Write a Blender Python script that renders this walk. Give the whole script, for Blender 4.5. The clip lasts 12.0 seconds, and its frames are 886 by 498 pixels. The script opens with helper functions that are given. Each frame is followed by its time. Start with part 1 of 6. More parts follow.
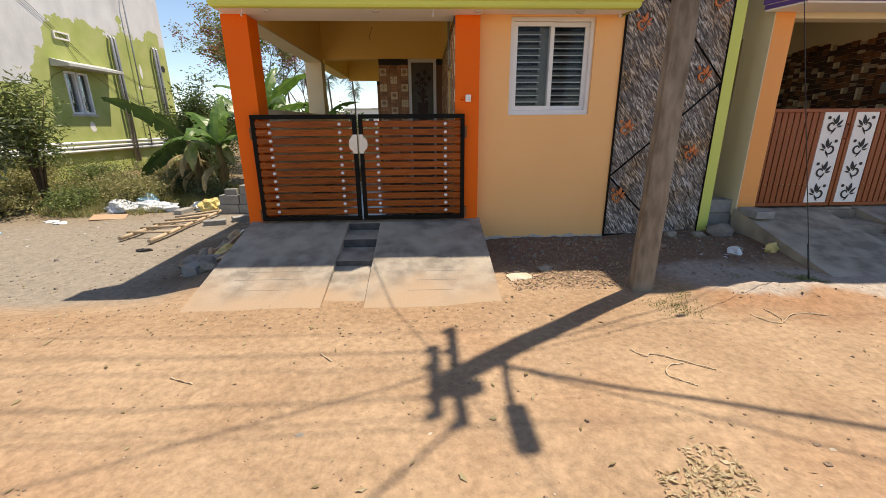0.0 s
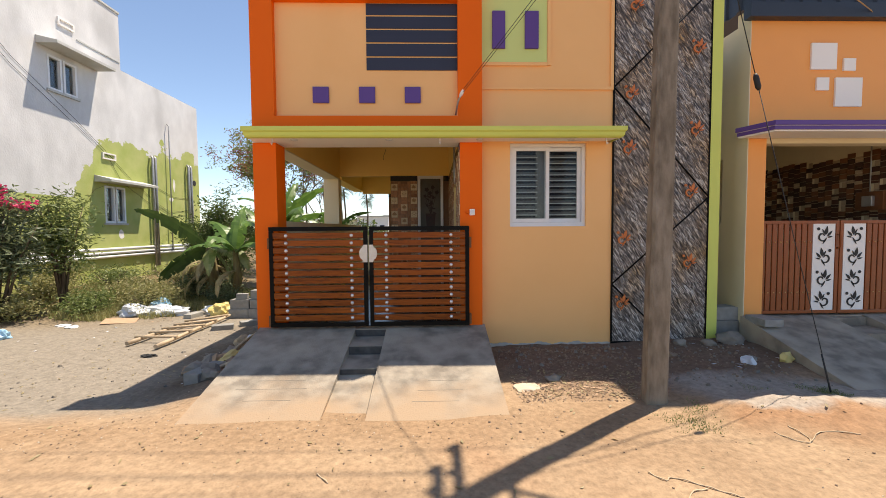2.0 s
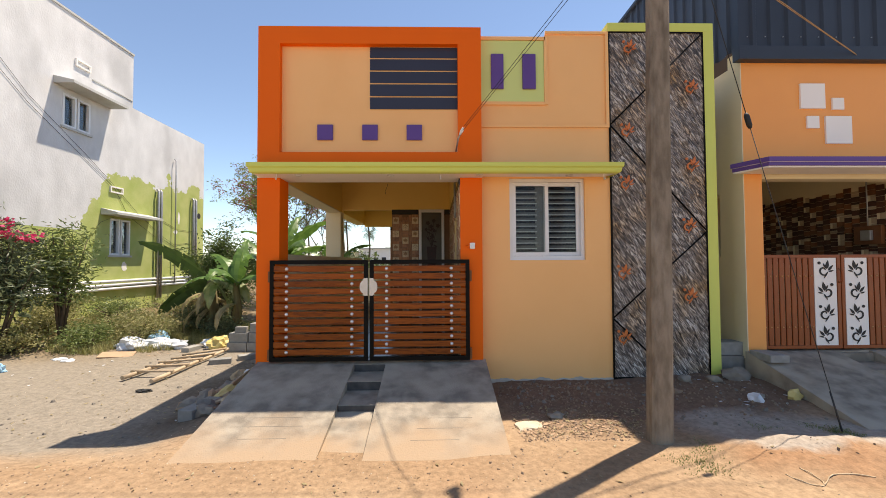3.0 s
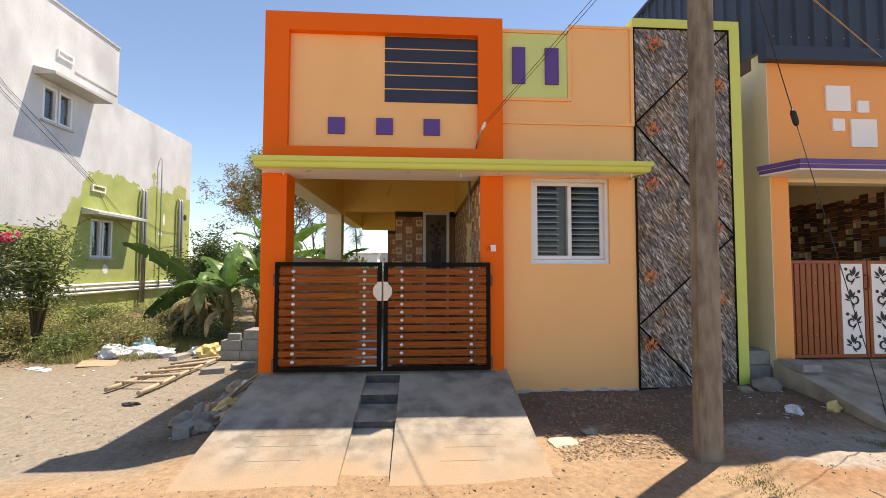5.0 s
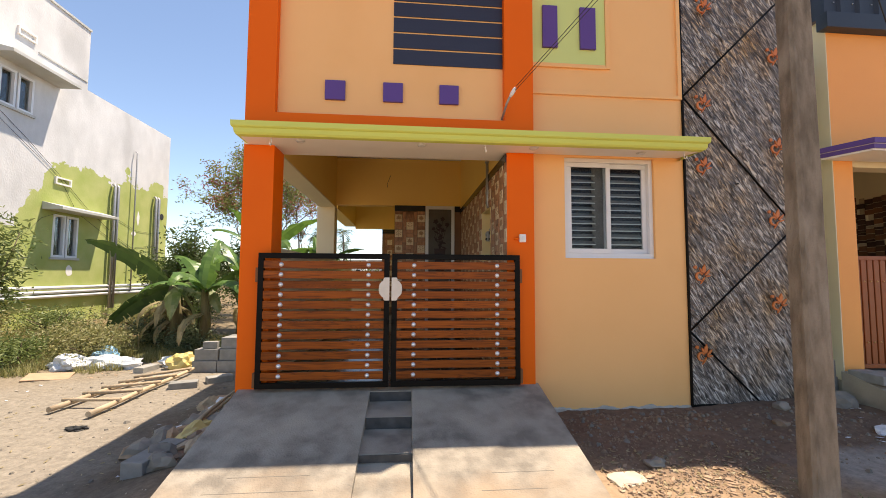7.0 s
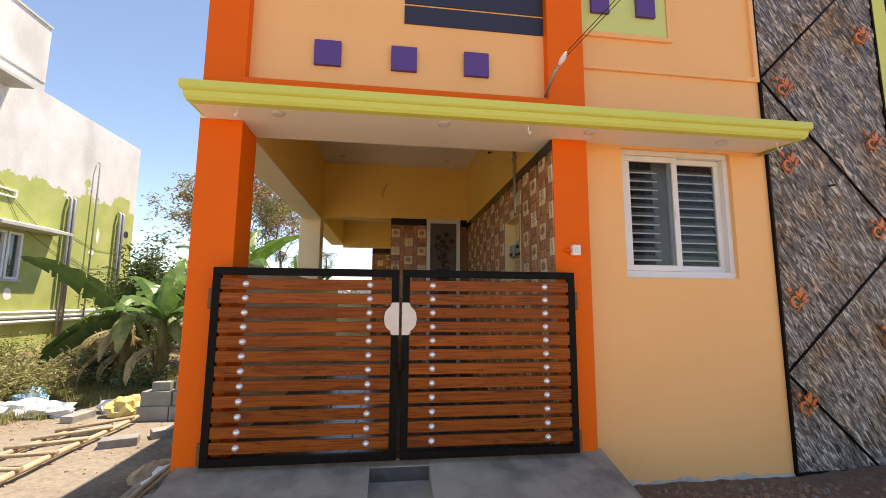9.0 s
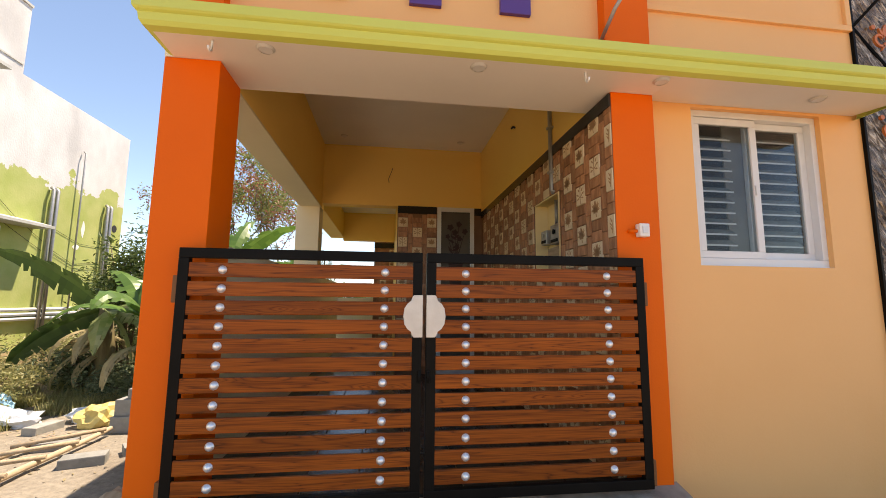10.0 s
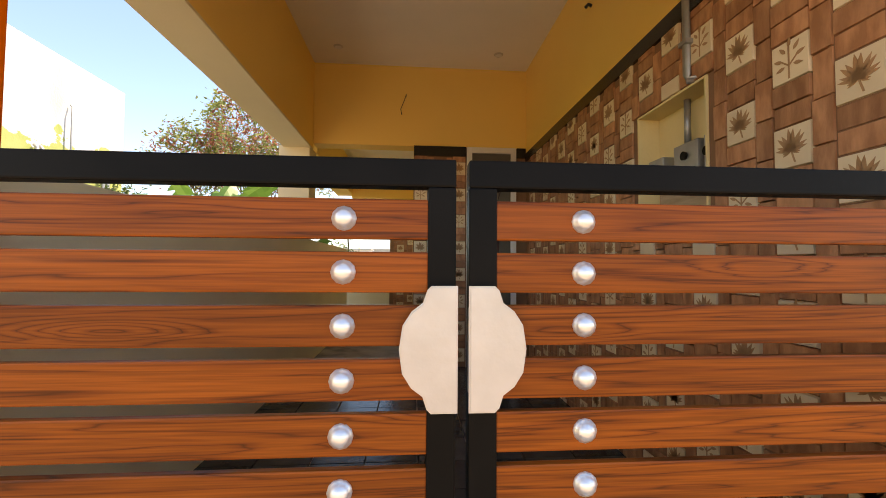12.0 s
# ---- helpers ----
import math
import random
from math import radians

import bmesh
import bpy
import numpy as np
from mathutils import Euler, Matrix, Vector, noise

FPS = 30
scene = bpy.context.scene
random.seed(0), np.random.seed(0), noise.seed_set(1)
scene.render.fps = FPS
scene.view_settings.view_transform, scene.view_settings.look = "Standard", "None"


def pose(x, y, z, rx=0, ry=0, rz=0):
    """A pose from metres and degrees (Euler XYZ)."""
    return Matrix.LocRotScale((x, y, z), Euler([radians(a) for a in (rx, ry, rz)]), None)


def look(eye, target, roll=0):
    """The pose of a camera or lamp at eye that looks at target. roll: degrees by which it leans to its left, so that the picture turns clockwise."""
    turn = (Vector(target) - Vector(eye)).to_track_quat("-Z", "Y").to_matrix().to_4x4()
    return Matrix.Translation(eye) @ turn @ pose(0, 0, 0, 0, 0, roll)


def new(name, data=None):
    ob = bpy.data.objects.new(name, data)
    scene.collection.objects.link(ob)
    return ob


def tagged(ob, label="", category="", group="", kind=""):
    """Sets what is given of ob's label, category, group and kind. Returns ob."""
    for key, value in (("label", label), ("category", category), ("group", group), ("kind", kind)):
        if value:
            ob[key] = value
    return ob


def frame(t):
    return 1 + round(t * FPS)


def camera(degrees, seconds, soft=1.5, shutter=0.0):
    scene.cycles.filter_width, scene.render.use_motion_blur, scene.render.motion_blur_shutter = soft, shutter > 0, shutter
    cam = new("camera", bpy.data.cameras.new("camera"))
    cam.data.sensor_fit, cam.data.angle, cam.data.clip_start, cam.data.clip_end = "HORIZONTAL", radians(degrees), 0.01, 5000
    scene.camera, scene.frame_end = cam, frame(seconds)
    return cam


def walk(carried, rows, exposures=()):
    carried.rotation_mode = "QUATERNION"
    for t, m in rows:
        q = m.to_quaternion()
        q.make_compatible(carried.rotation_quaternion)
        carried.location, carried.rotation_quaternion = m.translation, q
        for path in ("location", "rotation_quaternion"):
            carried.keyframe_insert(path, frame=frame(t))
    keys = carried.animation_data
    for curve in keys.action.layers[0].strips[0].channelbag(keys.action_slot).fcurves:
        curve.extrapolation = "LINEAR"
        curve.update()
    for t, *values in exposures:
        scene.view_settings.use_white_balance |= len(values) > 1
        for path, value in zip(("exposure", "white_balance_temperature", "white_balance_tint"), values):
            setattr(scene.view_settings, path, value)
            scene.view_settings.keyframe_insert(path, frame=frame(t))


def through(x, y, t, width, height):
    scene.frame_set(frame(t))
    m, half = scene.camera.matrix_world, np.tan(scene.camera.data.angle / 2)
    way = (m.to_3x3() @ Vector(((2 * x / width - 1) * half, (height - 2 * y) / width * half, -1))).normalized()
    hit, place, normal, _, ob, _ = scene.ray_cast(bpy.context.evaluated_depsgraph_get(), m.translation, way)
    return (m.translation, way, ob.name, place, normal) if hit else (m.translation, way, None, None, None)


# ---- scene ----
cam = camera(94.4, 12.0, soft=0.9)
PATH = [
    (0, (-0.061, 0.033, 1.554), (0.019, 1.945, 0.971), -0.4),
    (0.5, (-0.051, 0.008, 1.584), (0.019, 1.951, 1.113), -0.4),
    (1, (-0.046, -0.005, 1.6), (0.016, 1.965, 1.261), -0.4),
    (1.5, (-0.047, -0.032, 1.621), (0.009, 1.956, 1.407), -0.4),
    (2, (-0.04, -0.052, 1.627), (0.01, 1.945, 1.532), -0.4),
    (2.5, (-0.026, -0.069, 1.64), (0.017, 1.93, 1.639), -0.3),
    (3, (-0.024, -0.071, 1.644), (0.019, 1.928, 1.706), -0.3),
    (5, (-0.423, 0.281, 1.606), (-0.311, 2.276, 1.698), 0.1),
    (5.5, (-0.479, 0.465, 1.57), (-0.347, 2.459, 1.66), 0.1),
    (6, (-0.546, 0.662, 1.532), (-0.4, 2.654, 1.622), 0.2),
    (6.5, (-0.664, 0.889, 1.503), (-0.504, 2.88, 1.603), 0.3),
    (7, (-0.709, 1.152, 1.46), (-0.534, 3.14, 1.59), 0.3),
    (9, (-0.941, 2.282, 1.455), (-0.69, 4.25, 1.705), 0.4),
    (9.5, (-1.022, 2.624, 1.425), (-0.764, 4.591, 1.672), 0.5),
    (10, (-1.061, 2.975, 1.415), (-0.802, 4.943, 1.662), 0.5),
    (10.5, (-1.015, 3.347, 1.406), (-0.765, 5.316, 1.653), 0.5),
    (11, (-1.002, 3.71, 1.389), (-0.762, 5.682, 1.619), 0.4),
    (11.5, (-1.008, 4.097, 1.435), (-0.797, 6.078, 1.614), 0.4),
    (12, (-0.957, 4.47, 1.477), (-0.808, 6.462, 1.556), 0.4),
]
walk(cam, [(t, look(eye, target, roll)) for t, eye, target, roll in PATH],
     [(0, 0.95, 7600, 12), (2, 1.12, 7600, 12), (3, 1.12, 7600, 12), (7, 1.33, 7800, 13), (9.5, 1.48, 8100, 14), (11, 1.75, 8500, 13), (12, 2.05, 8800, 13)])

# ---- world, sun, exposure ----
SUN = Vector((0.316, 0.234, 1.0)).normalized()
world = bpy.data.worlds.new("sky")
scene.world = world
world.use_nodes = True
wn = world.node_tree.nodes
sky = wn.new("ShaderNodeTexSky")
sky.sky_type, sky.sun_disc = "NISHITA", False
sky.sun_elevation, sky.sun_rotation = radians(68.5), math.atan2(0.316, 0.234)
sky.air_density, sky.dust_density, sky.ozone_density = 1.0, 0.0, 3.0
world.node_tree.links.new(sky.outputs[0], wn["Background"].inputs[0])
wn["Background"].inputs[1].default_value = 0.105
sky.altitude = 1500
sun = new("sun", bpy.data.lights.new("sun", "SUN"))
sun.data.energy, sun.data.angle, sun.data.color = 3.4, radians(0.55), (1.0, 0.95, 0.88)
sun.matrix_world = look((20, 15, 40), Vector((20, 15, 40)) - SUN)


# ---- materials ----
def mat(name, a, b=None, scale=3.0, rough=0.7, bump=0.15, fine=60.0, metal=0.0, stretch=(1, 1, 1), c=None, cscale=0.7,
        vary=0.0, spec=0.4, coords="Object", coat=0.0, contrast=(0.3, 0.7)):
    """A painted or natural surface: two colours mixed by noise, large stains of a third, fine relief."""
    m = bpy.data.materials.new(name)
    m.use_nodes = True
    n, l = m.node_tree.nodes, m.node_tree.links
    p = n["Principled BSDF"]
    b = b or tuple(v * 0.86 for v in a)
    tc = n.new("ShaderNodeTexCoord")
    mp = n.new("ShaderNodeMapping")
    mp.inputs["Scale"].default_value = stretch
    l.new(tc.outputs[coords], mp.inputs["Vector"])
    n1 = n.new("ShaderNodeTexNoise")
    n1.inputs["Scale"].default_value, n1.inputs["Detail"].default_value = scale, 8
    l.new(mp.outputs[0], n1.inputs["Vector"])
    r = n.new("ShaderNodeValToRGB")
    r.color_ramp.elements[0].position, r.color_ramp.elements[1].position = contrast
    r.color_ramp.elements[0].color, r.color_ramp.elements[1].color = (*a, 1), (*b, 1)
    l.new(n1.outputs["Fac"], r.inputs[0])
    out = r.outputs[0]
    if c:
        n2 = n.new("ShaderNodeTexNoise")
        n2.inputs["Scale"].default_value, n2.inputs["Detail"].default_value = cscale, 6
        l.new(mp.outputs[0], n2.inputs["Vector"])
        r2 = n.new("ShaderNodeMapRange")
        r2.inputs["From Min"].default_value, r2.inputs["From Max"].default_value = 0.5, 0.72
        l.new(n2.outputs["Fac"], r2.inputs["Value"])
        mx = n.new("ShaderNodeMixRGB")
        mx.inputs[2].default_value = (*c, 1)
        l.new(r2.outputs[0], mx.inputs[0])
        l.new(out, mx.inputs[1])
        out = mx.outputs[0]
    if vary:
        oi = n.new("ShaderNodeObjectInfo")
        mr = n.new("ShaderNodeMapRange")
        mr.inputs["To Min"].default_value, mr.inputs["To Max"].default_value = 1 - vary, 1 + vary
        l.new(oi.outputs["Random"], mr.inputs["Value"])
        hs = n.new("ShaderNodeHueSaturation")
        l.new(mr.outputs[0], hs.inputs["Value"])
        l.new(out, hs.inputs["Color"])
        out = hs.outputs[0]
        ad = n.new("ShaderNodeVectorMath")
        ad.operation = "MULTIPLY_ADD"
        ad.inputs[1].default_value = (37, 23, 51)
        l.new(oi.outputs["Random"], ad.inputs[0])
        l.new(tc.outputs[coords], ad.inputs[2])
        l.new(ad.outputs[0], mp.inputs["Vector"])
    l.new(out, p.inputs["Base Color"])
    p.inputs["Roughness"].default_value, p.inputs["Metallic"].default_value = rough, metal
    p.inputs["Specular IOR Level"].default_value = spec
    p.inputs["Coat Weight"].default_value = coat
    if bump:
        n3 = n.new("ShaderNodeTexNoise")
        n3.inputs["Scale"].default_value, n3.inputs["Detail"].default_value = fine, 5
        l.new(mp.outputs[0], n3.inputs["Vector"])
        bp = n.new("ShaderNodeBump")
        bp.inputs["Strength"].default_value, bp.inputs["Distance"].default_value = bump, 0.01
        l.new(n3.outputs["Fac"], bp.inputs["Height"])
        l.new(bp.outputs[0], p.inputs["Normal"])
    return m


def glass(name, tint=(0.75, 0.8, 0.8), clear=0.75, wavy=0.02, dust=0.1):
    """Clear, slightly dusty sheet that lets light through and mirrors by its angle."""
    m = bpy.data.materials.new(name)
    m.use_nodes = True
    n, l = m.node_tree.nodes, m.node_tree.links
    n.remove(n["Principled BSDF"])
    t, g, mx, f = (n.new("ShaderNode" + k) for k in ("BsdfTransparent", "BsdfGlossy", "MixShader", "Fresnel"))
    t.inputs[0].default_value = (*(v * clear for v in tint), 1)
    g.inputs["Roughness"].default_value = 0.03
    f.inputs[0].default_value = 1.25
    ns, bp = n.new("ShaderNodeTexNoise"), n.new("ShaderNodeBump")
    ns.inputs["Scale"].default_value = 9
    bp.inputs["Strength"].default_value, bp.inputs["Distance"].default_value = wavy * 10, 0.01
    l.new(ns.outputs["Fac"], bp.inputs["Height"])
    l.new(bp.outputs[0], g.inputs["Normal"])
    l.new(f.outputs[0], mx.inputs[0])
    l.new(t.outputs[0], mx.inputs[1])
    l.new(g.outputs[0], mx.inputs[2])
    film, veil, spots = n.new("ShaderNodeBsdfDiffuse"), n.new("ShaderNodeMixShader"), n.new("ShaderNodeMapRange")
    film.inputs[0].default_value = (0.46, 0.45, 0.43, 1)
    spots.inputs["From Min"].default_value, spots.inputs["From Max"].default_value = 0.3, 0.7
    spots.inputs["To Min"].default_value, spots.inputs["To Max"].default_value = 0.4 * dust, 1.6 * dust
    l.new(ns.outputs["Fac"], spots.inputs["Value"])
    l.new(spots.outputs[0], veil.inputs[0])
    l.new(mx.outputs[0], veil.inputs[1])
    l.new(film.outputs[0], veil.inputs[2])
    l.new(veil.outputs[0], n["Material Output"].inputs[0])
    return m


def leafy(name, a, b, rough=0.5, through=0.3):
    """Leaves, each of its own shade, that let some light through."""
    m = bpy.data.materials.new(name)
    m.use_nodes = True
    n, l = m.node_tree.nodes, m.node_tree.links
    p = n["Principled BSDF"]
    g, r = n.new("ShaderNodeNewGeometry"), n.new("ShaderNodeValToRGB")
    r.color_ramp.elements[0].color, r.color_ramp.elements[1].color = (*a, 1), (*b, 1)
    l.new(g.outputs["Random Per Island"], r.inputs[0])
    l.new(r.outputs[0], p.inputs["Base Color"])
    p.inputs["Roughness"].default_value = rough
    t, mx = n.new("ShaderNodeBsdfTranslucent"), n.new("ShaderNodeMixShader")
    l.new(r.outputs[0], t.inputs[0])
    mx.inputs[0].default_value = through
    l.new(p.outputs[0], mx.inputs[1])
    l.new(t.outputs[0], mx.inputs[2])
    l.new(mx.outputs[0], n["Material Output"].inputs[0])
    return m


def wood(name, a, b, dark):
    """Varnished planks cut along the grain: wandering growth bands, fine pores, some dark heart figure."""
    m = bpy.data.materials.new(name)
    m.use_nodes = True
    n, l = m.node_tree.nodes, m.node_tree.links
    p = n["Principled BSDF"]
    tc, oi, ad, mp = (n.new("ShaderNode" + k) for k in ("TexCoord", "ObjectInfo", "VectorMath", "Mapping"))
    ad.operation = "MULTIPLY_ADD"
    ad.inputs[1].default_value = (41, 17, 29)
    l.new(oi.outputs["Random"], ad.inputs[0])
    l.new(tc.outputs["Object"], ad.inputs[2])
    mp.inputs["Scale"].default_value = (0.5, 3, 13.0)
    l.new(ad.outputs[0], mp.inputs["Vector"])
    big = n.new("ShaderNodeTexNoise")
    big.inputs["Scale"].default_value, big.inputs["Detail"].default_value, big.inputs["Distortion"].default_value = 1.6, 3, 0.6
    l.new(mp.outputs[0], big.inputs["Vector"])
    mul = n.new("ShaderNodeMath")
    mul.operation = "MULTIPLY"
    mul.inputs[1].default_value = 7.0
    knots = n.new("ShaderNodeTexVoronoi")
    knots.inputs["Scale"].default_value = 1.0
    kmap = n.new("ShaderNodeMapping")
    kmap.inputs["Scale"].default_value = (1.5, 1.0, 10.0)
    l.new(ad.outputs[0], kmap.inputs["Vector"])
    l.new(kmap.outputs[0], knots.inputs["Vector"])
    swell = n.new("ShaderNodeMapRange")
    swell.interpolation_type = "SMOOTHSTEP"
    swell.inputs["From Min"].default_value, swell.inputs["From Max"].default_value = 0.0, 0.33
    swell.inputs["To Min"].default_value, swell.inputs["To Max"].default_value = 0.55, 0.0
    l.new(knots.outputs["Distance"], swell.inputs["Value"])
    both = n.new("ShaderNodeMath")
    l.new(big.outputs["Fac"], both.inputs[0])
    l.new(swell.outputs[0], both.inputs[1])
    l.new(both.outputs[0], mul.inputs[0])
    saw = n.new("ShaderNodeMath")
    saw.operation = "PINGPONG"
    saw.inputs[1].default_value = 0.5
    l.new(mul.outputs[0], saw.inputs[0])
    r = n.new("ShaderNodeValToRGB")
    e = r.color_ramp.elements
    e[0].position, e[0].color = 0.0, (*dark, 1)
    e[1].position, e[1].color = 0.32, (*a, 1)
    k = e.new(0.07)
    k.color = (*b, 1)
    l.new(saw.outputs[0], r.inputs[0])
    mp2 = n.new("ShaderNodeMapping")
    mp2.inputs["Scale"].default_value = (3, 40, 160)
    l.new(ad.outputs[0], mp2.inputs["Vector"])
    fine = n.new("ShaderNodeTexNoise")
    fine.inputs["Scale"].default_value, fine.inputs["Detail"].default_value = 1.5, 4
    l.new(mp2.outputs[0], fine.inputs["Vector"])
    mr = n.new("ShaderNodeMapRange")
    mr.inputs["From Min"].default_value, mr.inputs["From Max"].default_value = 0.35, 0.65
    mr.inputs["To Min"].default_value, mr.inputs["To Max"].default_value = 0.72, 1.12
    l.new(fine.outputs["Fac"], mr.inputs["Value"])
    hs = n.new("ShaderNodeHueSaturation")
    l.new(mr.outputs[0], hs.inputs["Value"])
    l.new(r.outputs[0], hs.inputs["Color"])
    mr2 = n.new("ShaderNodeMapRange")
    mr2.inputs["To Min"].default_value, mr2.inputs["To Max"].default_value = 0.8, 1.15
    l.new(oi.outputs["Random"], mr2.inputs["Value"])
    hs2 = n.new("ShaderNodeHueSaturation")
    l.new(mr2.outputs[0], hs2.inputs["Value"])
    l.new(hs.outputs[0], hs2.inputs["Color"])
    l.new(hs2.outputs[0], p.inputs["Base Color"])
    p.inputs["Roughness"].default_value, p.inputs["Specular IOR Level"].default_value, p.inputs["Coat Weight"].default_value = 0.36, 0.16, 0.03
    bp = n.new("ShaderNodeBump")
    bp.inputs["Strength"].default_value, bp.inputs["Distance"].default_value = 0.08, 0.004
    l.new(fine.outputs["Fac"], bp.inputs["Height"])
    l.new(bp.outputs[0], p.inputs["Normal"])
    return m


PEACH = mat("peach_paint", (0.93, 0.515, 0.21), (0.905, 0.495, 0.198), 1.5, 0.55, 0.1, 90, c=(0.88, 0.47, 0.18), cscale=0.9)
ORANGE = mat("orange_paint", (0.86, 0.140, 0.004), (0.83, 0.130, 0.004), 1.5, 0.55, 0.1, 90, spec=0.2)
LIME = mat("lime_paint", (0.62, 0.68, 0.15), (0.585, 0.645, 0.14), 2, 0.5, 0.08, 90)
PALE_LIME = mat("pale_lime_paint", (0.62, 0.70, 0.25), (0.59, 0.67, 0.235), 2, 0.5, 0.08, 90)
PURPLE = mat("purple_paint", (0.115, 0.055, 0.26), (0.10, 0.05, 0.24), 2, 0.5, 0.08)
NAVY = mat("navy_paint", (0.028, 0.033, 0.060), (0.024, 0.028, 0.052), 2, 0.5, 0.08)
WHITE = mat("white_paint", (0.87, 0.84, 0.80), (0.83, 0.80, 0.76), 2, 0.6, 0.08)
YELLOW = mat("ochre_yellow_paint", (0.95, 0.66, 0.20), (0.93, 0.635, 0.19), 1.2, 0.6, 0.08, c=(0.91, 0.61, 0.18))
CREAM = mat("cream_paint", (0.76, 0.67, 0.46), (0.72, 0.63, 0.43), 1.5, 0.65, 0.1, c=(0.66, 0.57, 0.40))
BLACK = mat("black_enamel", (0.006, 0.0055, 0.005), (0.009, 0.008, 0.007), 6, 0.42, 0.05, 30, spec=0.08)
BLACK_STONE = mat("black_granite", (0.012, 0.012, 0.012), (0.03, 0.03, 0.03), 90, 0.25, 0.02)
CONCRETE = mat("ramp_concrete", (0.345, 0.30, 0.24), (0.20, 0.172, 0.138), 5.5, 0.85, 0.5, 70, c=(0.43, 0.37, 0.29), cscale=1.3, contrast=(0.38, 0.62))
BLOCK = mat("block_concrete", (0.33, 0.32, 0.30), (0.24, 0.235, 0.22), 9, 0.92, 0.6, 140, vary=0.12)
POLE = mat("weathered_concrete_pole", (0.27, 0.22, 0.165), (0.15, 0.118, 0.085), 7, 0.9, 1.0, 70, stretch=(2, 2, 0.6), c=(0.34, 0.29, 0.23), cscale=3.0, contrast=(0.36, 0.64))
SCORE = mat("score_line_cement", (0.23, 0.20, 0.16), None, 9, 0.9, 0.2)
PVC = mat("pale_upvc", (0.78, 0.79, 0.80), (0.72, 0.73, 0.74), 4, 0.35, 0.03)
PLATE = mat("brushed_plate", (0.68, 0.63, 0.57), (0.61, 0.56, 0.50), 14, 0.36, 0.15, 30, metal=0.25)
CHROME = mat("satin_chrome", (0.92, 0.92, 0.93), (0.86, 0.86, 0.88), 8, 0.38, 0.0, metal=0.75)
STEEL = mat("galvanised_steel", (0.42, 0.42, 0.41), (0.33, 0.33, 0.33), 12, 0.45, 0.1, metal=0.7)
CABLE = mat("black_cable", (0.02, 0.02, 0.02), None, 5, 0.6, 0)
TEAK = wood("varnished_teak", (0.315, 0.075, 0.010), (0.225, 0.050, 0.008), (0.12, 0.029, 0.006))
RUST_PRIMER = mat("brown_primer", (0.22, 0.09, 0.03), None, 8, 0.6, 0.2)
BROWN_TILE = mat("brown_wood_look_tile", (0.50, 0.245, 0.122), (0.31, 0.135, 0.062), 6, 0.45, 0.12, 60, stretch=(1, 4, 1.2), vary=0.2, contrast=(0.36, 0.62))
CREAM_TILE = mat("cream_tile", (0.76, 0.62, 0.42), (0.68, 0.54, 0.35), 8, 0.45, 0.06, vary=0.06)
LEAF_PRINT = mat("brown_leaf_print", (0.34, 0.185, 0.085), (0.42, 0.24, 0.12), 30, 0.5, 0.1)
GROUT = mat("tile_grout", (0.25, 0.13, 0.07), None, 10, 0.85, 0.1)
SLATE = mat("dark_slate_tile", (0.065, 0.068, 0.07), (0.035, 0.033, 0.031), 5, 0.2, 0.12, 25, vary=0.3, spec=0.25, c=(0.08, 0.07, 0.06), cscale=3)
BAMBOO = mat("weathered_wood", (0.50, 0.385, 0.265), (0.35, 0.26, 0.17), 6, 0.8, 0.3, 50, stretch=(6, 1, 6), vary=0.15)
PLASTIC = mat("white_sack_plastic", (0.74, 0.76, 0.78), (0.58, 0.62, 0.68), 5, 0.4, 0.4, 30)
YELLOW_SACK = mat("yellow_sack", (0.66, 0.52, 0.20), (0.58, 0.45, 0.16), 6, 0.5, 0.3, 30)
BLUE_SACK = mat("blue_plastic", (0.20, 0.45, 0.66), (0.4, 0.6, 0.75), 6, 0.4, 0.3, 30)
CARD = mat("brown_card", (0.46, 0.31, 0.20), (0.38, 0.25, 0.16), 6, 0.9, 0.2)
BARK = mat("bark", (0.16, 0.115, 0.08), (0.09, 0.065, 0.045), 9, 0.9, 0.6, 40, stretch=(3, 3, 0.6))
STEM = mat("banana_stem", (0.20, 0.17, 0.07), (0.11, 0.075, 0.035), 7, 0.7, 0.4, 30, stretch=(3, 3, 0.5))
GREEN_LEAF = leafy("shrub_leaf", (0.055, 0.09, 0.02), (0.15, 0.20, 0.055))
GREY_LEAF = leafy("oleander_leaf", (0.07, 0.10, 0.05), (0.22, 0.26, 0.14))
TREE_LEAF = leafy("tree_leaf", (0.12, 0.155, 0.04), (0.27, 0.29, 0.09), 0.5, 0.45)
RED_LEAF = leafy("reddish_leaf", (0.24, 0.07, 0.045), (0.36, 0.17, 0.10), 0.5, 0.45)
PINK = leafy("pink_petal", (0.62, 0.035, 0.12), (0.72, 0.07, 0.20))
BANANA_LEAF = leafy("banana_leaf", (0.07, 0.15, 0.028), (0.14, 0.25, 0.05), 0.35, 0.35)
DARK_BANANA = leafy("dark_banana_leaf", (0.035, 0.07, 0.022), (0.06, 0.11, 0.03), 0.35, 0.2)
WILTED = leafy("wilted_banana_leaf", (0.20, 0.26, 0.09), (0.34, 0.36, 0.17), 0.45, 0.3)
DRY_LEAF = leafy("dry_leaf", (0.30, 0.24, 0.12), (0.42, 0.34, 0.19))
WEED = leafy("weed", (0.19, 0.20, 0.06), (0.42, 0.38, 0.18))
WEED_GREEN = leafy("green_weed", (0.10, 0.15, 0.04), (0.24, 0.28, 0.09))
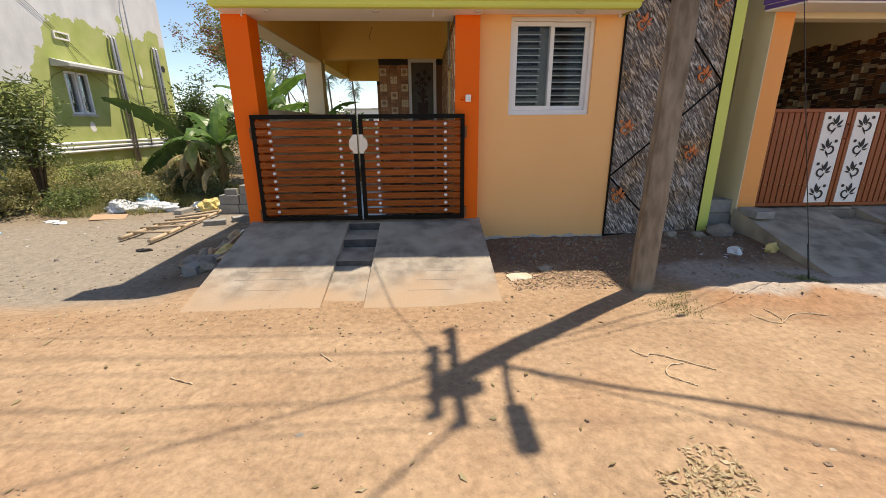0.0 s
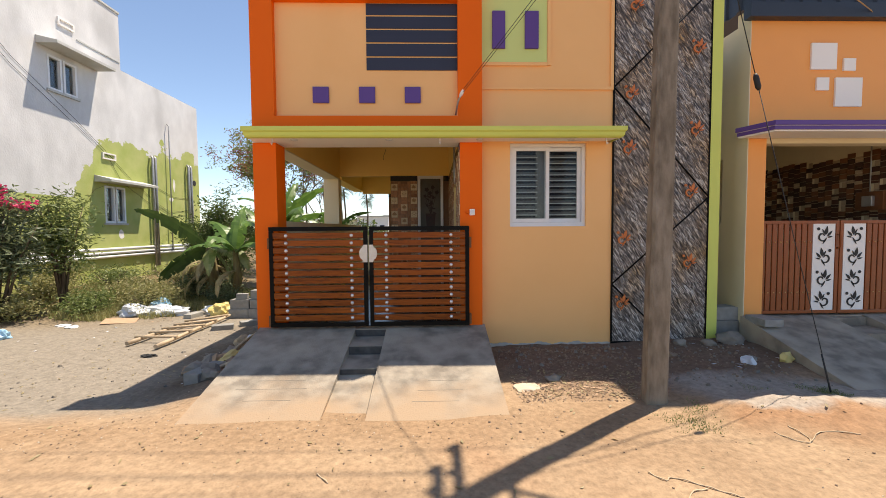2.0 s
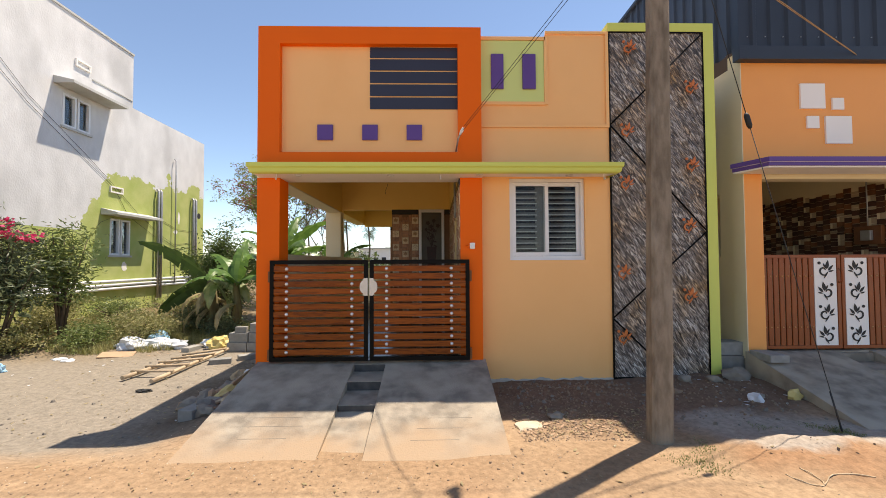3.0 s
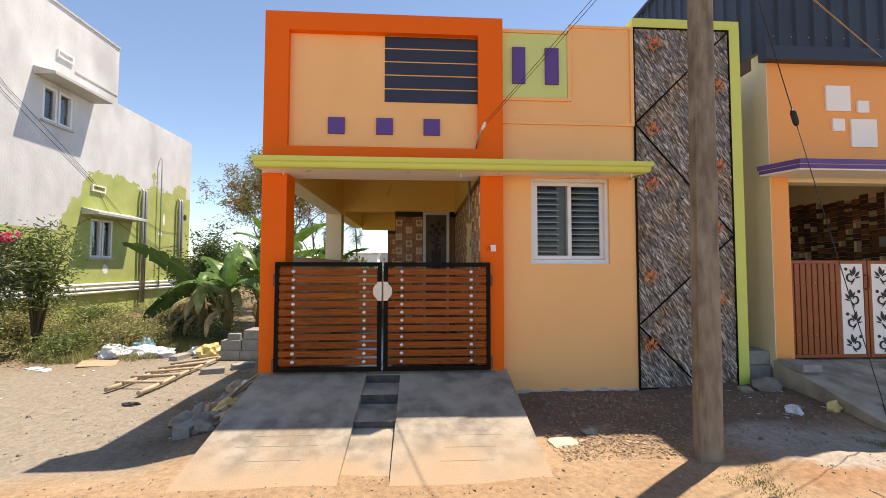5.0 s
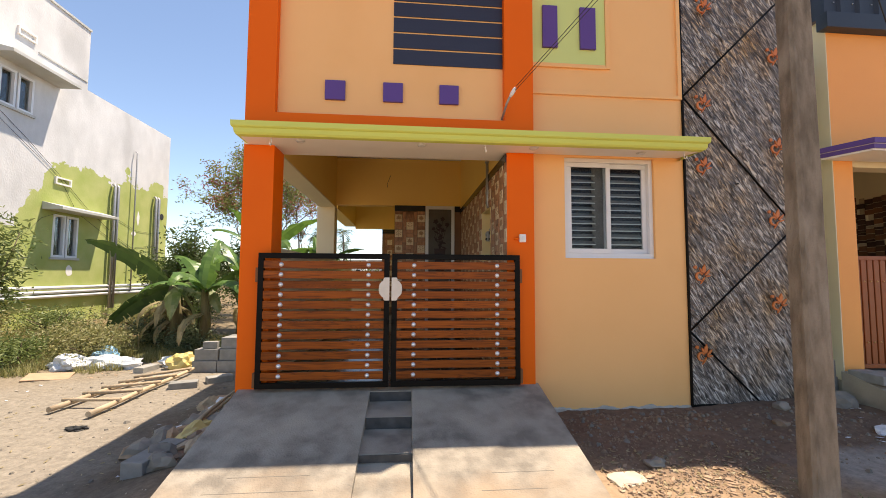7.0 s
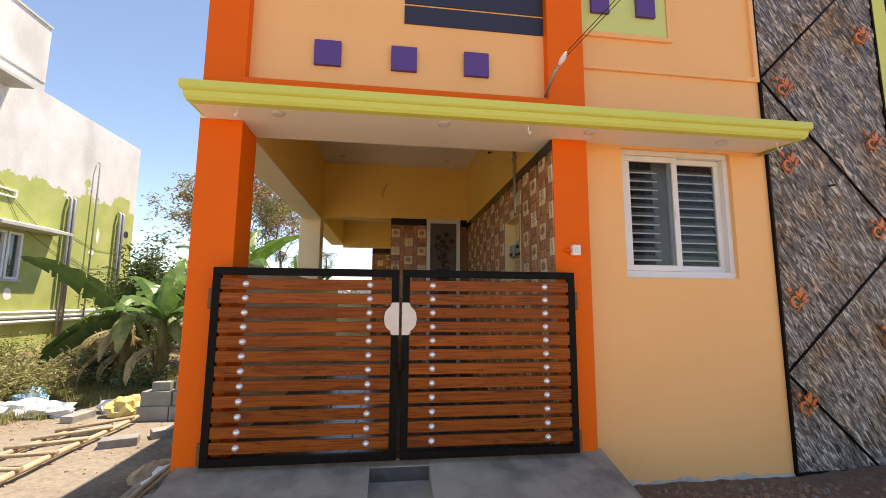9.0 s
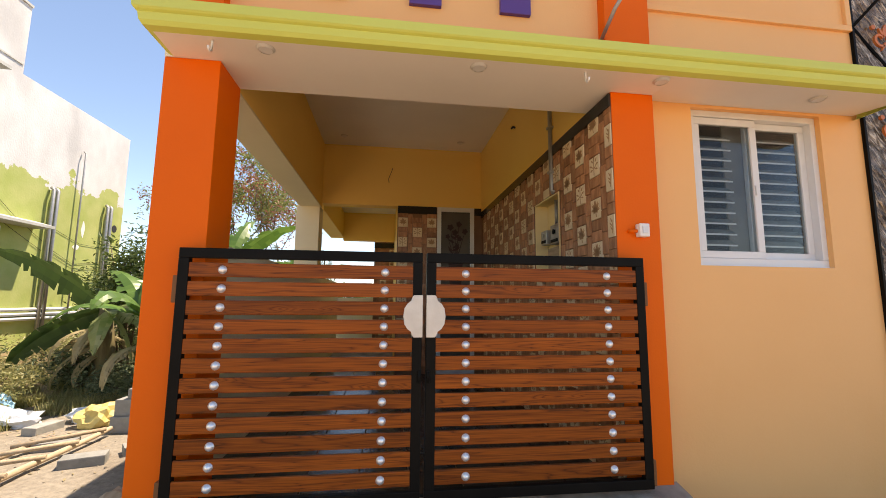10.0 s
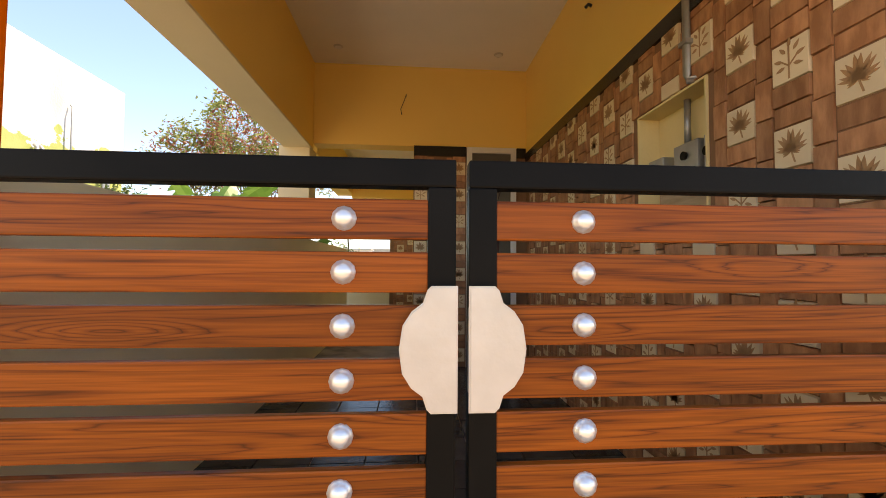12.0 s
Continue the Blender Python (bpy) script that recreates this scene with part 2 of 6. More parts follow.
GRASS = leafy("grass_blade", (0.13, 0.17, 0.05), (0.28, 0.30, 0.11))
PALM = leafy("palm_frond", (0.05, 0.08, 0.03), (0.09, 0.12, 0.045))
DARK_GLASS = glass("window_glass", (0.90, 0.93, 0.93), 0.95, 0.004, 0.012)
RED_BROWN = mat("red_brown_gate_paint", (0.30, 0.075, 0.018), (0.25, 0.06, 0.015), 5, 0.4, 0.08)
GOLD = mat("gold_stud", (0.7, 0.45, 0.18), None, 8, 0.35, 0, metal=0.8)
SHEET = mat("navy_roof_sheet", (0.030, 0.040, 0.060), (0.024, 0.032, 0.048), 1.5, 0.45, 0.03)
NEIGHBOUR = mat("apricot_paint", (0.90, 0.38, 0.105), (0.87, 0.36, 0.10), 1.5, 0.55, 0.1, c=(0.84, 0.345, 0.095))
LINE = mat("pale_line_paint", (0.62, 0.56, 0.66), None, 4, 0.5, 0.05)
DARK_TILE = mat("dark_brown_tile", (0.085, 0.032, 0.015), (0.05, 0.018, 0.01), 6, 0.65, 0.05, vary=0.3)
TAN_TILE = mat("tan_tile", (0.46, 0.35, 0.23), (0.38, 0.28, 0.18), 6, 0.6, 0.05, vary=0.15)
RUST_TILE = mat("chestnut_tile", (0.20, 0.08, 0.03), (0.15, 0.055, 0.02), 6, 0.35, 0.05, vary=0.2)
PALE_GRIT = mat("pale_grit", (0.62, 0.52, 0.40), (0.48, 0.39, 0.29), 8, 0.9, 0.2)
STONE_BIT = mat("rubble_stone", (0.36, 0.255, 0.17), (0.26, 0.18, 0.12), 8, 0.9, 0.4, vary=0.2)
GREY_BIT = mat("mortar_rubble", (0.30, 0.265, 0.22), (0.20, 0.175, 0.145), 8, 0.9, 0.4, vary=0.2)


# ---- mesh helpers ----
def world_at(ob):
    v = Vector((0, 0, 0))
    while ob:
        v += ob.location
        ob = ob.parent
    return v


def link(name, bm, materials, parent=None, smooth=False):
    """One mesh object out of a bmesh in world coordinates."""
    if parent:
        bmesh.ops.translate(bm, verts=bm.verts, vec=-world_at(parent))
    me = bpy.data.meshes.new(name)
    bm.normal_update()
    bm.to_mesh(me)
    bm.free()
    for m in materials if isinstance(materials, (list, tuple)) else [materials]:
        me.materials.append(m)
    if smooth:
        me.polygons.foreach_set("use_smooth", [True] * len(me.polygons))
    ob = new(name, me)
    if parent:
        ob.parent = parent
    return ob


def part(name, bm, material, parent, label="", smooth=False):
    ob = link(name, bm, material, parent, smooth)
    return tagged(ob, label)


def solid(name, bm, material, label, kind="structure", category="", smooth=False, group=""):
    return tagged(link(name, bm, material, None, smooth), label, category, group, kind)


def thing(name, at, label, category, group=""):
    ob = new(name)
    ob.location, ob.empty_display_size = at, 0.1
    return tagged(ob, label, category, group)


def box(x0, x1, y0, y1, z0, z1, bm=None, bevel=0.0, index=0):
    bm = bm or bmesh.new()
    made = bmesh.new() if bevel else bm
    v = [made.verts.new((x, y, z)) for z in (z0, z1) for y in (y0, y1) for x in (x0, x1)]
    for f in ((0, 2, 3, 1), (4, 5, 7, 6), (0, 1, 5, 4), (2, 6, 7, 3), (0, 4, 6, 2), (1, 3, 7, 5)):
        made.faces.new([v[k] for k in f]).material_index = index
    if bevel:
        bmesh.ops.bevel(made, geom=made.edges[:], offset=bevel, segments=2, affect="EDGES", profile=0.6)
        join(bm, made, index)
    return bm


def join(bm, other, index=0):
    """Adds the faces of another bmesh, and frees it."""
    other.verts.index_update()
    vs = [bm.verts.new(v.co) for v in other.verts]
    for f in other.faces:
        g = bm.faces.new([vs[v.index] for v in f.verts])
        g.material_index, g.smooth = index, f.smooth
    other.free()


def prism(points, low, high, axis="y", bm=None, index=0):
    """A flat outline, in x and z (axis y), y and z (axis x) or x and y (axis z), given thickness."""
    bm = bm or bmesh.new()

    def put(p, d):
        return {"y": (p[0], d, p[1]), "x": (d, p[0], p[1]), "z": (p[0], p[1], d)}[axis]
    a = [bm.verts.new(put(p, low)) for p in points]
    b = [bm.verts.new(put(p, high)) for p in points]
    faces = [bm.faces.new(a), bm.faces.new(b[::-1])]
    for k in range(len(points)):
        j = (k + 1) % len(points)
        faces.append(bm.faces.new((a[k], b[k], b[j], a[j])))
    for f in faces:
        f.material_index = index
    bmesh.ops.recalc_face_normals(bm, faces=faces)
    return bm


def tube(points, radii, sides=8, bm=None, index=0, cap=True):
    bm = bm or bmesh.new()
    points = [Vector(p) for p in points]
    radii = [radii] * len(points) if isinstance(radii, (int, float)) else radii
    rings = []
    for k, p in enumerate(points):
        d = (points[min(k + 1, len(points) - 1)] - points[max(k - 1, 0)]).normalized()
        u = d.cross(Vector((0.31, 0.9, 0.23) if abs(d.z) > 0.6 else (0, 0, 1))).normalized()
        w = d.cross(u)
        rings.append([bm.verts.new(p + radii[k] * (math.cos(a) * u + math.sin(a) * w)) for a in (2 * math.pi * s / sides for s in range(sides))])
    for r, q in zip(rings, rings[1:]):
        for s in range(sides):
            f = bm.faces.new((r[s], r[(s + 1) % sides], q[(s + 1) % sides], q[s]))
            f.smooth, f.material_index = True, index
    if cap:
        for ring in (rings[0][::-1], rings[-1]):
            bm.faces.new(ring).material_index = index
    return bm


def lens(cx, cz, angle, length, width, n=5):
    """A leaf outline from its stalk."""
    a = radians(angle)
    out = []
    for side in (1, -1):
        ts = [k / n for k in range(n + 1)] if side == 1 else [k / n for k in range(n - 1, 0, -1)]
        for t in ts:
            w = side * width / 2 * math.sin(math.pi * t ** 0.8)
            out.append((cx + t * length * math.cos(a) - w * math.sin(a), cz + t * length * math.sin(a) + w * math.cos(a)))
    return out


def disc(cx, cz, r, n=10):
    return [(cx + r * math.cos(2 * math.pi * k / n), cz + r * math.sin(2 * math.pi * k / n)) for k in range(n)]


def scroll(cx, cz, r, start, sweep, width, n=12):
    """A tapering curl."""
    outer, inner = [], []
    for k in range(n + 1):
        t = k / n
        a = radians(start + sweep * t)
        rr, w = r * (1 - 0.62 * t), width * (0.35 + 0.65 * math.sin(math.pi * (0.15 + 0.8 * t)))
        outer.append((cx + (rr + w / 2) * math.cos(a), cz + (rr + w / 2) * math.sin(a)))
        inner.append((cx + (rr - w / 2) * math.cos(a), cz + (rr - w / 2) * math.sin(a)))
    return outer + inner[::-1]


def ornament_outlines(cx, cz, s, flip=1):
    """A curl with a bud and leaves, as cut from sheet: the name and outline of each piece."""
    pieces = [("curl", scroll(-0.10, -0.06, 0.27, 300, -285, 0.095)), ("bud", disc(-0.34, 0.36, 0.085))]
    pieces += [("leaf", lens(*v)) for v in ((0.07, 0.02, 80, 0.50, 0.19), (0.16, -0.06, 48, 0.42, 0.13), (0.18, -0.12, 14, 0.30, 0.09), (0.14, -0.12, 238, 0.44, 0.08), (0.02, 0.08, 118, 0.30, 0.09))]
    return [(name, [(cx + flip * s * x, cz + s * z) for x, z in pts]) for name, pts in pieces]


def sheet(name, verts, faces, material, parent=None, smooth=False):
    me = bpy.data.meshes.new(name)
    off = world_at(parent) if parent else Vector((0, 0, 0))
    me.from_pydata([tuple(Vector(v) - off) for v in verts] if parent else verts, [], faces)
    me.materials.append(material)
    if smooth:
        me.polygons.foreach_set("use_smooth", [True] * len(me.polygons))
    ob = new(name, me)
    if parent:
        ob.parent = parent
    return ob


def leaves(rng, centres, count, spread, size, droop=0.0, slim=0.45, squash=0.8):
    """Vertices and faces of many small pointed leaves round the given centres."""
    vs, fs = [], []
    for c in centres:
        for _ in range(count):
            p = np.array(c) + rng.normal(0, 1, 3) * np.array([spread, spread, spread * squash])
            d = rng.normal(0, 1, 3)
            d[2] = d[2] * 0.6 - droop
            d /= np.linalg.norm(d)
            u = np.cross(d, rng.normal(0, 1, 3))
            u /= np.linalg.norm(u) + 1e-6
            s = size * rng.uniform(0.6, 1.35)
            k = len(vs)
            up = np.cross(u, d) * s * 0.12
            vs += [tuple(p), tuple(p + d * s * 0.5 + u * s * slim / 2 + up), tuple(p + d * s), tuple(p + d * s * 0.5 - u * s * slim / 2 + up)]
            fs.append((k, k + 1, k + 2, k + 3))
    return vs, fs


# ---- ground ----
def ease(v, lo, hi):
    t = min(max((v - lo) / (hi - lo), 0.0), 1.0)
    return t * t * (3 - 2 * t)


def ground_z(x, y):
    z = -0.05
    z += 0.10 * ease(y, 4.0, 5.4) * ease(x, 0.3, 1.0) * (1 - ease(y, 12, 30))
    z -= 0.15 * ease(-x, 2.2, 3.2) * ease(y, 3.2, 4.4)
    z += 0.30 * ease(-x, 6.0, 9.5) * ease(y, 7.0, 11.0)
    z += 0.05 * ease(x, 2.3, 3.2) * ease(y, 2.9, 3.6)
    z += 0.012 * noise.noise((x * 1.3, y * 1.3, 0)) + 0.02 * noise.noise((x * 0.35, y * 0.5, 3))
    if x > 0.7 and y > 4.2 and y < 5.6:
        z += 0.03 * noise.noise((x * 5, y * 5, 7))
    # trodden bank at the road edge, shallow wheel ruts along the road
    z += 0.06 * ease(x, 2.3, 2.7) * (1 - ease(x, 3.7, 4.3)) * ease(y, 3.05, 3.4) * (1 - ease(y, 3.55, 3.9)) * (0.7 + noise.noise((x * 6, y * 6, 2)))
    for rut in (0.9, 2.3):
        d = (y - rut - 0.15 * noise.noise((x * 0.3, rut, 1))) / 0.22
        z -= 0.018 * math.exp(-d * d)
    return z


def spread(lo, hi, step, far):
    near = list(np.arange(lo, hi + 1e-6, step))
    grow, d = [], step
    while sum(grow) < far:
        d *= 1.35
        grow.append(d)
    out = np.cumsum(grow)
    return [lo - v for v in out[::-1]] + near + [hi + v for v in out]


gx, gy = spread(-12.0, 9.0, 0.1, 400), spread(-2.0, 13.0, 0.1, 400)
gv = [(x, y, ground_z(x, y)) for y in gy for x in gx]
W = len(gx)
gf = [(j * W + i, j * W + i + 1, (j + 1) * W + i + 1, (j + 1) * W + i) for j in range(len(gy) - 1) for i in range(W - 1)]


def earth():
    """Tan road dust, greyer trodden lot, red-brown soil patches, dark debris soil that deepens the shade by the ramp,
    grit.
    """
    m = mat("dusty_earth", (0.415, 0.292, 0.184), (0.315, 0.212, 0.131), 1.6, 0.95, 0.8, 38, c=(0.36, 0.22, 0.13), cscale=0.5, spec=0.15)
    n, l = m.node_tree.nodes, m.node_tree.links
    p = n["Principled BSDF"]
    base = p.inputs["Base Color"].links[0].from_socket
    tc = n["Texture Coordinate"]
    sep = n.new("ShaderNodeSeparateXYZ")
    l.new(tc.outputs["Object"], sep.inputs[0])
    ns = n.new("ShaderNodeTexNoise")
    ns.inputs["Scale"].default_value, ns.inputs["Detail"].default_value = 1.1, 7
    l.new(tc.outputs["Object"], ns.inputs["Vector"])

    def math_node(op, a, b):
        k = n.new("ShaderNodeMath")
        k.operation = op
        for s, v in zip(k.inputs, (a, b)):
            if isinstance(v, (int, float)):
                s.default_value = v
            else:
                l.new(v, s)
        return k.outputs[0]

    def ranged(v, lo, hi):
        k = n.new("ShaderNodeMapRange")
        k.inputs["From Min"].default_value, k.inputs["From Max"].default_value = lo, hi
        l.new(v, k.inputs["Value"])
        return k.outputs[0]

    def blend(f, a, c):
        k = n.new("ShaderNodeMixRGB")
        l.new(f, k.inputs[0])
        l.new(a, k.inputs[1])
        k.inputs[2].default_value = (*c, 1)
        return k.outputs[0]
    wob = math_node("MULTIPLY", math_node("SUBTRACT", ns.outputs["Fac"], 0.5), 1.6)
    lot = math_node("MULTIPLY", ranged(math_node("ADD", math_node("MULTIPLY", sep.outputs[0], -1), wob), 2.2, 2.9),
                    ranged(math_node("ADD", sep.outputs[1], wob), 3.4, 4.2))
    out = blend(lot, base, (0.262, 0.227, 0.183))
    foot = math_node("MULTIPLY", ranged(math_node("ADD", sep.outputs[1], wob), 2.9, 3.3), ranged(math_node("ADD", math_node("MULTIPLY", sep.outputs[1], -1), wob), -3.9, -3.5))
    out = blend(math_node("MULTIPLY", foot, 0.6), out, (0.30, 0.195, 0.115))
    # brown debris soil beside the ramp, coloured extra dark to deepen the house's shade
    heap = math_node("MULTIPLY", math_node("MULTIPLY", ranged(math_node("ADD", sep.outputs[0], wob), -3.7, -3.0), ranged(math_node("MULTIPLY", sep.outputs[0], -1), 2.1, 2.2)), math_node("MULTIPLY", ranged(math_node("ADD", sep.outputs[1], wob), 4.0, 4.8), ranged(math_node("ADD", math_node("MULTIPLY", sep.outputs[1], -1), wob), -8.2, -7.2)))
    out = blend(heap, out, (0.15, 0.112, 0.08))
    bank = math_node("MULTIPLY", math_node("MULTIPLY", ranged(math_node("ADD", sep.outputs[0], wob), 2.2, 2.6), ranged(math_node("ADD", math_node("MULTIPLY", sep.outputs[0], -1), wob), -4.4, -3.8)),
                     math_node("MULTIPLY", ranged(math_node("ADD", sep.outputs[1], math_node("MULTIPLY", wob, 0.4)), 3.0, 3.3), ranged(math_node("ADD", math_node("MULTIPLY", sep.outputs[1], -1), math_node("MULTIPLY", wob, 0.4)), -3.8, -3.5)))
    out = blend(math_node("MULTIPLY", bank, 0.7), out, (0.34, 0.185, 0.10))
    beds = math_node("MULTIPLY", ranged(math_node("ADD", sep.outputs[0], wob), 0.5, 1.0), ranged(math_node("ADD", sep.outputs[1], wob), 3.9, 4.5))
    out = blend(beds, out, (0.20, 0.13, 0.09))
    pad = math_node("MULTIPLY", ranged(math_node("ADD", sep.outputs[0], wob), 2.5, 2.9),
                    math_node("MULTIPLY", ranged(math_node("ADD", sep.outputs[1], wob), 3.4, 3.6), ranged(math_node("ADD", math_node("MULTIPLY", sep.outputs[1], -1), wob), -4.4, -4.1)))
    out = blend(math_node("MULTIPLY", pad, 0.8), out, (0.40, 0.36, 0.31))
    soil = math_node("MULTIPLY", ranged(math_node("ADD", math_node("MULTIPLY", sep.outputs[0], -1), wob), 5.2, 7.0), ranged(math_node("ADD", sep.outputs[1], wob), 7.2, 9.0))
    out = blend(soil, out, (0.22, 0.16, 0.09))
    grit = n.new("ShaderNodeTexVoronoi")
    grit.inputs["Scale"].default_value = 26
    l.new(tc.outputs["Object"], grit.inputs["Vector"])
    spots = ranged(grit.outputs["Distance"], 0.16, 0.06)
    n5 = n.new("ShaderNodeTexNoise")
    n5.inputs["Scale"].default_value = 3
    l.new(tc.outputs["Object"], n5.inputs["Vector"])
    out = blend(math_node("MULTIPLY", spots, ranged(n5.outputs["Fac"], 0.52, 0.7)), out, (0.22, 0.13, 0.08))
    n6 = n.new("ShaderNodeTexNoise")
    n6.inputs["Scale"].default_value, n6.inputs["Detail"].default_value, n6.inputs["Roughness"].default_value = 17, 9, 0.7
    l.new(tc.outputs["Object"], n6.inputs["Vector"])
    mr = n.new("ShaderNodeMapRange")
    mr.inputs["From Min"].default_value, mr.inputs["From Max"].default_value = 0.3, 0.7
    mr.inputs["To Min"].default_value, mr.inputs["To Max"].default_value = 0.66, 1.2
    l.new(n6.outputs["Fac"], mr.inputs["Value"])
    hs = n.new("ShaderNodeHueSaturation")
    l.new(mr.outputs[0], hs.inputs["Value"])
    l.new(out, hs.inputs["Color"])
    l.new(hs.outputs[0], p.inputs["Base Color"])
    return m


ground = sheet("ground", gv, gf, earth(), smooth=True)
bm = box(0.3185, 0.3198, 5.303, 5.62, 0.345, 2.655)
solid("wall_column_lining", bm, GROUT, "brown grouted lining of the column side")
tagged(ground, "dusty tan earth road and trodden lot", "ground", "", "structure")


GREY_PLASTER = mat("pale_cement_splash", (0.55, 0.50, 0.44), (0.42, 0.38, 0.33), 12, 0.9, 0.4)

# ---- the orange house: walls, porch, parapet ----
WIN = (1.0, 2.03, 1.66, 2.772)
bm = bmesh.new()
for b in ((0.61, WIN[0], -0.3, WIN[3]), (WIN[1], 2.38, -0.3, WIN[3]), (WIN[0], WIN[1], -0.3, WIN[2]), (0.61, 1.51, WIN[3], 4.67), (1.51, 2.38, WIN[3], 4.76)):
    box(b[0], b[1], 5.45, 5.65, b[2], b[3], bm)
solid("wall_front", bm, PEACH, "smooth peach-orange plastered front wall")
solid("wall_stone_backing", box(2.38, 3.70, 5.47, 5.65, -0.3, 4.80), PEACH, "plaster wall behind the stone panel")
bm = box(2.37, 3.84, 5.42, 5.66, 4.80, 4.92, bevel=0.006)
box(3.70, 3.84, 5.42, 5.66, -0.2, 4.80, bm)
solid("trim_lime_frame", bm, LIME, "lime green plaster frame round the stone panel")
solid("wall_side", box(3.70, 3.84, 5.66, 13.0, -0.3, 4.2), CREAM, "cream plastered side wall of the house")

# raised plaster lines of the right parapet
bm = bmesh.new()
for b in ((1.49, 1.54, 3.78, 4.72), (0.615, 1.49, 3.775, 3.82), (0.615, 1.51, 4.672, 4.72), (1.51, 2.385, 4.762, 4.80), (2.335, 2.38, 3.51, 4.762), (0.615, 2.38, 3.465, 3.51)):
    box(b[0], b[1], 5.425, 5.455, b[2], b[3], bm, 0.004)
solid("trim_parapet_lines", bm, PEACH, "raised peach plaster lines on the parapet")
solid("trim_lime_patch", box(0.612, 1.488, 5.438, 5.448, 3.822, 4.668), PALE_LIME, "pale lime painted square on the parapet")
purple_group = "purple plaster accents on the facade"
for x0, x1, z0, z1, y in ((0.76, 0.93, 3.99, 4.47, 5.438), (1.19, 1.37, 3.99, 4.47, 5.438)):
    solid("purple_panel", box(x0, x1, y - 0.03, y, z0, z1, bevel=0.004), PURPLE, "tall raised purple plaster bar on lime patch", "", "wall panel", group=purple_group)
for x0 in (-1.57, -0.975, -0.385):
    solid("purple_panel", box(x0, x0 + 0.205, 5.355, 5.385, 3.27, 3.475, bevel=0.004), PURPLE, "small raised purple square on the porch parapet", "", "wall panel", group=purple_group)

# orange frame of the porch: two columns, lintel band and parapet box
bm = bmesh.new()
box(-2.33, -2.035, 5.30, 5.62, 0.30, 2.751, bm, 0.006)
solid("column_left", bm, ORANGE, "bright orange porch column")
bm = box(0.32, 0.61, 5.30, 5.62, 0.30, 2.751, bevel=0.006)
solid("column_right", bm, ORANGE, "bright orange porch column beside the wall")
bm = bmesh.new()
for b in ((-2.33, -2.045, 2.88, 4.77), (0.30, 0.61, 2.88, 4.77), (-2.045, 0.30, 4.54, 4.77), (-2.045, 0.30, 2.88, 3.09)):
    box(b[0], b[1], 5.30, 5.60, b[2], b[3], bm)
solid("wall_porch_frame", bm, ORANGE, "bright orange box frame of the porch parapet")
solid("wall_porch_panel", box(-2.045, 0.30, 5.385, 5.58, 3.09, 4.54), PEACH, "recessed peach parapet panel over the porch")
navy = thing("slatted_panel", (-0.29, 5.38, 3.69), "navy blue panel of five broad slats", "wall panel")
for z0, z1 in ((3.69, 3.849), (3.868, 4.026), (4.045, 4.198), (4.217, 4.368), (4.387, 4.53)):
    part("slat", box(-0.875, 0.298, 5.374, 5.384, z0, z1, bevel=0.002), NAVY, navy)

# sunshade with its moulded lime edge
bm = bmesh.new()
prof = [(5.085, 2.757), (5.045, 2.765), (5.03, 2.785), (5.024, 2.822), (5.01, 2.829), (5.002, 2.838), (5.0, 2.886), (5.06, 2.886)]
xa, xb = -2.28, 2.31
rows = []
for x, side in ((xa, -1), (xb, 1)):
    rows.append([bm.verts.new((x + side * (5.085 - p[0]) * 0.75, p[0], p[1])) for p in prof])
for k in range(len(prof) - 1):
    bm.faces.new((rows[0][k], rows[0][k + 1], rows[1][k + 1], rows[1][k]))
for side, x in ((-1, xa), (1, xb)):
    a = rows[0 if side < 0 else 1]
    b = [bm.verts.new((x + side * (5.085 - p[0]) * 0.75, 5.448, p[1])) for p in prof]
    for k in range(len(prof) - 1):
        bm.faces.new((a[k], b[k], b[k + 1], a[k + 1]))
bmesh.ops.recalc_face_normals(bm, faces=bm.faces[:])
solid("trim_sunshade_edge", bm, LIME, "stepped lime green moulding round the sunshade")
for bm in (prism([(5.085, 2.757), (5.298, 2.752), (5.298, 2.882), (5.085, 2.882)], -2.28, 0.611, "x"),
           prism([(5.085, 2.757), (5.448, 2.792), (5.448, 2.882), (5.085, 2.882)], 0.611, 2.31, "x"), box(-2.33, 0.61, 5.298, 5.62, 2.752, 2.878)):
    solid("ceiling_sunshade", bm, WHITE, "white painted underside of the sunshade slab")

# porch: beams, ceiling, side wall, floor
bm = box(-2.33, 0.31, 5.585, 5.62, 2.88, 3.70)
solid("wall_front_beam_back", bm, YELLOW, "ochre inner face of the front beam")
solid("wall_side_beam", box(-2.33, -2.05, 5.62, 9.02, 2.742, 3.70), [YELLOW], "ochre and cream side beam of the porch")
solid("wall_side_beam_soffit", box(-2.335, -2.047, 5.622, 9.0, 2.725, 2.742), CREAM, "cream underside of the porch side beam")
solid("wall_back_beam", box(-2.05, 0.32, 9.0, 9.2, 2.80, 3.70), YELLOW, "ochre beam across the back of the porch")
solid("wall_low_side", box(-2.33, -2.13, 5.62, 12.0, -0.3, 1.76), CREAM, "cream plastered low side wall of the porch")
solid("column_rear", box(-2.38, -2.06, 8.9, 9.2, 1.76, 2.742, bevel=0.006), CREAM, "cream plastered rear porch column")
solid("ceiling", box(-2.33, 3.84, 5.6, 13.3, 3.70, 3.9), WHITE, "white painted porch ceiling slab")
solid("ceiling_passage", box(-2.05, -0.95, 9.2, 11.9, 3.28, 3.4), WHITE, "white painted ceiling of the rear passage")
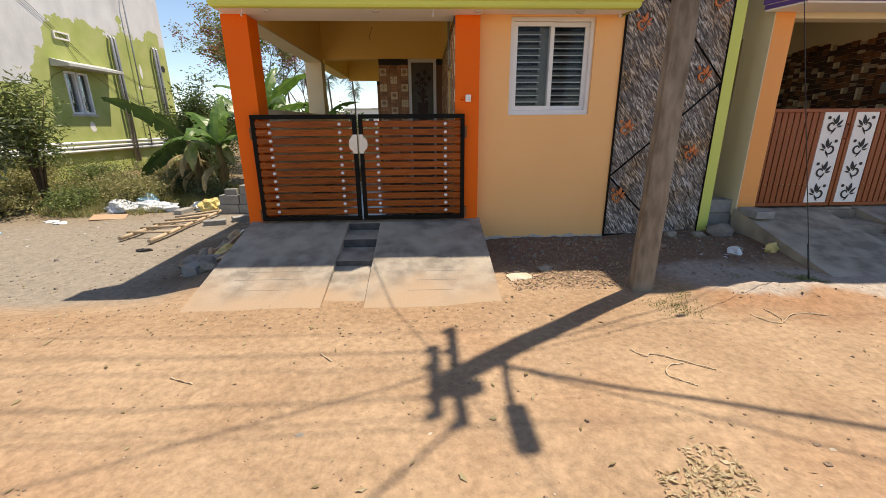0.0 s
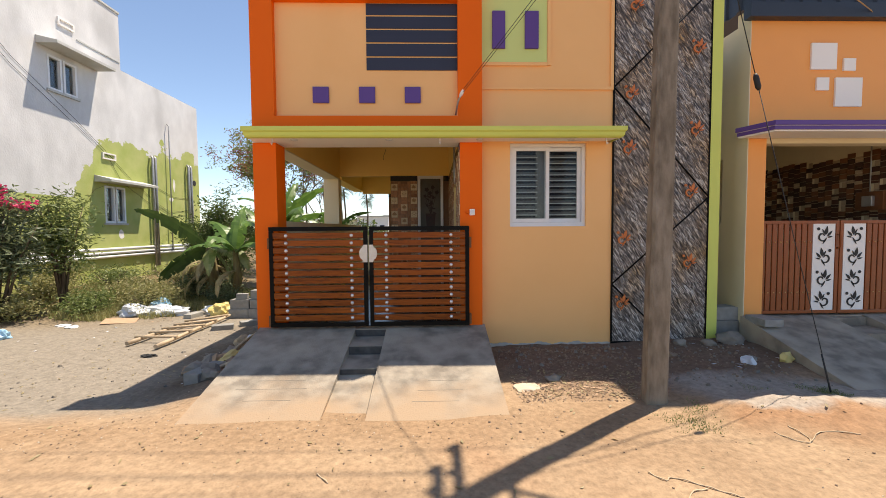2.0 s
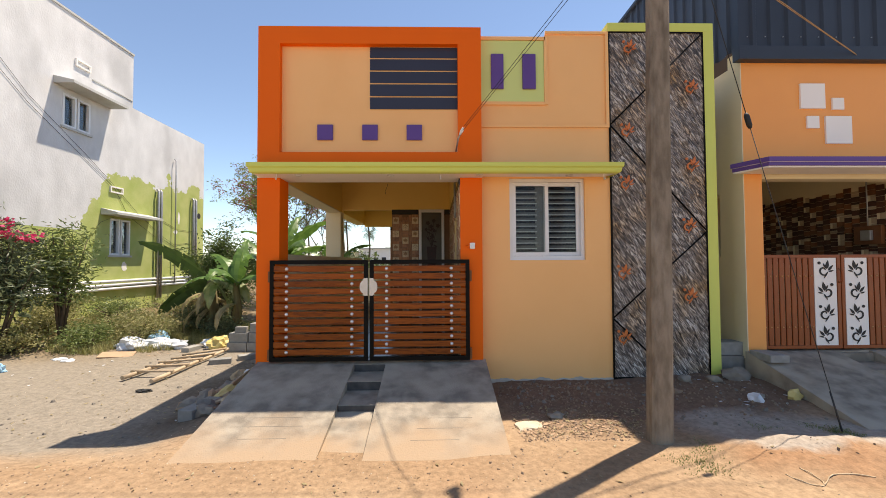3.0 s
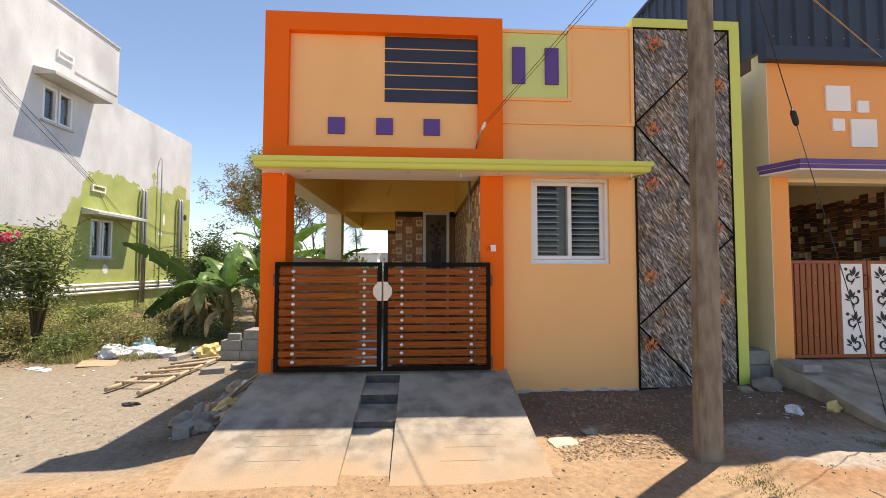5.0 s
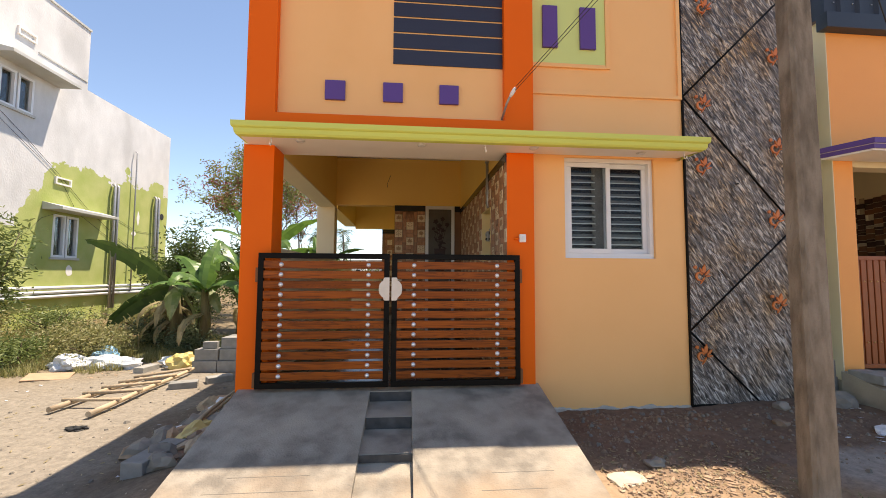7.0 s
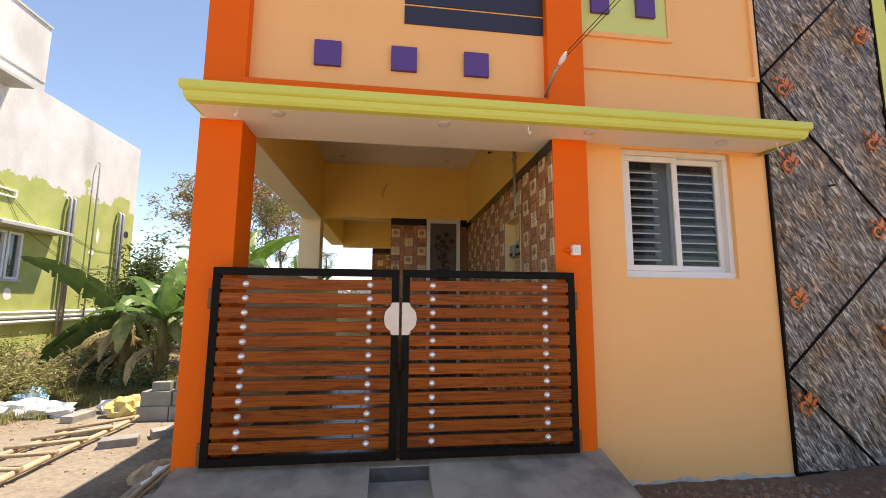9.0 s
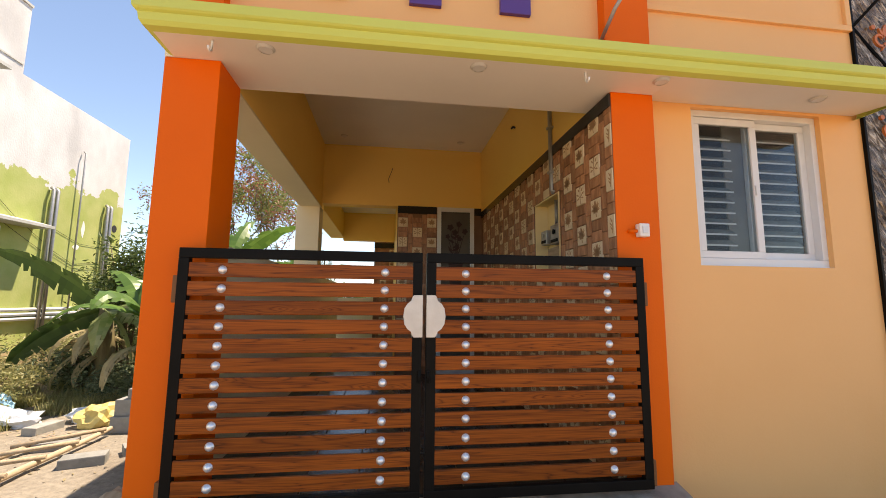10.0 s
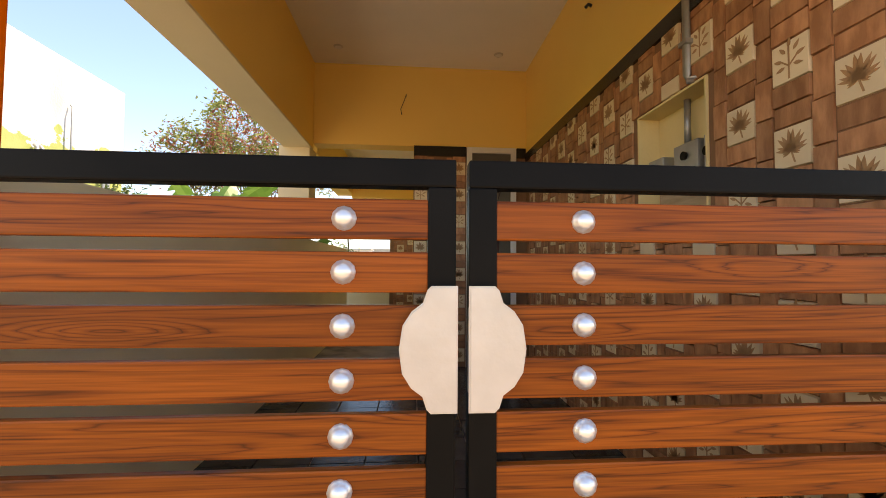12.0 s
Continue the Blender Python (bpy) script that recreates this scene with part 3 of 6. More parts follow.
solid("wall_passage_beam", box(-2.05, -0.95, 11.9, 12.1, 2.68, 3.7), YELLOW, "ochre beam at the end of the passage")
solid("wall_passage_side_beam", box(-2.33, -2.05, 9.2, 12.1, 2.742, 3.70), YELLOW, "ochre beam along the passage")
solid("wall_passage_side", box(-0.95, -0.80, 9.22, 13.0, 0.3, 3.70), YELLOW, "ochre wall along the rear passage")
solid("wall_passage_end", box(-1.42, -0.8, 13.02, 13.2, 0.3, 3.70), GROUT, "brown wall at the end of the passage")
solid("wall_back_low", box(-2.33, -1.42, 13.0, 13.15, -0.3, 1.45), CREAM, "cream low wall behind the passage")
NICHE = (6.14, 6.69, 1.66, 2.32)
bm = bmesh.new()
for y0, y1, z0, z1 in ((5.62, NICHE[0], 0.3, 2.66), (NICHE[1], 9.0, 0.3, 2.66), (NICHE[0], NICHE[1], 0.3, NICHE[2]), (NICHE[0], NICHE[1], NICHE[3], 2.66)):
    box(0.325, 0.44, y0, y1, z0, z1, bm)
solid("wall_tiled_backing", bm, GROUT, "brown grouted wall under the porch tiles")
solid("wall_tiled_upper", box(0.32, 0.44, 5.62, 9.0, 2.74, 3.70), YELLOW, "ochre wall above the porch tiles")
bm = box(0.44, 0.55, 5.66, 9.0, 0.3, 3.70)
box(0.315, 0.439, NICHE[0] + 0.001, NICHE[0] + 0.012, NICHE[2] + 0.012, NICHE[3] - 0.012, bm)
box(0.315, 0.439, NICHE[1] - 0.012, NICHE[1] - 0.001, NICHE[2] + 0.012, NICHE[3] - 0.012, bm)
box(0.315, 0.439, NICHE[0] + 0.001, NICHE[1] - 0.001, NICHE[3] - 0.012, NICHE[3] - 0.001, bm)
box(0.315, 0.439, NICHE[0] + 0.001, NICHE[1] - 0.001, NICHE[2] + 0.001, NICHE[2] + 0.012, bm)
solid("wall_niche", bm, mat("pale_yellow_plaster", (0.80, 0.65, 0.34), (0.74, 0.59, 0.30), 5, 0.7, 0.2), "yellow plastered back of the meter niche")
bm = box(0.305, 0.33, 5.305, 8.99, 2.655, 2.742)
box(-0.95, -0.372, 8.965, 9.0, 2.69, 2.798, bm)
box(0.205, 0.305, 8.965, 9.0, 2.69, 2.798, bm)
solid("trim_black_band", bm, BLACK_STONE, "polished black stone band above the tiles")
bm = box(-0.95, -0.36, 9.0, 9.2, 0.3, 2.80)
box(0.20, 0.32, 9.0, 9.2, 0.3, 2.80, bm)
box(0.32, 3.70, 9.0, 9.2, 0.3, 3.70, bm)
box(-0.36, 0.20, 9.06, 9.2, 0.3, 2.80, bm)
solid("wall_back", bm, GROUT, "brown grouted wall at the back of the porch")
bm = box(-2.33, 0.61, 5.33, 13.2, -0.3, 0.345)
box(0.61, 3.70, 5.66, 13.2, -0.3, 0.345, bm)
solid("floor_base", bm, CONCRETE, "concrete base under the porch floor")

# ramp with its stepped slot
def ramp_z(y):
    return 0.37 - 0.232 * (5.32 - y)


bm = bmesh.new()
for x0, x1 in ((-2.30, -1.05), (-0.65, 0.64)):
    prism([(5.325, -0.3), (5.325, 0.372), (5.20, ramp_z(5.20)), (3.50, ramp_z(3.50)), (3.36, -0.12), (3.36, -0.3)], x0, x1, "x", bm)
prism([(5.325, -0.3), (5.325, 0.36), (5.23, 0.345), (5.225, 0.25), (4.80, 0.245), (4.795, 0.145), (4.33, 0.135), (4.315, 0.075), (3.45, -0.09), (3.40, -0.3)], -1.05, -0.65, "x", bm)
# thin plates over the three riser faces, much darker than the ramp concrete
RISER = mat("dark_riser", (0.055, 0.052, 0.050), (0.10, 0.095, 0.09), 9, 0.9, 0.3)
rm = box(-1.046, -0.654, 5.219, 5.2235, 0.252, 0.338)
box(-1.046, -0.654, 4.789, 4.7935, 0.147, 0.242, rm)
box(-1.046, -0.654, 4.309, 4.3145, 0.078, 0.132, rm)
solid("ramp_riser", rm, RISER, "thin dark plates on the risers in the ramp slot")
gm = bmesh.new()
for x0, x1, y in ((-2.0, -1.3, 3.98), (-1.9, -1.35, 4.12), (-0.2, 0.25, 3.92), (-0.1, 0.35, 4.08), (-0.25, 0.2, 3.75), (-1.85, -1.4, 3.8)):
    prism([(y, ramp_z(y) - 0.01), (y, ramp_z(y) + 0.0012), (y + 0.005, ramp_z(y + 0.005) + 0.0012), (y + 0.005, ramp_z(y) - 0.01)], x0, x1, "x", gm)
solid("ramp_score", gm, SCORE, "thin dark score lines across the ramp")
def dusty(base):
    """The ramp's concrete with tan road dust trodden over its foot."""
    m = base.copy()
    m.name = "dusty_ramp_concrete"
    n, l = m.node_tree.nodes, m.node_tree.links
    p = n["Principled BSDF"]
    was = p.inputs["Base Color"].links[0].from_socket
    tc, sp, ns, mr, ad, mx = (n.new("ShaderNode" + k) for k in ("TexCoord", "SeparateXYZ", "TexNoise", "MapRange", "Math", "MixRGB"))
    l.new(tc.outputs["Object"], sp.inputs[0])
    l.new(tc.outputs["Object"], ns.inputs["Vector"])
    ns.inputs["Scale"].default_value, ns.inputs["Detail"].default_value = 2.2, 8
    l.new(sp.outputs[1], ad.inputs[0])
    l.new(ns.outputs["Fac"], ad.inputs[1])
    mr.inputs["From Min"].default_value, mr.inputs["From Max"].default_value = 4.6, 4.1
    l.new(ad.outputs[0], mr.inputs["Value"])
    l.new(mr.outputs[0], mx.inputs[0])
    l.new(was, mx.inputs[1])
    mx.inputs[2].default_value = (0.375, 0.268, 0.175, 1)
    l.new(mx.outputs[0], p.inputs["Base Color"])
    return m


solid("ramp", bm, dusty(CONCRETE), "grey concrete entrance ramp with a stepped slot")

# pale uneven plaster splash along the wall foot
sv, sf = [], []
for k in range(90):
    x = 0.63 + 1.75 * k / 89
    h = 0.075 + 0.035 * noise.noise((x * 6, 0, 2)) + 0.015 * noise.noise((x * 25, 0, 4))
    sv += [(x, 5.446, -0.1), (x, 5.446, h), (x, 5.4385, h - 0.015), (x, 5.432, -0.1)]
for k in range(89):
    sf += [(4 * k + 1, 4 * k + 2, 4 * k + 6, 4 * k + 5), (4 * k + 2, 4 * k + 3, 4 * k + 7, 4 * k + 6)]
tagged(sheet("trim_plaster_foot", sv, sf, GREY_PLASTER), "pale cement splash along the wall foot", "", "", "structure")


# ---- front window ----
def lamella(x0, x1, y, z, material, parent, label=""):
    bm = bmesh.new()
    prism([(y, z), (y + 0.004, z - 0.003), (y + 0.055, z + 0.042), (y + 0.051, z + 0.045)], x0, x1, "x", bm)
    ob = part("louvre", bm, material, parent, label)
    # white strip paints the light that a glass louvre's edge would catch
    part("edge_glint", box(x0, x1, y - 0.003, y, z - 0.006, z + 0.005), PVC, ob, "white strip standing in for the glint on the louvre edge")
    return ob


LOUVRE = mat("grey_glass_louvre", (0.27, 0.265, 0.26), (0.19, 0.186, 0.182), 6, 0.32, 0.2, 16)
window = thing("window_1", (1.51, 5.52, 1.66), "white two-pane sliding window with louvres behind glass", "window")
tagged(window, kind="structure")
y0 = 5.485
bm = bmesh.new()
for b in ((1.0, 2.03, 1.66, 1.715), (1.0, 2.03, 2.728, 2.772), (1.0, 1.045, 1.715, 2.728), (1.985, 2.03, 1.715, 2.728)):
    box(b[0], b[1], y0, y0 + 0.09, b[2], b[3], bm, 0.004)
part("window_frame", bm, PVC, window)
for n, (xl, xr, yy) in enumerate(((1.045, 1.545, y0 + 0.012), (1.49, 1.985, y0 + 0.05))):
    bm = bmesh.new()
    w = 0.05
    for b in ((xl, xr, 1.717, 1.717 + w), (xl, xr, 2.726 - w, 2.726), (xl, xl + w, 1.717 + w, 2.726 - w), (xr - w, xr, 1.717 + w, 2.726 - w)):
        box(b[0], b[1], yy, yy + 0.032, b[2], b[3], bm, 0.005)
    sash = part("sash", bm, PVC, window)
    pane = part("pane", box(xl + w, xr - w, yy + 0.013, yy + 0.018, 1.717 + w, 2.726 - w), DARK_GLASS, sash)
    pane.visible_shadow = False
part("window_sill", box(0.995, 2.04, 5.452, 5.49, 1.645, 1.662, bevel=0.004), PVC, window)
part("latch", box(1.50, 1.515, y0 + 0.0, y0 + 0.012, 2.17, 2.24, bevel=0.003), PVC, window)
for k in range(12):
    for xl, xr in ((1.08, 1.40), (1.55, 1.95)):
        lamella(xl, xr, 5.572, 1.74 + k * 0.078, LOUVRE, window)
bm = box(1.395, 1.555, 5.632, 5.645, 1.72, 2.74)
part("louvre_frame", bm, LOUVRE, window, "grey mullion board behind the sash")
# added wall; its near-black colour stands in for the unlit depth of the room
solid("wall_room_back", box(0.55, 3.70, 6.6, 6.7, 0.3, 3.7), NAVY, "added navy wall standing in for the gloom of the front room")

# ---- rough stone panel with sheet ornaments ----
def stone():
    m = bpy.data.materials.new("split_slate")
    m.use_nodes = True
    n, l = m.node_tree.nodes, m.node_tree.links
    p = n["Principled BSDF"]
    tc, mp = n.new("ShaderNodeTexCoord"), n.new("ShaderNodeMapping")
    turn = n.new("ShaderNodeMapping")
    turn.inputs["Rotation"].default_value = (0, radians(34), 0)
    mp.inputs["Scale"].default_value = (27, 1, 5.0)
    l.new(tc.outputs["Object"], turn.inputs["Vector"])
    l.new(turn.outputs[0], mp.inputs["Vector"])
    a = n.new("ShaderNodeTexNoise")
    a.inputs["Scale"].default_value, a.inputs["Detail"].default_value, a.inputs["Distortion"].default_value = 1.3, 10, 1.7
    l.new(mp.outputs[0], a.inputs["Vector"])
    r = n.new("ShaderNodeValToRGB")
    e = r.color_ramp.elements
    e[0].position, e[0].color = 0.36, (0.026, 0.021, 0.018, 1)
    # palest streaks: stone grain, brightened to paint glints on the split ridges
    e[1].position, e[1].color = 0.66, (0.66, 0.62, 0.57, 1)
    k = e.new(0.49)
    k.color = (0.15, 0.125, 0.11, 1)
    k = e.new(0.56)
    k.color = (0.30, 0.265, 0.235, 1)
    l.new(a.outputs["Fac"], r.inputs[0])
    b = n.new("ShaderNodeTexNoise")
    b.inputs["Scale"].default_value, b.inputs["Detail"].default_value = 2.1, 6
    l.new(tc.outputs["Object"], b.inputs["Vector"])
    mr = n.new("ShaderNodeMapRange")
    mr.inputs["From Min"].default_value, mr.inputs["From Max"].default_value = 0.47, 0.68
    l.new(b.outputs["Fac"], mr.inputs["Value"])
    mx = n.new("ShaderNodeMixRGB")
    mx.blend_type = "MULTIPLY"
    mx.inputs[2].default_value = (1.0, 0.72, 0.40, 1)
    l.new(mr.outputs[0], mx.inputs[0])
    l.new(r.outputs[0], mx.inputs[1])
    l.new(mx.outputs[0], p.inputs["Base Color"])
    p.inputs["Roughness"].default_value = 0.34
    bp = n.new("ShaderNodeBump")
    bp.inputs["Strength"].default_value, bp.inputs["Distance"].default_value = 1.0, 0.016
    l.new(a.outputs["Fac"], bp.inputs["Height"])
    l.new(bp.outputs[0], p.inputs["Normal"])
    return m


SLATE_STONE = stone()
panel = thing("stone_panel", (3.04, 5.45, 0.04), "dark split-slate wall panel with diagonal black joints", "wall panel")
zig = [(3.70, 4.79), (2.385, 3.50), (3.70, 2.04), (2.385, 0.87), (3.22, 0.05)]


def slab_of(x, z):
    """Which of the cut slabs a place lies in, by the zigzag of joints."""
    for n, ((xa, za), (xb, zb)) in enumerate(zip(zig, zig[1:])):
        lo, hi = min(za, zb), max(za, zb)
        if lo <= z <= hi:
            t = (z - za) / (zb - za)
            return 2 * n + (x > xa + t * (xb - xa))
    return 9


NX, NZ = 100, 360
vs, fs = [], []
for j in range(NZ + 1):
    for i in range(NX + 1):
        x, z = 2.385 + 1.31 * i / NX, 0.045 + 4.745 * j / NZ
        s = slab_of(x, z)
        tilt = -0.55 if s % 2 else -0.70
        u = x * math.cos(tilt) - z * math.sin(tilt)
        v = x * math.sin(tilt) + z * math.cos(tilt)
        d = noise.noise((u * 24, v * 3.0, s)) * 0.013 + noise.noise((u * 60, v * 9, s + 5)) * 0.008
        vs.append((x, 5.445 - 0.008 - d, z))
for j in range(NZ):
    for i in range(NX):
        k = j * (NX + 1) + i
        fs.append((k, k + 1, k + NX + 2, k + NX + 1))
face = sheet("slate_face", vs, fs, SLATE_STONE, panel)
for (xa, za), (xb, zb) in zip(zig, zig[1:]):
    bm = tube([(xa, 5.432, za), (xb, 5.432, zb)], 0.011, 6)
    part("joint_strip", bm, BLACK, panel, "black joint strip")
bm = bmesh.new()
for b in ((2.378, 2.396, 0.04, 4.80), (3.684, 3.702, 0.04, 4.80), (2.396, 3.684, 4.782, 4.80), (2.396, 3.684, 0.02, 0.085)):
    box(b[0], b[1], 5.425, 5.45, b[2], b[3], bm)
part("edge_strip", bm, BLACK, panel, "black edging")
SHEET_ORANGE = mat("orange_cut_metal", (0.68, 0.20, 0.05), (0.55, 0.15, 0.04), 20, 0.4, 0.1)
for x, z in ((2.66, 4.57), (2.61, 3.42), (2.59, 2.70), (2.53, 1.49), (2.52, 0.62), (3.51, 4.02), (3.50, 2.95), (3.44, 2.12), (3.43, 1.17)):
    o = thing("wall_ornament", (x, 5.42, z), "orange curled flower ornament fixed on the slate panel", "ornament", "orange ornaments on the slate panel")
    for name, pts in ornament_outlines(x, z, 0.22):
        part(name, prism(pts, 5.402, 5.418), SHEET_ORANGE, o)
solid("wall_peg", tube([(3.02, 5.44, 2.52), (2.96, 5.36, 2.50)], 0.009, 6), CABLE, "short black iron peg in the slate panel", "", "peg")


# ---- the gate ----
def knob_mesh(r=0.0225):
    bm = bmesh.new()
    rings = []
    for k, (rr, d) in enumerate(((r, 0.0), (r, 0.004), (r * 0.86, 0.006), (r * 0.78, 0.012), (r * 0.5, 0.018))):
        rings.append([bm.verts.new((rr * math.cos(a), -d, rr * math.sin(a))) for a in (2 * math.pi * s / 12 for s in range(12))])
    for p, q in zip(rings, rings[1:]):
        for s in range(12):
            bm.faces.new((p[s], p[(s + 1) % 12], q[(s + 1) % 12], q[s])).smooth = True
    tip = bm.verts.new((0, -0.0205, 0))
    for s in range(12):
        bm.faces.new((rings[-1][s], rings[-1][(s + 1) % 12], tip)).smooth = True
    bmesh.ops.recalc_face_normals(bm, faces=bm.faces[:])
    me = bpy.data.meshes.new("stud")
    bm.to_mesh(me)
    bm.free()
    me.materials.append(CHROME)
    return me


STUD = knob_mesh()
SLAT_Z = [1.56 - 0.0964 * k for k in range(12)]


def gate_leaf(x0, x1, studs, side):
    g = thing("gate", ((x0 + x1) / 2, 5.235, 0.39), "closed black-framed gate leaf with varnished teak slats", "gate", "two leaves of the porch gate")
    za, zb, w = 0.385, 1.672, 0.052
    bm = bmesh.new()
    for b in ((x0, x1, zb - w, zb), (x0, x1, za, za + w), (x0, x0 + w, za + w, zb - w), (x1 - w, x1, za + w, zb - w)):
        box(b[0], b[1], 5.215, 5.255, b[2], b[3], bm, 0.004)
    part("frame", bm, BLACK, g)
    slat = box(x0 + w - 0.002, x1 - w + 0.002, 5.218, 5.236, -0.037, 0.037, bevel=0.004)
    bmesh.ops.translate(slat, verts=slat.verts, vec=(-(x0 + x1) / 2, -5.227, 0))
    me = bpy.data.meshes.new("slat")
    slat.to_mesh(me)
    slat.free()
    me.materials.append(TEAK)
    for z in SLAT_Z:
        s = new("slat", me)
        s.parent, s.location = g, (0, -0.008, z - 0.39)
        for x in studs:
            k = new("stud", STUD)
            k.parent, k.location = s, (x - (x0 + x1) / 2, -0.009, 0)
    # half of the round lock plate
    edge = x1 if side < 0 else x0
    inner = edge - side * 0.002
    pts = [(0.0, 0.112), (0.047, 0.112), (0.055, 0.104), (0.062, 0.082), (0.082, 0.067), (0.098, 0.042), (0.104, 0.0),
           (0.098, -0.042), (0.082, -0.067), (0.062, -0.082), (0.055, -0.104), (0.047, -0.112), (0.0, -0.112)]
    bm = prism([(inner + side * px, 1.328 + pz) for px, pz in pts], 5.196, 5.204)
    bmesh.ops.bevel(bm, geom=[e for e in bm.edges if all(abs(v.co.y - 5.196) < 1e-4 for v in e.verts)], offset=0.003, segments=2, affect="EDGES")
    lock = part("lock_plate", bm, PLATE, g, "pale brushed metal half-round lock plate")
    part("plate_backing", box(min(inner, inner + side * 0.04), max(inner, inner + side * 0.04), 5.204, 5.216, 1.25, 1.40), PLATE, lock)
    bm = tube([(edge + side * 0.012, 5.205, 0.98), (edge + side * 0.012, 5.205, 1.04)], 0.008, 8)
    part("bolt_lug", bm, BLACK, g)
    hinge_x = x0 if side < 0 else x1
    for z in (0.46, 1.46):
        bm = box(min(hinge_x, hinge_x - side * -0.03), max(hinge_x, hinge_x - side * -0.03), 5.235, 5.30, z - 0.07, z + 0.07, bevel=0.006)
        part("hinge", bm, RUST_PRIMER, g, "brown primed hinge block")
    return g


gate_leaf(-2.126, -0.877, (-1.91, -1.08), -1)
gate_leaf(-0.853, 0.43, (-0.637, 0.195), 1)

# ---- porch door, fittings ----
door = thing("door_1", (-0.08, 9.02, 0.36), "closed glazed door with a dark etched rose bouquet", "door")
tagged(door, kind="structure")
bm = bmesh.new()
for b in ((-0.36, -0.30, 0.345, 2.80), (0.14, 0.20, 0.345, 2.80), (-0.30, 0.14, 2.735, 2.80), (-0.30, 0.14, 0.345, 0.43)):
    box(b[0], b[1], 8.97, 9.05, b[2], b[3], bm, 0.004)
part("door_frame", bm, PVC, door, "pale grey frame")
FROST = mat("smoked_glass", (0.13, 0.12, 0.10), (0.10, 0.09, 0.075), 4, 0.5, 0.03, spec=0.2)
part("glass_panel", box(-0.30, 0.14, 8.995, 9.01, 0.43, 2.735), FROST, door, "smoked glass panel")
ETCH = mat("dark_etching", (0.035, 0.02, 0.018), (0.06, 0.02, 0.02), 20, 0.5, 0.1)
rng = random.Random(4)
bm = bmesh.new()
for cx, cz, r in ((-0.16, 2.50, 0.055), (-0.03, 2.55, 0.05), (0.06, 2.44, 0.05), (-0.09, 2.42, 0.055), (-0.02, 2.33, 0.045), (-0.2, 2.36, 0.04)):
    for a in range(0, 360, 72):
        prism(lens(cx, cz, a + rng.uniform(-15, 15), r, r * 0.9, 4), 8.988, 8.994, "y", bm)
    prism([(cx - 0.004, cz), (cx + 0.004, cz), (-0.074, 1.95), (-0.086, 1.95)], 8.989, 8.994, "y", bm)
for k in range(14):
    prism(lens(-0.08 + rng.uniform(-0.05, 0.05), rng.uniform(2.0, 2.35), rng.choice((-20, 25, 150, 200, 60, 120)), rng.uniform(0.08, 0.14), 0.035, 4), 8.988, 8.994, "y", bm)
prism([(-0.16, 1.55), (0.0, 1.55), (0.03, 1.98), (-0.19, 1.98)], 8.988, 8.994, "y", bm)
part("etched_bouquet", bm, ETCH, door, "dark red and black rose etching")
part("door_handle", tube([(0.10, 8.985, 1.25), (0.10, 8.94, 1.25), (0.10, 8.94, 1.42), (0.10, 8.985, 1.42)], 0.01, 8), STEEL, door)

LAMP_RIM = mat("spot_rim", (0.62, 0.60, 0.56), None, 5, 0.4, 0.02)
for x, y, z in ((-1.75, 5.15, 2.755), (-0.575, 5.155, 2.755), (0.56, 5.14, 2.755), (1.74, 5.21, 2.765), (-1.73, 8.64, 3.70), (-0.07, 8.66, 3.70)):
    spot = thing("ceiling_spotlight", (x, y, z), "small round recessed ceiling spotlight, switched off", "light", "recessed spotlights of the porch")
    bm = bmesh.new()
    bmesh.ops.create_cone(bm, cap_ends=False, segments=16, radius1=0.036, radius2=0.05, depth=0.012, matrix=Matrix.Translation((x, y, z - 0.006)))
    part("rim", bm, LAMP_RIM, spot, "", True)
    bm = bmesh.new()
    bmesh.ops.create_circle(bm, cap_ends=True, segments=16, radius=0.037, matrix=Matrix.Translation((x, y, z - 0.009)))
    part("lens", bm, PVC, spot)
for x in (-2.01, 0.06, 2.16):
    hk = [(x, 5.12, 2.762), (x, 5.12, 2.70), (x, 5.105, 2.685), (x, 5.085, 2.69), (x, 5.08, 2.705)]
    solid("ceiling_hook", tube(hk, 0.006, 6), WHITE, "white painted hook in the sunshade underside", "", "hook", group="hooks under the sunshade")

bell = thing("bell_switch", (0.475, 5.29, 1.80), "white plastic bell push box on the orange column", "switch")
part("body", box(0.442, 0.508, 5.25, 5.299, 1.808, 1.89, bevel=0.008), WHITE, bell)
part("conduit", tube([(0.39, 5.292, 1.845), (0.445, 5.28, 1.845)], 0.011, 8), ORANGE, bell, "orange painted wire conduit")
part("button", box(0.458, 0.492, 5.243, 5.251, 1.828, 1.872, bevel=0.004), PVC, bell, "grey push button")

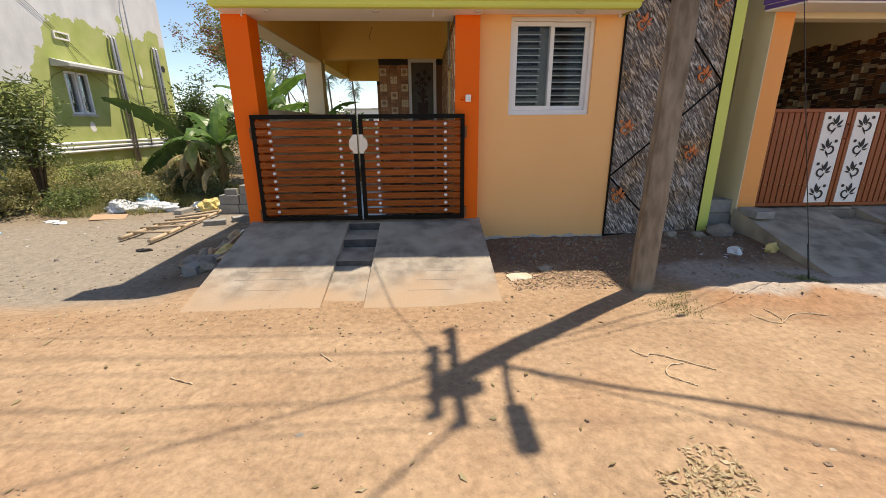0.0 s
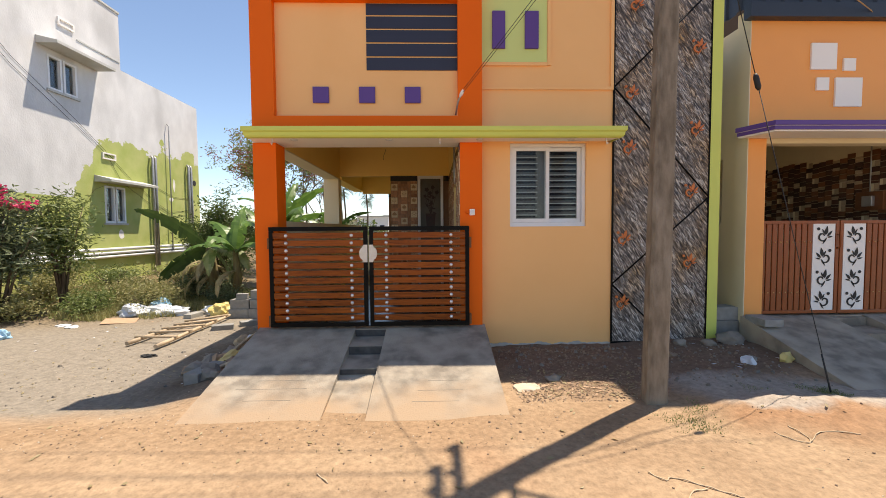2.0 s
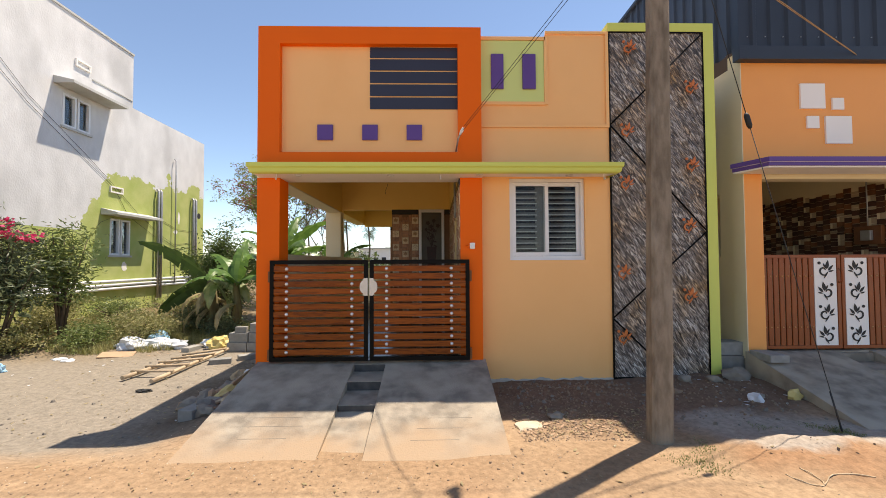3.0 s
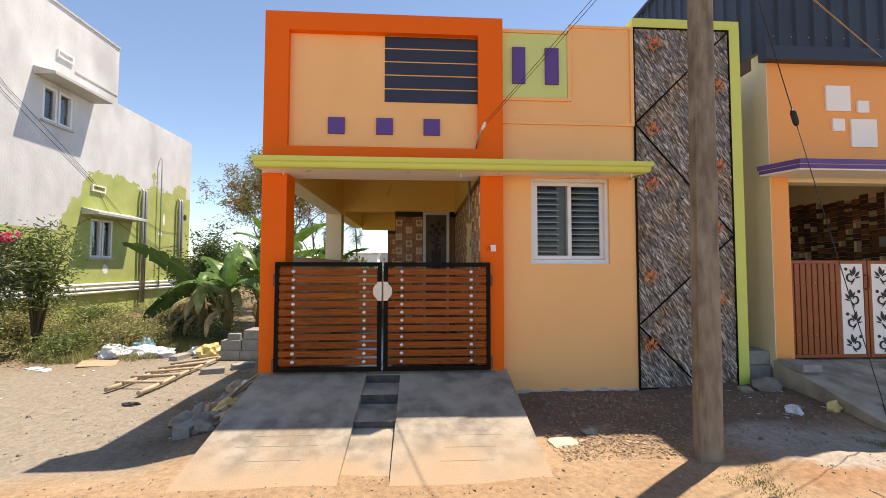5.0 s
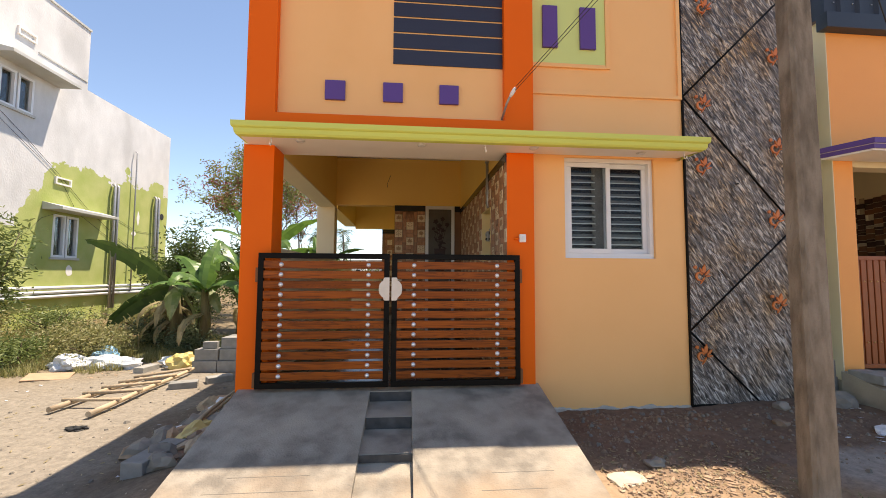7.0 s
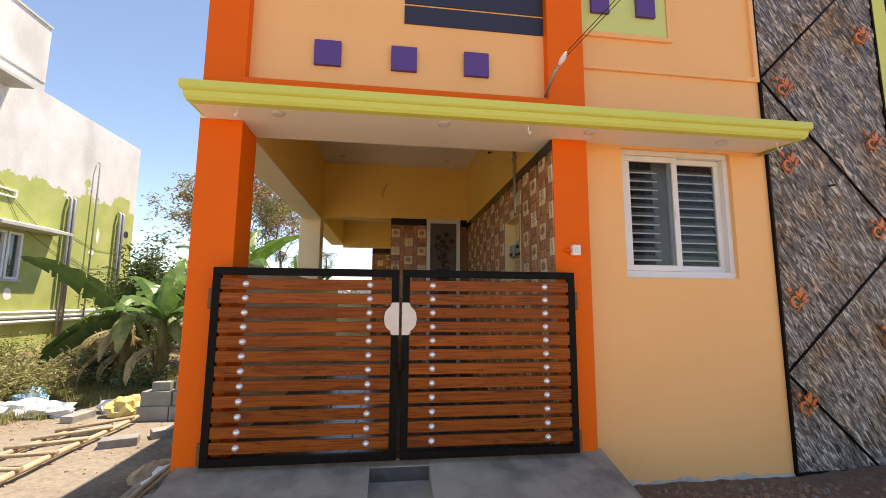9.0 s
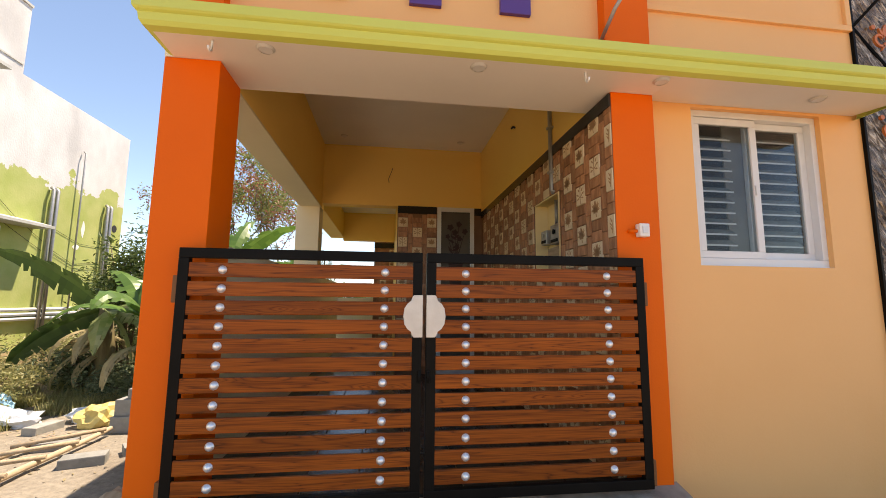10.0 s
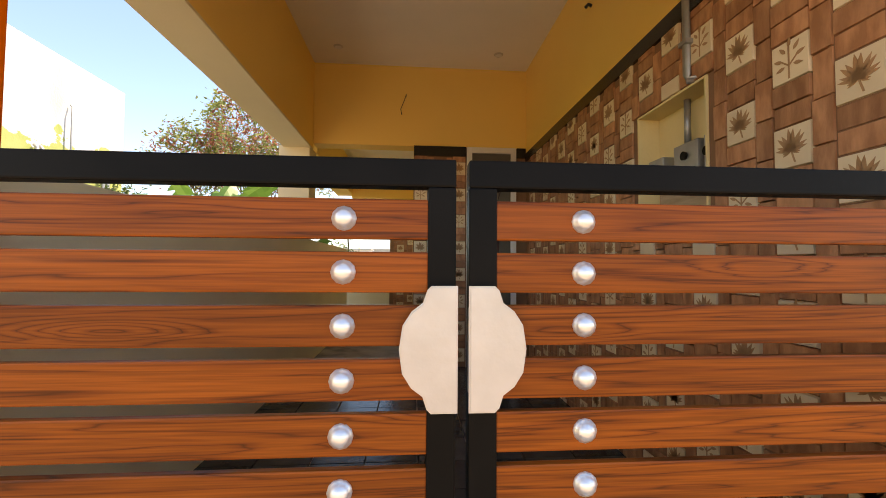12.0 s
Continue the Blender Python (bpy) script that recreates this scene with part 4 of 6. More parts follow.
pipe = thing("conduit_pipe", (0.30, 6.24, 2.30), "grey conduit pipe running down the porch wall", "pipe")
part("pipe", tube([(0.298, 6.24, 3.70), (0.298, 6.24, 2.36), (0.30, 6.235, 2.335), (0.34, 6.20, 2.33)], 0.018, 10), STEEL, pipe)
for z in (3.3, 2.9, 2.5):
    part("clamp", box(0.275, 0.322, 6.212, 6.268, z, z + 0.02), STEEL, pipe)
part("lower_pipe", tube([(0.40, 6.385, 2.308), (0.40, 6.385, 2.07)], 0.016, 8), STEEL, pipe)
for y0, y1, z0, z1, n in ((6.26, 6.44, 1.91, 2.08, "fuse_carrier"), (6.165, 6.225, 1.88, 2.08, "fuse_carrier"), (6.53, 6.66, 1.93, 2.06, "junction_box")):
    m = thing(n, (0.40, (y0 + y1) / 2, z0), "grey cast metal electrical box in the niche", "fuse box", "electrical boxes in the meter niche")
    part("body", box(0.36, 0.442, y0, y1, z0, z1, bevel=0.008), STEEL, m)
    bm = bmesh.new()
    bmesh.ops.create_cone(bm, cap_ends=True, segments=12, radius1=0.022, radius2=0.018, depth=0.016, matrix=pose(0.355, (y0 + y1) / 2, (z0 + z1) / 2 + 0.02, 0, 90, 0))
    part("knob", bm, BLACK if n == "fuse_carrier" else STEEL, m)
    part("terminal", box(0.352, 0.362, y0 + 0.02, y1 - 0.02, z0 + 0.015, z0 + 0.04, bevel=0.002), BLACK, m)
solid("meter_board", box(0.425, 0.4395, 6.16, 6.66, 1.68, 1.90), BAMBOO, "wooden meter board at the foot of the niche", "", "board")
solid("wire_stub", tube([(-1.04, 9.0, 3.36), (-1.04, 8.97, 3.37), (-1.06, 8.96, 3.30), (-1.10, 8.965, 3.20), (-1.09, 8.97, 3.14)], 0.004, 6), CABLE, "loose electric wire hanging from the beam", "", "wire")
solid("wire_stub", tube([(0.32, 7.28, 3.36), (0.295, 7.28, 3.37), (0.28, 7.30, 3.355)], 0.012, 6), CABLE, "short black wire end in the ochre wall", "", "wire")

# bracket and insulator of the service cable on the right column
br = thing("service_bracket", (0.30, 5.29, 3.15), "steel service bracket with a porcelain insulator", "bracket")
part("rod", tube([(0.27, 5.30, 3.10), (0.29, 5.16, 3.22), (0.33, 5.08, 3.31)], 0.012, 8), STEEL, br)
part("insulator", tube([(0.31, 5.10, 3.26), (0.325, 5.085, 3.29), (0.34, 5.07, 3.315), (0.355, 5.055, 3.34)], [0.012, 0.02, 0.02, 0.012], 10), PVC, br, "white porcelain insulator")
part("clip", box(0.35, 0.362, 5.035, 5.05, 3.325, 3.345, bevel=0.003), ORANGE, br, "red plastic clip")


# ---- pole, wires ----
def pole_at(z):
    return Vector((2.09 + 0.035 * z, 3.79 + 0.037 * z, z))


pole = thing("utility_pole", (2.085, 3.785, -0.08), "weathered grey-brown concrete utility pole leaning slightly", "utility pole")
bm = bmesh.new()
rings = []
for k in range(25):
    z = -0.4 + 7.7 * k / 24
    c, h, d = pole_at(z), 0.104 - 0.002 * z, 0.07 - 0.001 * z
    ring = []
    for px, py in ((-1, -0.72), (-0.78, -1), (0.78, -1), (1, -0.72), (1, 0.72), (0.78, 1), (-0.78, 1), (-1, 0.72)):
        j = 0.004 * noise.noise((px * 3, py * 3, z * 2.5))
        ring.append(bm.verts.new(c + Vector((px * (h + j), py * (d + j), 0))))
    rings.append(ring)
for p, q in zip(rings, rings[1:]):
    for s in range(8):
        bm.faces.new((p[s], p[(s + 1) % 8], q[(s + 1) % 8], q[s]))
bm.faces.new(rings[-1])
bmesh.ops.recalc_face_normals(bm, faces=bm.faces[:])
part("shaft", bm, POLE, pole)
ARMS = ((6.55, 0.58), (7.05, 0.40))
for z, half in ARMS:
    c = pole_at(z)
    part("crossarm", box(c.x - 0.14, c.x - 0.08, c.y - half, c.y + half, z - 0.04, z + 0.04, bevel=0.004), STEEL, pole)
    for s in (-1, -0.45, 0.45, 1):
        p = (c.x - 0.11, c.y + s * (half - 0.04))
        part("insulator", tube([(*p, z + 0.04), (*p, z + 0.07), (*p, z + 0.10), (*p, z + 0.13), (*p, z + 0.17)], [0.015, 0.045, 0.03, 0.045, 0.02], 8), PVC, pole, "porcelain insulator")
c = pole_at(5.65)
part("lamp_arm", tube([c, c + Vector((0.0, -0.35, 0.12)), c + Vector((-0.02, -0.62, 0.14))], 0.025, 8), STEEL, pole)
part("lamp_head", box(c.x - 0.07, c.x + 0.06, c.y - 0.95, c.y - 0.55, 5.73, 5.82, bevel=0.03), STEEL, pole, "grey street lamp head")
c = pole_at(6.9)
part("box", box(c.x - 0.12, c.x + 0.12, c.y - 0.22, c.y - 0.08, 6.75, 7.0, bevel=0.01), STEEL, pole, "grey distribution box")


def wire(name, a, b, sag, r, label, group="", material=None):
    a, b = Vector(a), Vector(b)
    pts = [a.lerp(b, t) - Vector((0, 0, sag * 4 * t * (1 - t))) for t in (k / 14 for k in range(15))]
    return solid(name, tube(pts, r, 6), material or CABLE, label, "", "cable", group=group)


for z, half in ARMS:
    c = pole_at(z)
    for s in (-1, -0.45, 0.45, 1):
        y = c.y + s * (half - 0.04)
        wire("overhead_wire", (c.x - 0.11, y, z + 0.17), (-26, y + 0.5 * s, z + 0.4), 0.35, 0.0045, "taut black overhead electric wire", "overhead wires along the road")
for s in (-1, 1):
    y = pole_at(6.55).y + s * 0.54
    wire("overhead_wire", (pole_at(6.55).x - 0.11, y, 6.72), (30, y + 0.4 * s, 6.9), 0.5, 0.0045, "taut black overhead electric wire", "overhead wires along the road")
wire("supply_cable", pole_at(6.2), (24, -5.3, 6.0), 0.8, 0.022, "thick black supply cable over the road", "overhead wires along the road")
wire("supply_cable", (pole_at(6.55).x - 0.11, pole_at(6.55).y - 0.54, 6.7), (-14, -14, 6.9), 0.4, 0.012, "black supply cable crossing the road", "overhead wires along the road")
wire("supply_cable", pole_at(6.1), (24, -8.8, 6.3), 0.6, 0.009, "thin black supply cable crossing the road", "overhead wires along the road")
# twin service cable from the upper right to the bracket, and on to a pole across the road
wire("service_cable", (0.345, 5.06, 3.335), (4.6, -0.9, 7.4), 0.02, 0.0032, "thin grey service cable to the house", "service cables")
wire("service_cable", (0.34, 5.07, 3.30), (4.6, -0.88, 7.36), 0.05, 0.003, "thin grey service cable to the house", "service cables")
TWINE = mat("tan_wire", (0.45, 0.28, 0.12), None, 5, 0.6, 0)
wire("service_cable", (6.0, 5.44, 4.42), (-3.5, 1.6, 6.3), 0.02, 0.0045, "tan coated service cable to the neighbouring house", "service cables", TWINE)
wire("service_cable", (6.02, 5.44, 4.40), (-3.5, 1.64, 6.3), 0.03, 0.004, "tan coated service cable to the neighbouring house", "service cables", TWINE)
guy = thing("guy_wire", (3.85, 3.79, -0.06), "rusty stay wire with a black strain insulator", "stay wire")
ga, gb = Vector((3.86, 3.79, -0.08)), pole_at(6.3)
gi = ga.lerp(gb, (3.03 + 0.08) / 6.38)
part("lower_strand", tube([ga, ga + Vector((0.0, 0.02, 0.1)), ga.lerp(gi, 0.5), gi], 0.004, 6), CABLE, guy)
part("upper_strand", tube([gi, gb], 0.0045, 6), CABLE, guy)
d = (gb - ga).normalized()
part("strain_insulator", tube([gi - d * 0.08, gi - d * 0.05, gi + d * 0.05, gi + d * 0.08], [0.014, 0.026, 0.026, 0.014], 8), CABLE, guy, "black egg-shaped insulator")
part("anchor_rod", tube([ga, ga.lerp(gi, 0.15)], 0.006, 6), CABLE, guy, "dark anchor rod")


# ---- neighbouring house with the apricot front ----
nb = thing("house", (6.0, 8.0, 0.0), "apricot neighbouring house with a purple-edged sunshade and metal roof", "house")
bm = box(4.25, 9.5, 5.46, 5.7, 2.93, 4.40)
part("parapet_wall", bm, NEIGHBOUR, nb)
bm = bmesh.new()
box(4.25, 4.45, 5.68, 5.95, 0.3, 4.40, bm)
box(4.25, 4.45, 5.95, 12, 0.3, 1.70, bm)
box(4.25, 4.45, 5.95, 12, 2.62, 4.40, bm)
box(4.25, 4.45, 5.46, 5.68, 4.40, 4.56, bm)
part("side_wall", bm, CREAM, nb, "cream side wall with an opening")
part("side_face", box(4.238, 4.25, 5.462, 5.70, 0.3, 4.56), CREAM, nb, "cream painted side face")
part("column", box(4.25, 4.50, 5.46, 5.68, 0.3, 2.83, bevel=0.006), NEIGHBOUR, nb)
part("plinth", box(4.25, 9.5, 5.46, 12, -0.3, 0.40), CONCRETE, nb, "grey concrete plinth")
bm = prism([(4.10, 5.458), (4.26, 5.05), (9.5, 5.05), (9.5, 5.458)], 2.83, 2.93, "z")
part("sunshade", bm, WHITE, nb)
bm = prism([(4.085, 5.458), (4.25, 5.03), (9.5, 5.03), (9.5, 5.049), (4.262, 5.049), (4.10, 5.458)], 2.85, 2.895, "z")
prism([(4.06, 5.458), (4.235, 5.01), (9.5, 5.01), (9.5, 5.049), (4.262, 5.049), (4.10, 5.458)], 2.902, 2.96, "z", bm)
edge = part("shade_edge", bm, PURPLE, nb, "stepped purple edging")
part("shade_line", prism([(4.08, 5.458), (4.246, 5.026), (9.5, 5.026), (9.5, 5.049), (4.262, 5.049), (4.10, 5.458)], 2.895, 2.902, "z"), LINE, edge)
part("porch_ceiling", box(4.45, 9.5, 5.7, 9.5, 3.3, 3.45), CREAM, nb)
part("back_wall", box(4.45, 6.83, 9.25, 9.45, 0.4, 3.3), CREAM, nb)
part("porch_wall", box(6.83, 7.05, 5.7, 9.25, 0.4, 3.3), CREAM, nb, "cream wall with brown mosaic tiles")
part("lintel", box(4.50, 9.5, 5.50, 5.7, 2.77, 2.93), CREAM, nb)
for x0, x1, z0, z1 in ((5.06, 5.41, 3.74, 4.09), (5.51, 5.675, 3.725, 3.89), (5.145, 5.315, 3.465, 3.635), (5.405, 5.775, 3.25, 3.635)):
    part("white_square", box(x0, x1, 5.435, 5.462, z0, z1, bevel=0.003), WHITE, nb, "white raised square")
# corrugated sheet shed on the roof
bm = bmesh.new()


def ribs(a, b, pitch=0.25):
    out, x = [], a
    while x < b:
        out += [(x, 0), (x + pitch * 0.62, 0), (x + pitch * 0.72, 0.03), (x + pitch * 0.9, 0.03)]
        x += pitch
    return out


for line, put in ((ribs(4.18, 9.6), lambda p, z: (p[0], 5.40 - p[1], z)), (ribs(5.40, 12.0), lambda p, z: (4.18 - p[1], p[0], z))):
    lo = [bm.verts.new(put(p, 4.56)) for p in line]
    hi = [bm.verts.new(put(p, 6.9)) for p in line]
    for k in range(len(line) - 1):
        bm.faces.new((lo[k], lo[k + 1], hi[k + 1], hi[k]))
shed = part("sheet_cladding", bm, SHEET, nb, "navy blue corrugated metal cladding")
part("sheet_flashing", box(4.14, 9.6, 5.34, 5.47, 4.385, 4.57, bevel=0.004), SHEET, nb, "navy blue flashing strip")
part("shed_roof", box(4.1, 9.6, 5.3, 12.1, 6.9, 6.96), SHEET, nb)
bm = bmesh.new()
for k in range(24):
    x = 4.3 + 0.25 * (k // 2) + (0.1 if k % 2 else 0)
    bmesh.ops.create_cone(bm, cap_ends=True, segments=6, radius1=0.008, radius2=0.008, depth=0.01, matrix=pose(x, 5.395, 4.72 + 0.4 * (k % 2), 90, 0, 0))
part("screws", bm, STEEL, shed)

# porch side frame and wooden door of the neighbour
part("hanging_rod", tube([(6.77, 6.2, 3.3), (6.77, 6.2, 2.17), (6.80, 6.2, 2.15)], 0.011, 6), STEEL, nb, "thin steel conduit")
rack = part("meter_board", box(6.75, 6.81, 5.99, 6.40, 1.88, 2.17, bevel=0.008), RUST_TILE, nb, "brown wooden meter board")
part("meter", box(6.69, 6.748, 6.10, 6.25, 1.94, 2.10, bevel=0.01), STEEL, rack, "grey electricity meter")

# ramp of the neighbour with a slot of steps
bm = bmesh.new()
for x0, x1 in ((4.20, 5.42), (5.92, 9.5)):
    prism([(5.458, -0.3), (5.458, 0.405), (5.35, 0.385), (3.72, -0.055), (3.6, -0.3)], x0, x1, "x", bm)
prism([(5.458, -0.3), (5.458, 0.38), (5.40, 0.375), (5.395, 0.27), (4.98, 0.26), (4.975, 0.15), (4.5, 0.14), (4.49, 0.05), (3.8, -0.06), (3.7, -0.3)], 5.42, 5.92, "x", bm)
solid("ramp_neighbour", bm, CONCRETE, "grey concrete ramp of the neighbouring house")
solid("kerb_block", box(4.21, 4.46, 5.05, 5.40, 0.345, 0.44, bevel=0.012), BLOCK, "loose grey concrete block on the neighbour's ramp", "", "concrete block")


def neighbour_gate(x0, x1, panel_x, hinge_left):
    g = thing("gate", ((x0 + x1) / 2, 5.50, 0.42), "closed red-brown metal gate leaf with a white scrollwork panel", "gate", "two leaves of the neighbour's gate")
    za, zb, w = 0.425, 1.715, 0.045
    bm = bmesh.new()
    for b in ((x0, x1, zb - w, zb), (x0, x1, za, za + w), (x0, x0 + w, za + w, zb - w), (x1 - w, x1, za + w, zb - w)):
        box(b[0], b[1], 5.485, 5.525, b[2], b[3], bm, 0.004)
    part("frame", bm, RED_BROWN, g)
    pa, pb = panel_x
    p = part("panel", box(pa, pb, 5.490, 5.50, za + w, zb - w + 0.02), WHITE, g, "white painted sheet panel")
    for k in range(4):
        for name, pts in ornament_outlines((pa + pb) / 2, 0.61 + 0.30 * k, 0.25, (1 if k % 2 else -1) * (1 if hinge_left else -1)):
            part(name, prism(pts, 5.483, 5.488), CABLE, p, "dark scroll cut-out")
    x = x0 + w + 0.01
    while x < x1 - w - 0.05:
        if x + 0.068 < pa or x > pb:
            s = part("slat", box(x, x + 0.066, 5.492, 5.512, za + w, zb - w, bevel=0.006), RED_BROWN, g)
            for z in (0.72, 1.42):
                bm = bmesh.new()
                bmesh.ops.create_uvsphere(bm, u_segments=6, v_segments=4, radius=0.010, matrix=Matrix.Translation((x + 0.033, 5.490, z)))
                part("stud", bm, GOLD, s)
        x += 0.083
    hx = x0 if hinge_left else x1
    for z in (0.62, 1.45):
        part("hinge", tube([(hx, 5.48, z - 0.05), (hx, 5.48, z + 0.05)], 0.018, 8), RED_BROWN, g)
    return g


ng = neighbour_gate(4.43, 5.585, (5.22, 5.53), True)
part("handle", tube([(5.56, 5.485, 1.33), (5.56, 5.44, 1.35), (5.56, 5.44, 1.50), (5.56, 5.485, 1.52)], 0.011, 8), RED_BROWN, ng)
neighbour_gate(5.60, 6.76, (5.655, 5.965), False)
for z, y in ((0.06, 5.52), (0.245, 5.53), (0.43, 5.55)):
    solid("concrete_block", box(3.85, 4.24, y, y + 0.25, z - 0.10, z + 0.08, bevel=0.008), BLOCK, "grey solid concrete block stacked between the houses", "", "concrete block", group="blocks between the houses")


# ---- distempered house across the lot ----
def house_paint():
    m = mat("peeling_limewash", (0.72, 0.715, 0.71), (0.60, 0.595, 0.59), 2.2, 0.85, 0.5, 30, c=(0.50, 0.495, 0.49), cscale=0.8, stretch=(1, 1, 0.6))
    n, l = m.node_tree.nodes, m.node_tree.links
    p = n["Principled BSDF"]
    base = p.inputs["Base Color"].links[0].from_socket
    tc = n["Texture Coordinate"]
    geo = n.new("ShaderNodeSeparateXYZ")
    l.new(tc.outputs["Object"], geo.inputs[0])
    ns = n.new("ShaderNodeTexNoise")
    ns.inputs["Scale"].default_value, ns.inputs["Detail"].default_value, ns.inputs["Roughness"].default_value = 0.9, 8, 0.62
    l.new(tc.outputs["Object"], ns.inputs["Vector"])

    def op(kind, a, b):
        k = n.new("ShaderNodeMath")
        k.operation = kind
        for s, v in zip(k.inputs, (a, b)):
            if isinstance(v, (int, float)):
                s.default_value = v
            else:
                l.new(v, s)
        return k.outputs[0]
    wob = op("MULTIPLY", op("SUBTRACT", ns.outputs["Fac"], 0.5), 3.2)
    top = op("GREATER_THAN", op("ADD", op("SUBTRACT", 4.55, geo.outputs[2]), wob), 0)
    edge = op("SUBTRACT", geo.outputs[1], op("ADD", op("MULTIPLY", geo.outputs[2], 0.35), 10.85))
    low = op("LESS_THAN", geo.outputs[2], 2.6)
    right = op("MAXIMUM", op("GREATER_THAN", op("ADD", edge, op("MULTIPLY", wob, 0.7)), 0), low)
    f = op("MULTIPLY", top, right)
    mx = n.new("ShaderNodeMixRGB")
    l.new(f, mx.inputs[0])
    l.new(base, mx.inputs[1])
    g2 = n.new("ShaderNodeTexNoise")
    g2.inputs["Scale"].default_value, g2.inputs["Detail"].default_value = 1.7, 7
    l.new(tc.outputs["Object"], g2.inputs["Vector"])
    r = n.new("ShaderNodeValToRGB")
    r.color_ramp.elements[0].color, r.color_ramp.elements[1].color = (0.36, 0.42, 0.115, 1), (0.46, 0.49, 0.18, 1)
    r.color_ramp.elements[0].position, r.color_ramp.elements[1].position = 0.35, 0.65
    l.new(g2.outputs["Fac"], r.inputs[0])
    l.new(r.outputs[0], mx.inputs[2])
    l.new(mx.outputs[0], p.inputs["Base Color"])
    return m


LIMEWASH = house_paint()
GREY_SLAB = mat("grey_slab", (0.55, 0.55, 0.52), (0.45, 0.45, 0.42), 3, 0.8, 0.2)
WALLX = -10.09
old = thing("house", (-13.0, 10.0, 0.0), "whitewashed two-storey house with peeling lime green lower wall", "house")
# parts of this house keep world coordinates for the paint line
old.location = (0, 0, 0)
Y0 = 2.0
for y0, y1, z0, z1 in ((Y0, 11.15, -0.5, 8.6), (11.15, 12.05, -0.5, 5.40), (11.15, 12.05, 6.30, 8.6), (12.05, 12.85, -0.5, 8.6), (12.85, 13.70, -0.5, 1.90),
                       (12.85, 13.70, 3.05, 8.6), (13.70, 13.73, -0.5, 8.6), (13.73, 18.0, -0.5, 6.84)):
    part("wall", box(WALLX - 0.25, WALLX, y0, y1, z0, z1), LIMEWASH, old)
part("wall", box(-20, WALLX - 0.25, 17.75, 18.0, -0.5, 6.84), LIMEWASH, old)
part("wall", box(-20, WALLX - 0.25, 13.48, 13.73, 6.84, 8.6), LIMEWASH, old)
part("wall", box(-20, WALLX - 0.25, Y0, Y0 + 0.25, -0.5, 8.6), LIMEWASH, old)
part("roof", box(-20, WALLX - 0.25, Y0 + 0.25, 17.75, 6.5, 6.7), GREY_SLAB, old)
part("parapet_coping", box(WALLX - 0.27, WALLX + 0.03, Y0, 13.74, 8.6, 8.66), GREY_SLAB, old)
INSIDE = mat("dark_interior", (0.03, 0.032, 0.035), None, 4, 0.8, 0)
for y0, y1, z0, z1 in ((11.15, 12.05, 5.40, 6.30), (12.85, 13.70, 1.90, 3.05)):
    w = part("window", box(WALLX - 0.20, WALLX - 0.19, y0, y1, z0, z1), INSIDE, old, "white casement window with dark panes")
    m = (y0 + y1) / 2
    for a, b in ((y0, m - 0.02), (m + 0.02, y1)):
        bm = bmesh.new()
        for q in ((a, b, z0, z0 + 0.06), (a, b, z1 - 0.06, z1), (a, a + 0.06, z0 + 0.06, z1 - 0.06), (b - 0.06, b, z0 + 0.06, z1 - 0.06)):
            box(WALLX - 0.10, WALLX + 0.015, q[0], q[1], q[2], q[3], bm, 0.006)
        part("window_frame", bm, PVC, w)
        part("pane", box(WALLX - 0.07, WALLX - 0.06, a + 0.06, b - 0.06, z0 + 0.06, z1 - 0.06), DARK_GLASS, w)
    part("window_sill", box(WALLX, WALLX + 0.05, y0 - 0.05, y1 + 0.05, z0 - 0.06, z0), GREY_SLAB, w)
for y0, y1, z, o in ((10.86, 12.80, 6.45, 0.55), (12.50, 14.60, 3.13, 0.5)):
    bm = prism([(WALLX, z), (WALLX, z + 0.2), (WALLX + o, z + 0.07), (WALLX + o, z)], y0, y1, "y")
    part("window_shade", bm, GREY_SLAB, old, "sloping concrete window shade")
for y0, y1, z0, z1 in ((11.5, 12.0, 7.22, 7.42), (12.81, 13.33, 3.86, 4.06)):
    bm = bmesh.new()
    for q in ((y0, y1, z0, z0 + 0.04), (y0, y1, z1 - 0.04, z1), (y0, y0 + 0.04, z0 + 0.04, z1 - 0.04), (y1 - 0.04, y1, z0 + 0.04, z1 - 0.04)):
        box(WALLX, WALLX + 0.05, q[0], q[1], q[2], q[3], bm)
    part("ventilator", bm, WHITE, old, "small framed ventilator")
part("wall_band", box(WALLX, WALLX + 0.02, 12.1, 13.7, 7.05, 7.09), GREY_SLAB, old)
for k in range(3):
    part("drain_pipe", tube([(WALLX + 0.07, 4.0, 0.86 + k * 0.115), (WALLX + 0.07, 17.5, 0.86 + k * 0.115)], 0.045, 8), PVC, old, "horizontal white plastic pipe")
for y, z0, z1, r in ((14.93, 0.4, 4.25, 0.045), (15.08, 0.4, 4.25, 0.045), (15.9, 0.9, 5.6, 0.022), (17.08, 0.5, 4.25, 0.05), (17.25, 0.5, 4.25, 0.05)):
    part("drain_pipe", tube([(WALLX + 0.11, y, z0), (WALLX + 0.11, y, z1), (WALLX + 0.04, y + 0.02, z1 + 0.06)], r, 8), STEEL, old, "upright grey plastic pipe")
bm = bmesh.new()
bmesh.ops.create_cone(bm, cap_ends=True, segments=14, radius1=0.12, radius2=0.12, depth=0.01, matrix=pose(WALLX + 0.003, 17.65, 3.65, 0, 90, 0))
part("pipe_hole", bm, INSIDE, old)
bm = bmesh.new()
